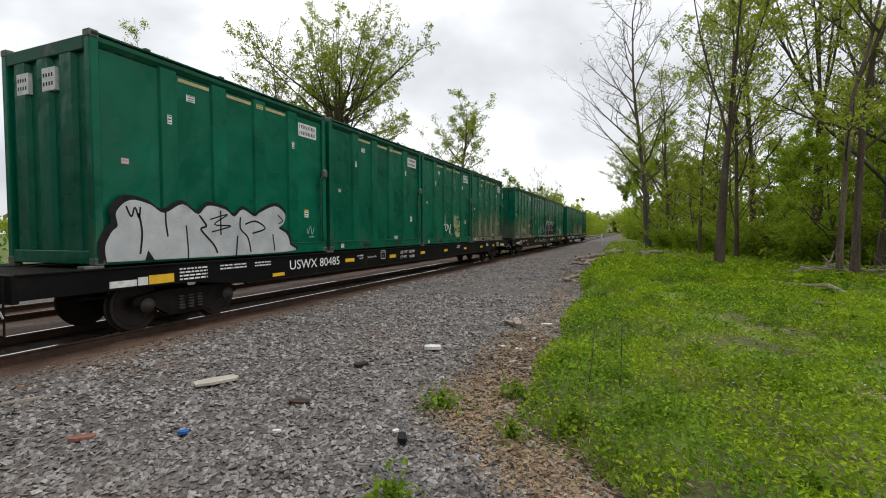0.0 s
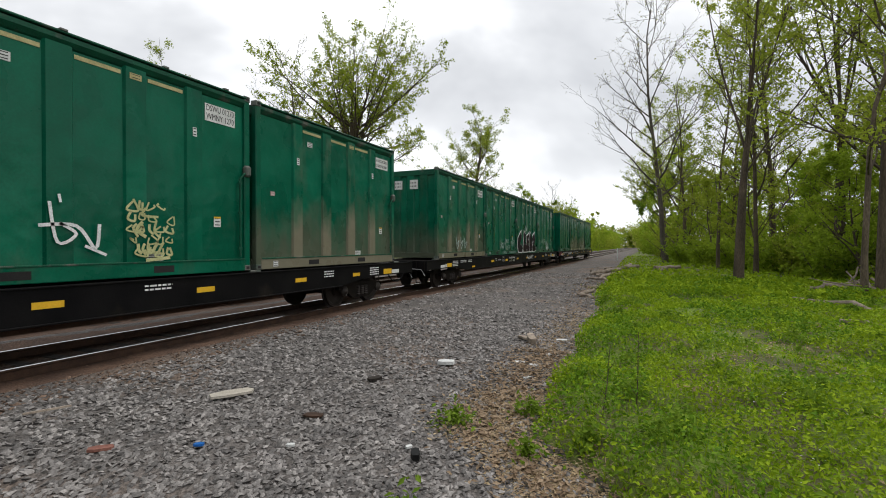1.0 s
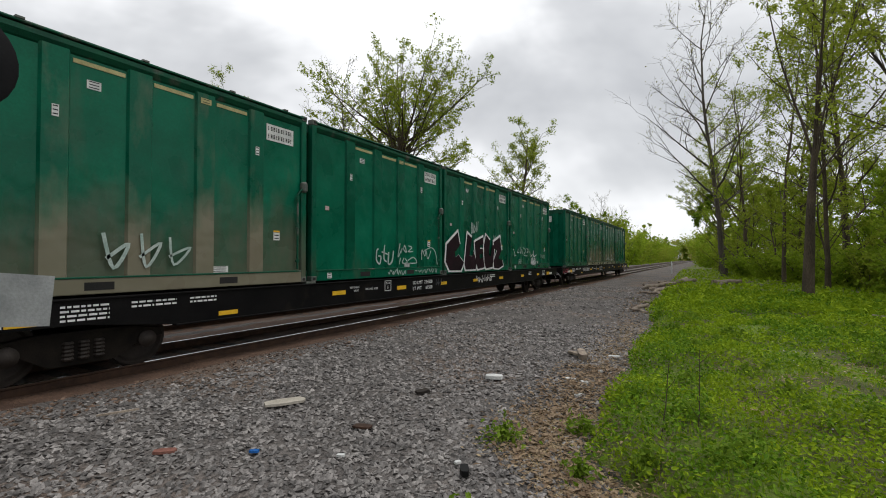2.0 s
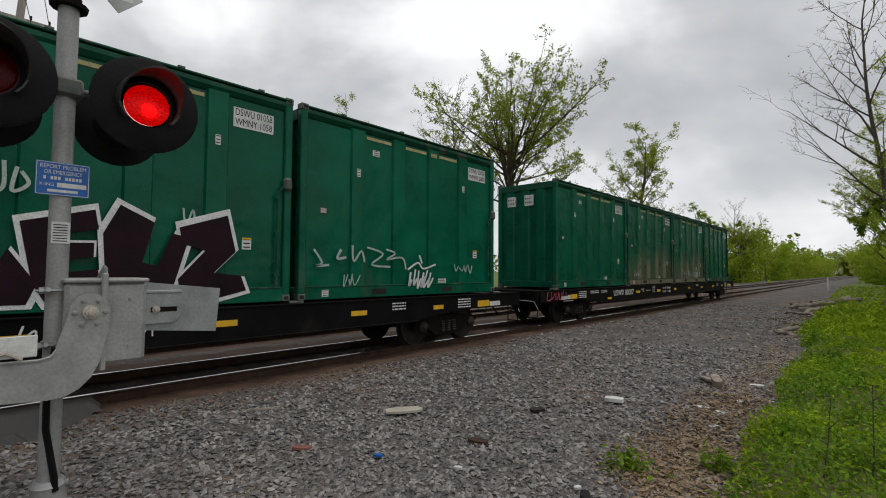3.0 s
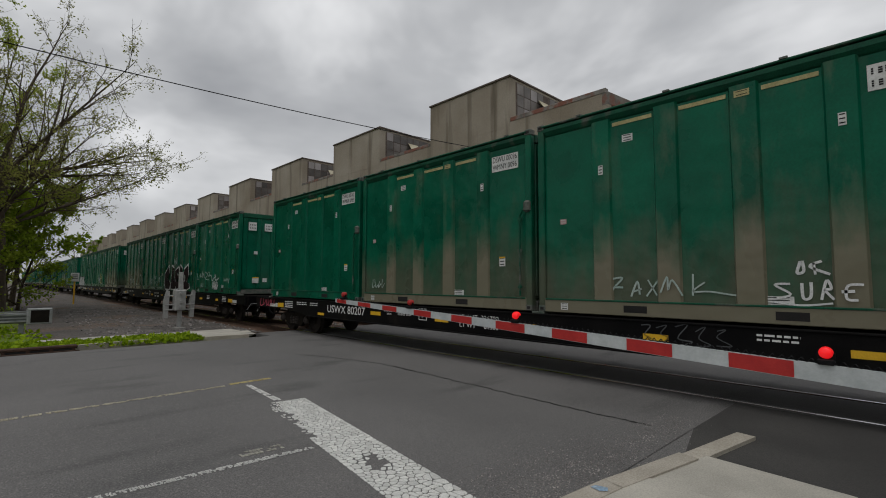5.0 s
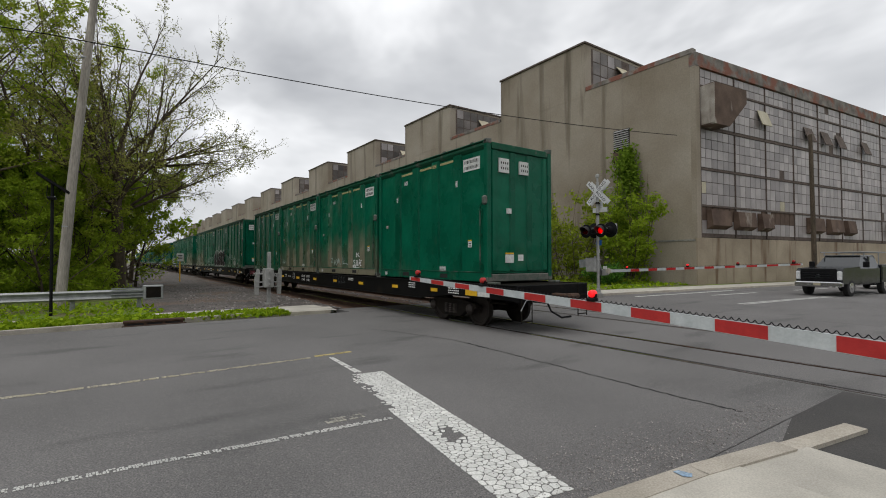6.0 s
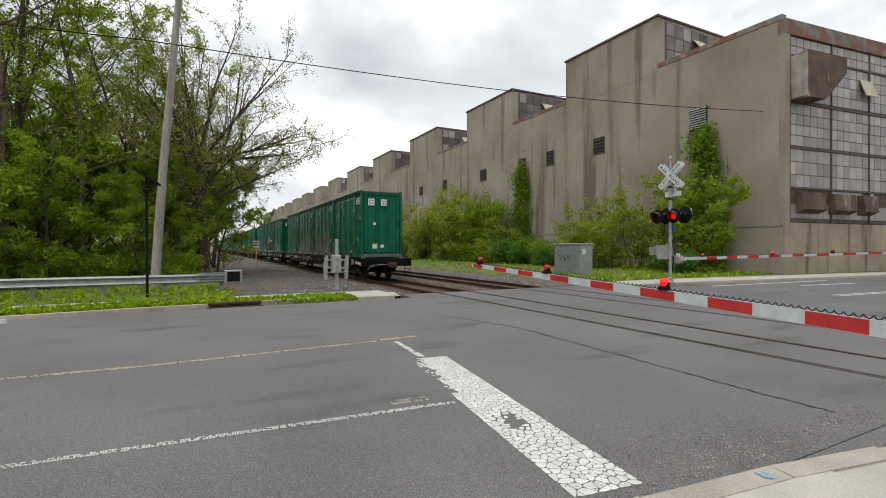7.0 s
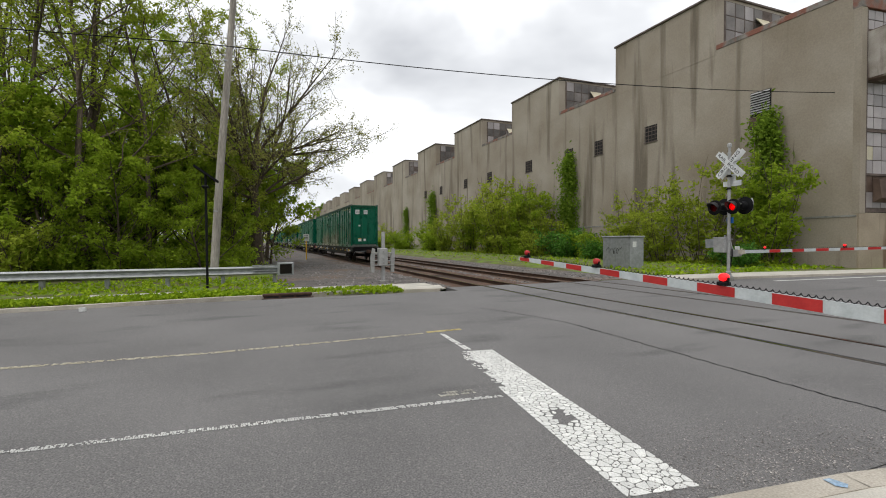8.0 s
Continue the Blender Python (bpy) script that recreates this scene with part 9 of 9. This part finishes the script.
for x, y, n, s in ((-1.75, 4.75, 260, 0.28), (-1.1, 5.3, 260, 0.25), (-0.75, 6.3, 220, 0.3), (-0.9, 4.3, 160, 0.22), (-1.4, 3.05, 200, 0.22), (-0.4, 4.5, 260, 0.3), (0.3, 4.9, 300, 0.35), (-0.1, 5.8, 280, 0.35), (0.9, 7.5, 260, 0.35), (2.6, 13.5, 300, 0.5),
                   (1.6, 6.2, 260, 0.35), (2.2, 5.0, 240, 0.4), (1.2, 4.0, 260, 0.35), (-1.9, 20.5, 160, 0.5), (3.5, 9.5, 260, 0.5), (4.6, 8.0, 260, 0.5)):
    for k in range(n):
        r = abs(rng.gauss(0, s * 0.5))
        a = rng.uniform(0, 6.28)
        px, py = x + r * math.cos(a), y + r * math.sin(a)
        leaf(clumps, Vector((px, py, max(terrain(px, py), gravel_height(px, py)) + abs(rng.gauss(0, 0.10)))), rng.uniform(0.04, 0.085), rng, 0.6)
for k in range(90):      # scattered clumps that give the bank its relief
    y = 3.0 + 17 * rng.random() ** 1.5
    x = grass_edge(y) + 0.25 + (2.5 + 0.5 * y) * rng.random()
    s, tall = rng.uniform(0.18, 0.42), rng.uniform(0.10, 0.24)
    for q in range(90):
        r, a = abs(rng.gauss(0, s * 0.5)), rng.uniform(0, 6.28)
        px, py = x + r * math.cos(a), y + r * math.sin(a)
        leaf(clumps, Vector((px, py, terrain(px, py) + tall * max(0.0, 1 - r / s) * rng.uniform(0.5, 1.2) + 0.02)), rng.uniform(0.035, 0.07) * (0.8 + 0.05 * y), rng, 0.5)
tagged(new("weed_clumps", mesh_of("weed_clumps", clumps, "leaf_mid")), "taller leafy weed clumps", "weeds", kind="stuff")
blades = Geo()
for k in range(9000):
    if k < 5200:
        x, y = rng.uniform(-4.9, 15), rng.uniform(-17.4, -15.95)
        z = max(0.0, terrain(x, y))
    else:
        y = 1.5 + 14 * rng.random() ** 1.4
        x = grass_edge(y) + 0.1 + (1.5 + 0.3 * y) * rng.random()
        z = terrain(x, y)
    h = rng.uniform(0.05, 0.16)
    a = rng.uniform(0, 6.28)
    w = 0.006 if k >= 5200 else 0.014
    b = len(blades.v)
    blades.v += [(x - w * math.sin(a), y + w * math.cos(a), z - 0.01), (x + w * math.sin(a), y - w * math.cos(a), z - 0.01), (x + 0.4 * h * math.cos(a), y + 0.4 * h * math.sin(a), z + h)]
    blades.f.append((b, b + 1, b + 2))
tagged(new("grass", mesh_of("grass", blades, "herb")), "short bright green grass blades", "grass", kind="stuff")
fl = Geo()
for k in range(420):
    y = 3 + 14 * rng.random()
    x = 1.0 + (1.5 + 0.45 * y) * rng.random()
    leaf(fl, Vector((x, y, terrain(x, y) + 0.14)), 0.025, rng, 2.0)
tagged(new("wild_flowers", mesh_of("wild_flowers", fl, "label_white")), "tiny white wild flowers among the weeds", "flowers", kind="stuff")

# ---- pieces: ties and ballast stones ----
tie_mesh = mesh_of("tie", Geo().box(-1.3, -0.11, -0.17, 1.3, 0.11, 0.0, 0.012), "tie")
for tr, c in zip(TRACKS, (TRACK1, TRACK2)):
    for k in range(150):
        y = 0.75 + k * 0.53 if k < 90 else -17.9 - (k - 90) * 0.53
        part("tie", tie_mesh, "tie", tr, at=pose(c + rng.uniform(-0.04, 0.04), y, -0.158, 0, 0, rng.uniform(-0.6, 0.6)))
# asphalt edge strips and rubber along the rails in the crossing
crossing = tagged(new("crossing_panel"), "black rubber flangeway strips along the rails", "crossing", kind="structure")
for c in (TRACK1, TRACK2):
    for s in (-1, 1):
        inner = -s
        x = c + s * RAIL + inner * 0.072
        part("flangeway", Geo().box(x - 0.025, -15.6, -0.1, x + 0.025, 0.3, -0.045), "ink", crossing)


def stone_shape(seed, s):
    r = random.Random(seed)
    v = []
    for axis, reach in ((0, 0.62), (1, 0.46), (2, 0.30)):
        for sg in (-1, 1):
            p = [r.uniform(-0.22, 0.22) for _ in range(3)]
            p[axis] = sg * reach * r.uniform(0.75, 1.2)
            v.append((p[0] * s, p[1] * s, p[2] * s))
    return v, [(1, 3, 5), (3, 0, 5), (0, 2, 5), (2, 1, 5), (3, 1, 4), (0, 3, 4), (2, 0, 4), (1, 2, 4)]


SHAPES = [stone_shape(100 + k, 1.0) for k in range(24)]
bed = tagged(new("ballast"), "loose grey ballast stones", "gravel", kind="structure")
stone_meshes = []
for k, (v, f) in enumerate(SHAPES[:10]):
    stone_meshes.append(mesh_of("stone", Geo().add([tuple(0.05 * q for q in p) for p in v], f), "stone"))
loose, rusty = Geo(), Geo()
count, singles = 0, 0
while count < 36000:
    d = 0.9 + 12.5 * rng.random() ** 1.35
    a = radians(rng.uniform(-30, 118))
    x, y = -d * math.sin(a), 0.3 + d * math.cos(a)
    if x < TRACK1 - 0.5 or y < (-0.5 if x > -5.1 else 0.42) or x > grass_edge(y) + 0.15 or (x > -0.6 and y < 2.4 and d < 1.1):
        continue
    if abs(abs(x - TRACK1) - RAIL) < 0.1 or (x < TRACK1 + 1.95 and rng.random() < 0.75):
        continue
    s = rng.uniform(0.032, 0.062) * (1 + 0.05 * d) * (0.7 if x < TRACK1 + 2.3 else 1.0)
    z = gravel_height(x, y) + s * 0.10
    q = pose(x, y, z, rng.uniform(-25, 25), rng.uniform(-25, 25), rng.uniform(0, 360))
    if singles < 290 and 1.6 < y < 3.6 and -4.2 < x < -1.2:
        part("stone", rng.choice(stone_meshes), "stone", bed, at=q)
        singles += 1
    else:
        v, f = rng.choice(SHAPES)
        near = x < TRACK1 + 2.0 + 0.8 * rng.random() ** 2
        (rusty if near else loose).add([q @ Vector((p[0] * s, p[1] * s, p[2] * s)) for p in v], f)
    count += 1
for k in range(700):      # rust-stained stones heaped against the near rail
    y = 0.5 + 15 * rng.random() ** 1.4
    x = TRACK1 + rng.uniform(0.86, 2.0)
    s = rng.uniform(0.03, 0.055) * (1 + 0.02 * y)
    q = pose(x, y, gravel_height(x, y) + 0.1 * s, rng.uniform(-25, 25), rng.uniform(-25, 25), rng.uniform(0, 360))
    v, f = rng.choice(SHAPES)
    rusty.add([q @ Vector((p[0] * s, p[1] * s, p[2] * s)) for p in v], f)
for k in range(6000):
    y = -17.8 - 22 * rng.random() ** 1.5 if k < 3000 else 10 + 22 * rng.random()
    x = rng.uniform(-16.8, -2.4) if k < 3000 else rng.uniform(-7.6, grass_edge(y) + 0.1)
    if min(abs(x - TRACK1), abs(x - TRACK2)) < 0.9:
        continue
    s = rng.uniform(0.08, 0.13)
    q = pose(x, y, gravel_height(x, y), rng.uniform(-25, 25), rng.uniform(-25, 25), rng.uniform(0, 360))
    v, f = rng.choice(SHAPES)
    (rusty if abs(x - TRACK1) < 1.4 or abs(x - TRACK2) < 1.4 else loose).add([q @ Vector((p[0] * s, p[1] * s, p[2] * s)) for p in v], f)
tagged(part("loose_stones", loose, "stone", bed), kind="stuff")
tagged(part("rusty_stones", rusty, "stone_rusty", bed), kind="stuff")
chips = Geo()
for k in range(4200):      # stone chips and grit along the kerb foot
    x, y = (rng.uniform(-6.8, 0.5), rng.gauss(-2.5, 0.14)) if k % 3 else (rng.gauss(-3.9, 0.8), rng.gauss(-2.75, 0.3))
    s = rng.uniform(0.006, 0.018)
    if y > -2.42 + 0.14 * max(0.0, -2.6 - x):
        continue
    v, f = rng.choice(SHAPES)
    q = pose(x, y, s * 0.3, 0, 0, rng.uniform(0, 360))
    chips.add([q @ Vector((p[0] * s, p[1] * s, p[2] * s)) for p in v], f)
tagged(part("stone_chips", chips, "stone", bed), kind="stuff")


# ---- what moves: the train runs south at a steady pace ----
RUN = ((0.0, 61.8), (1.0, 46.0), (2.5, 22.35), (3.5, 6.3), (4.0, -1.85), (4.5, -9.95), (5.0, -18.05), (6.5, -42.1), (7.25, -54.15), (8.0, -66.2))


def motions():
    for ob, off, z in TRAIN:
        walk(ob, [(t, pose(TRACK1, front + off, z)) for t, front in RUN])
    # added discs turn to imitate the near signal's lamps switching by turns, 0.6 s each
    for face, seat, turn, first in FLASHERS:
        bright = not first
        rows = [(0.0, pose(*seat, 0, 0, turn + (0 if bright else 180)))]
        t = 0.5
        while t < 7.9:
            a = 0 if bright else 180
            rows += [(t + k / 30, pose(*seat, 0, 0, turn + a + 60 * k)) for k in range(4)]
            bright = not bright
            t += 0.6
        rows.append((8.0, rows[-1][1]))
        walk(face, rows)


motions()
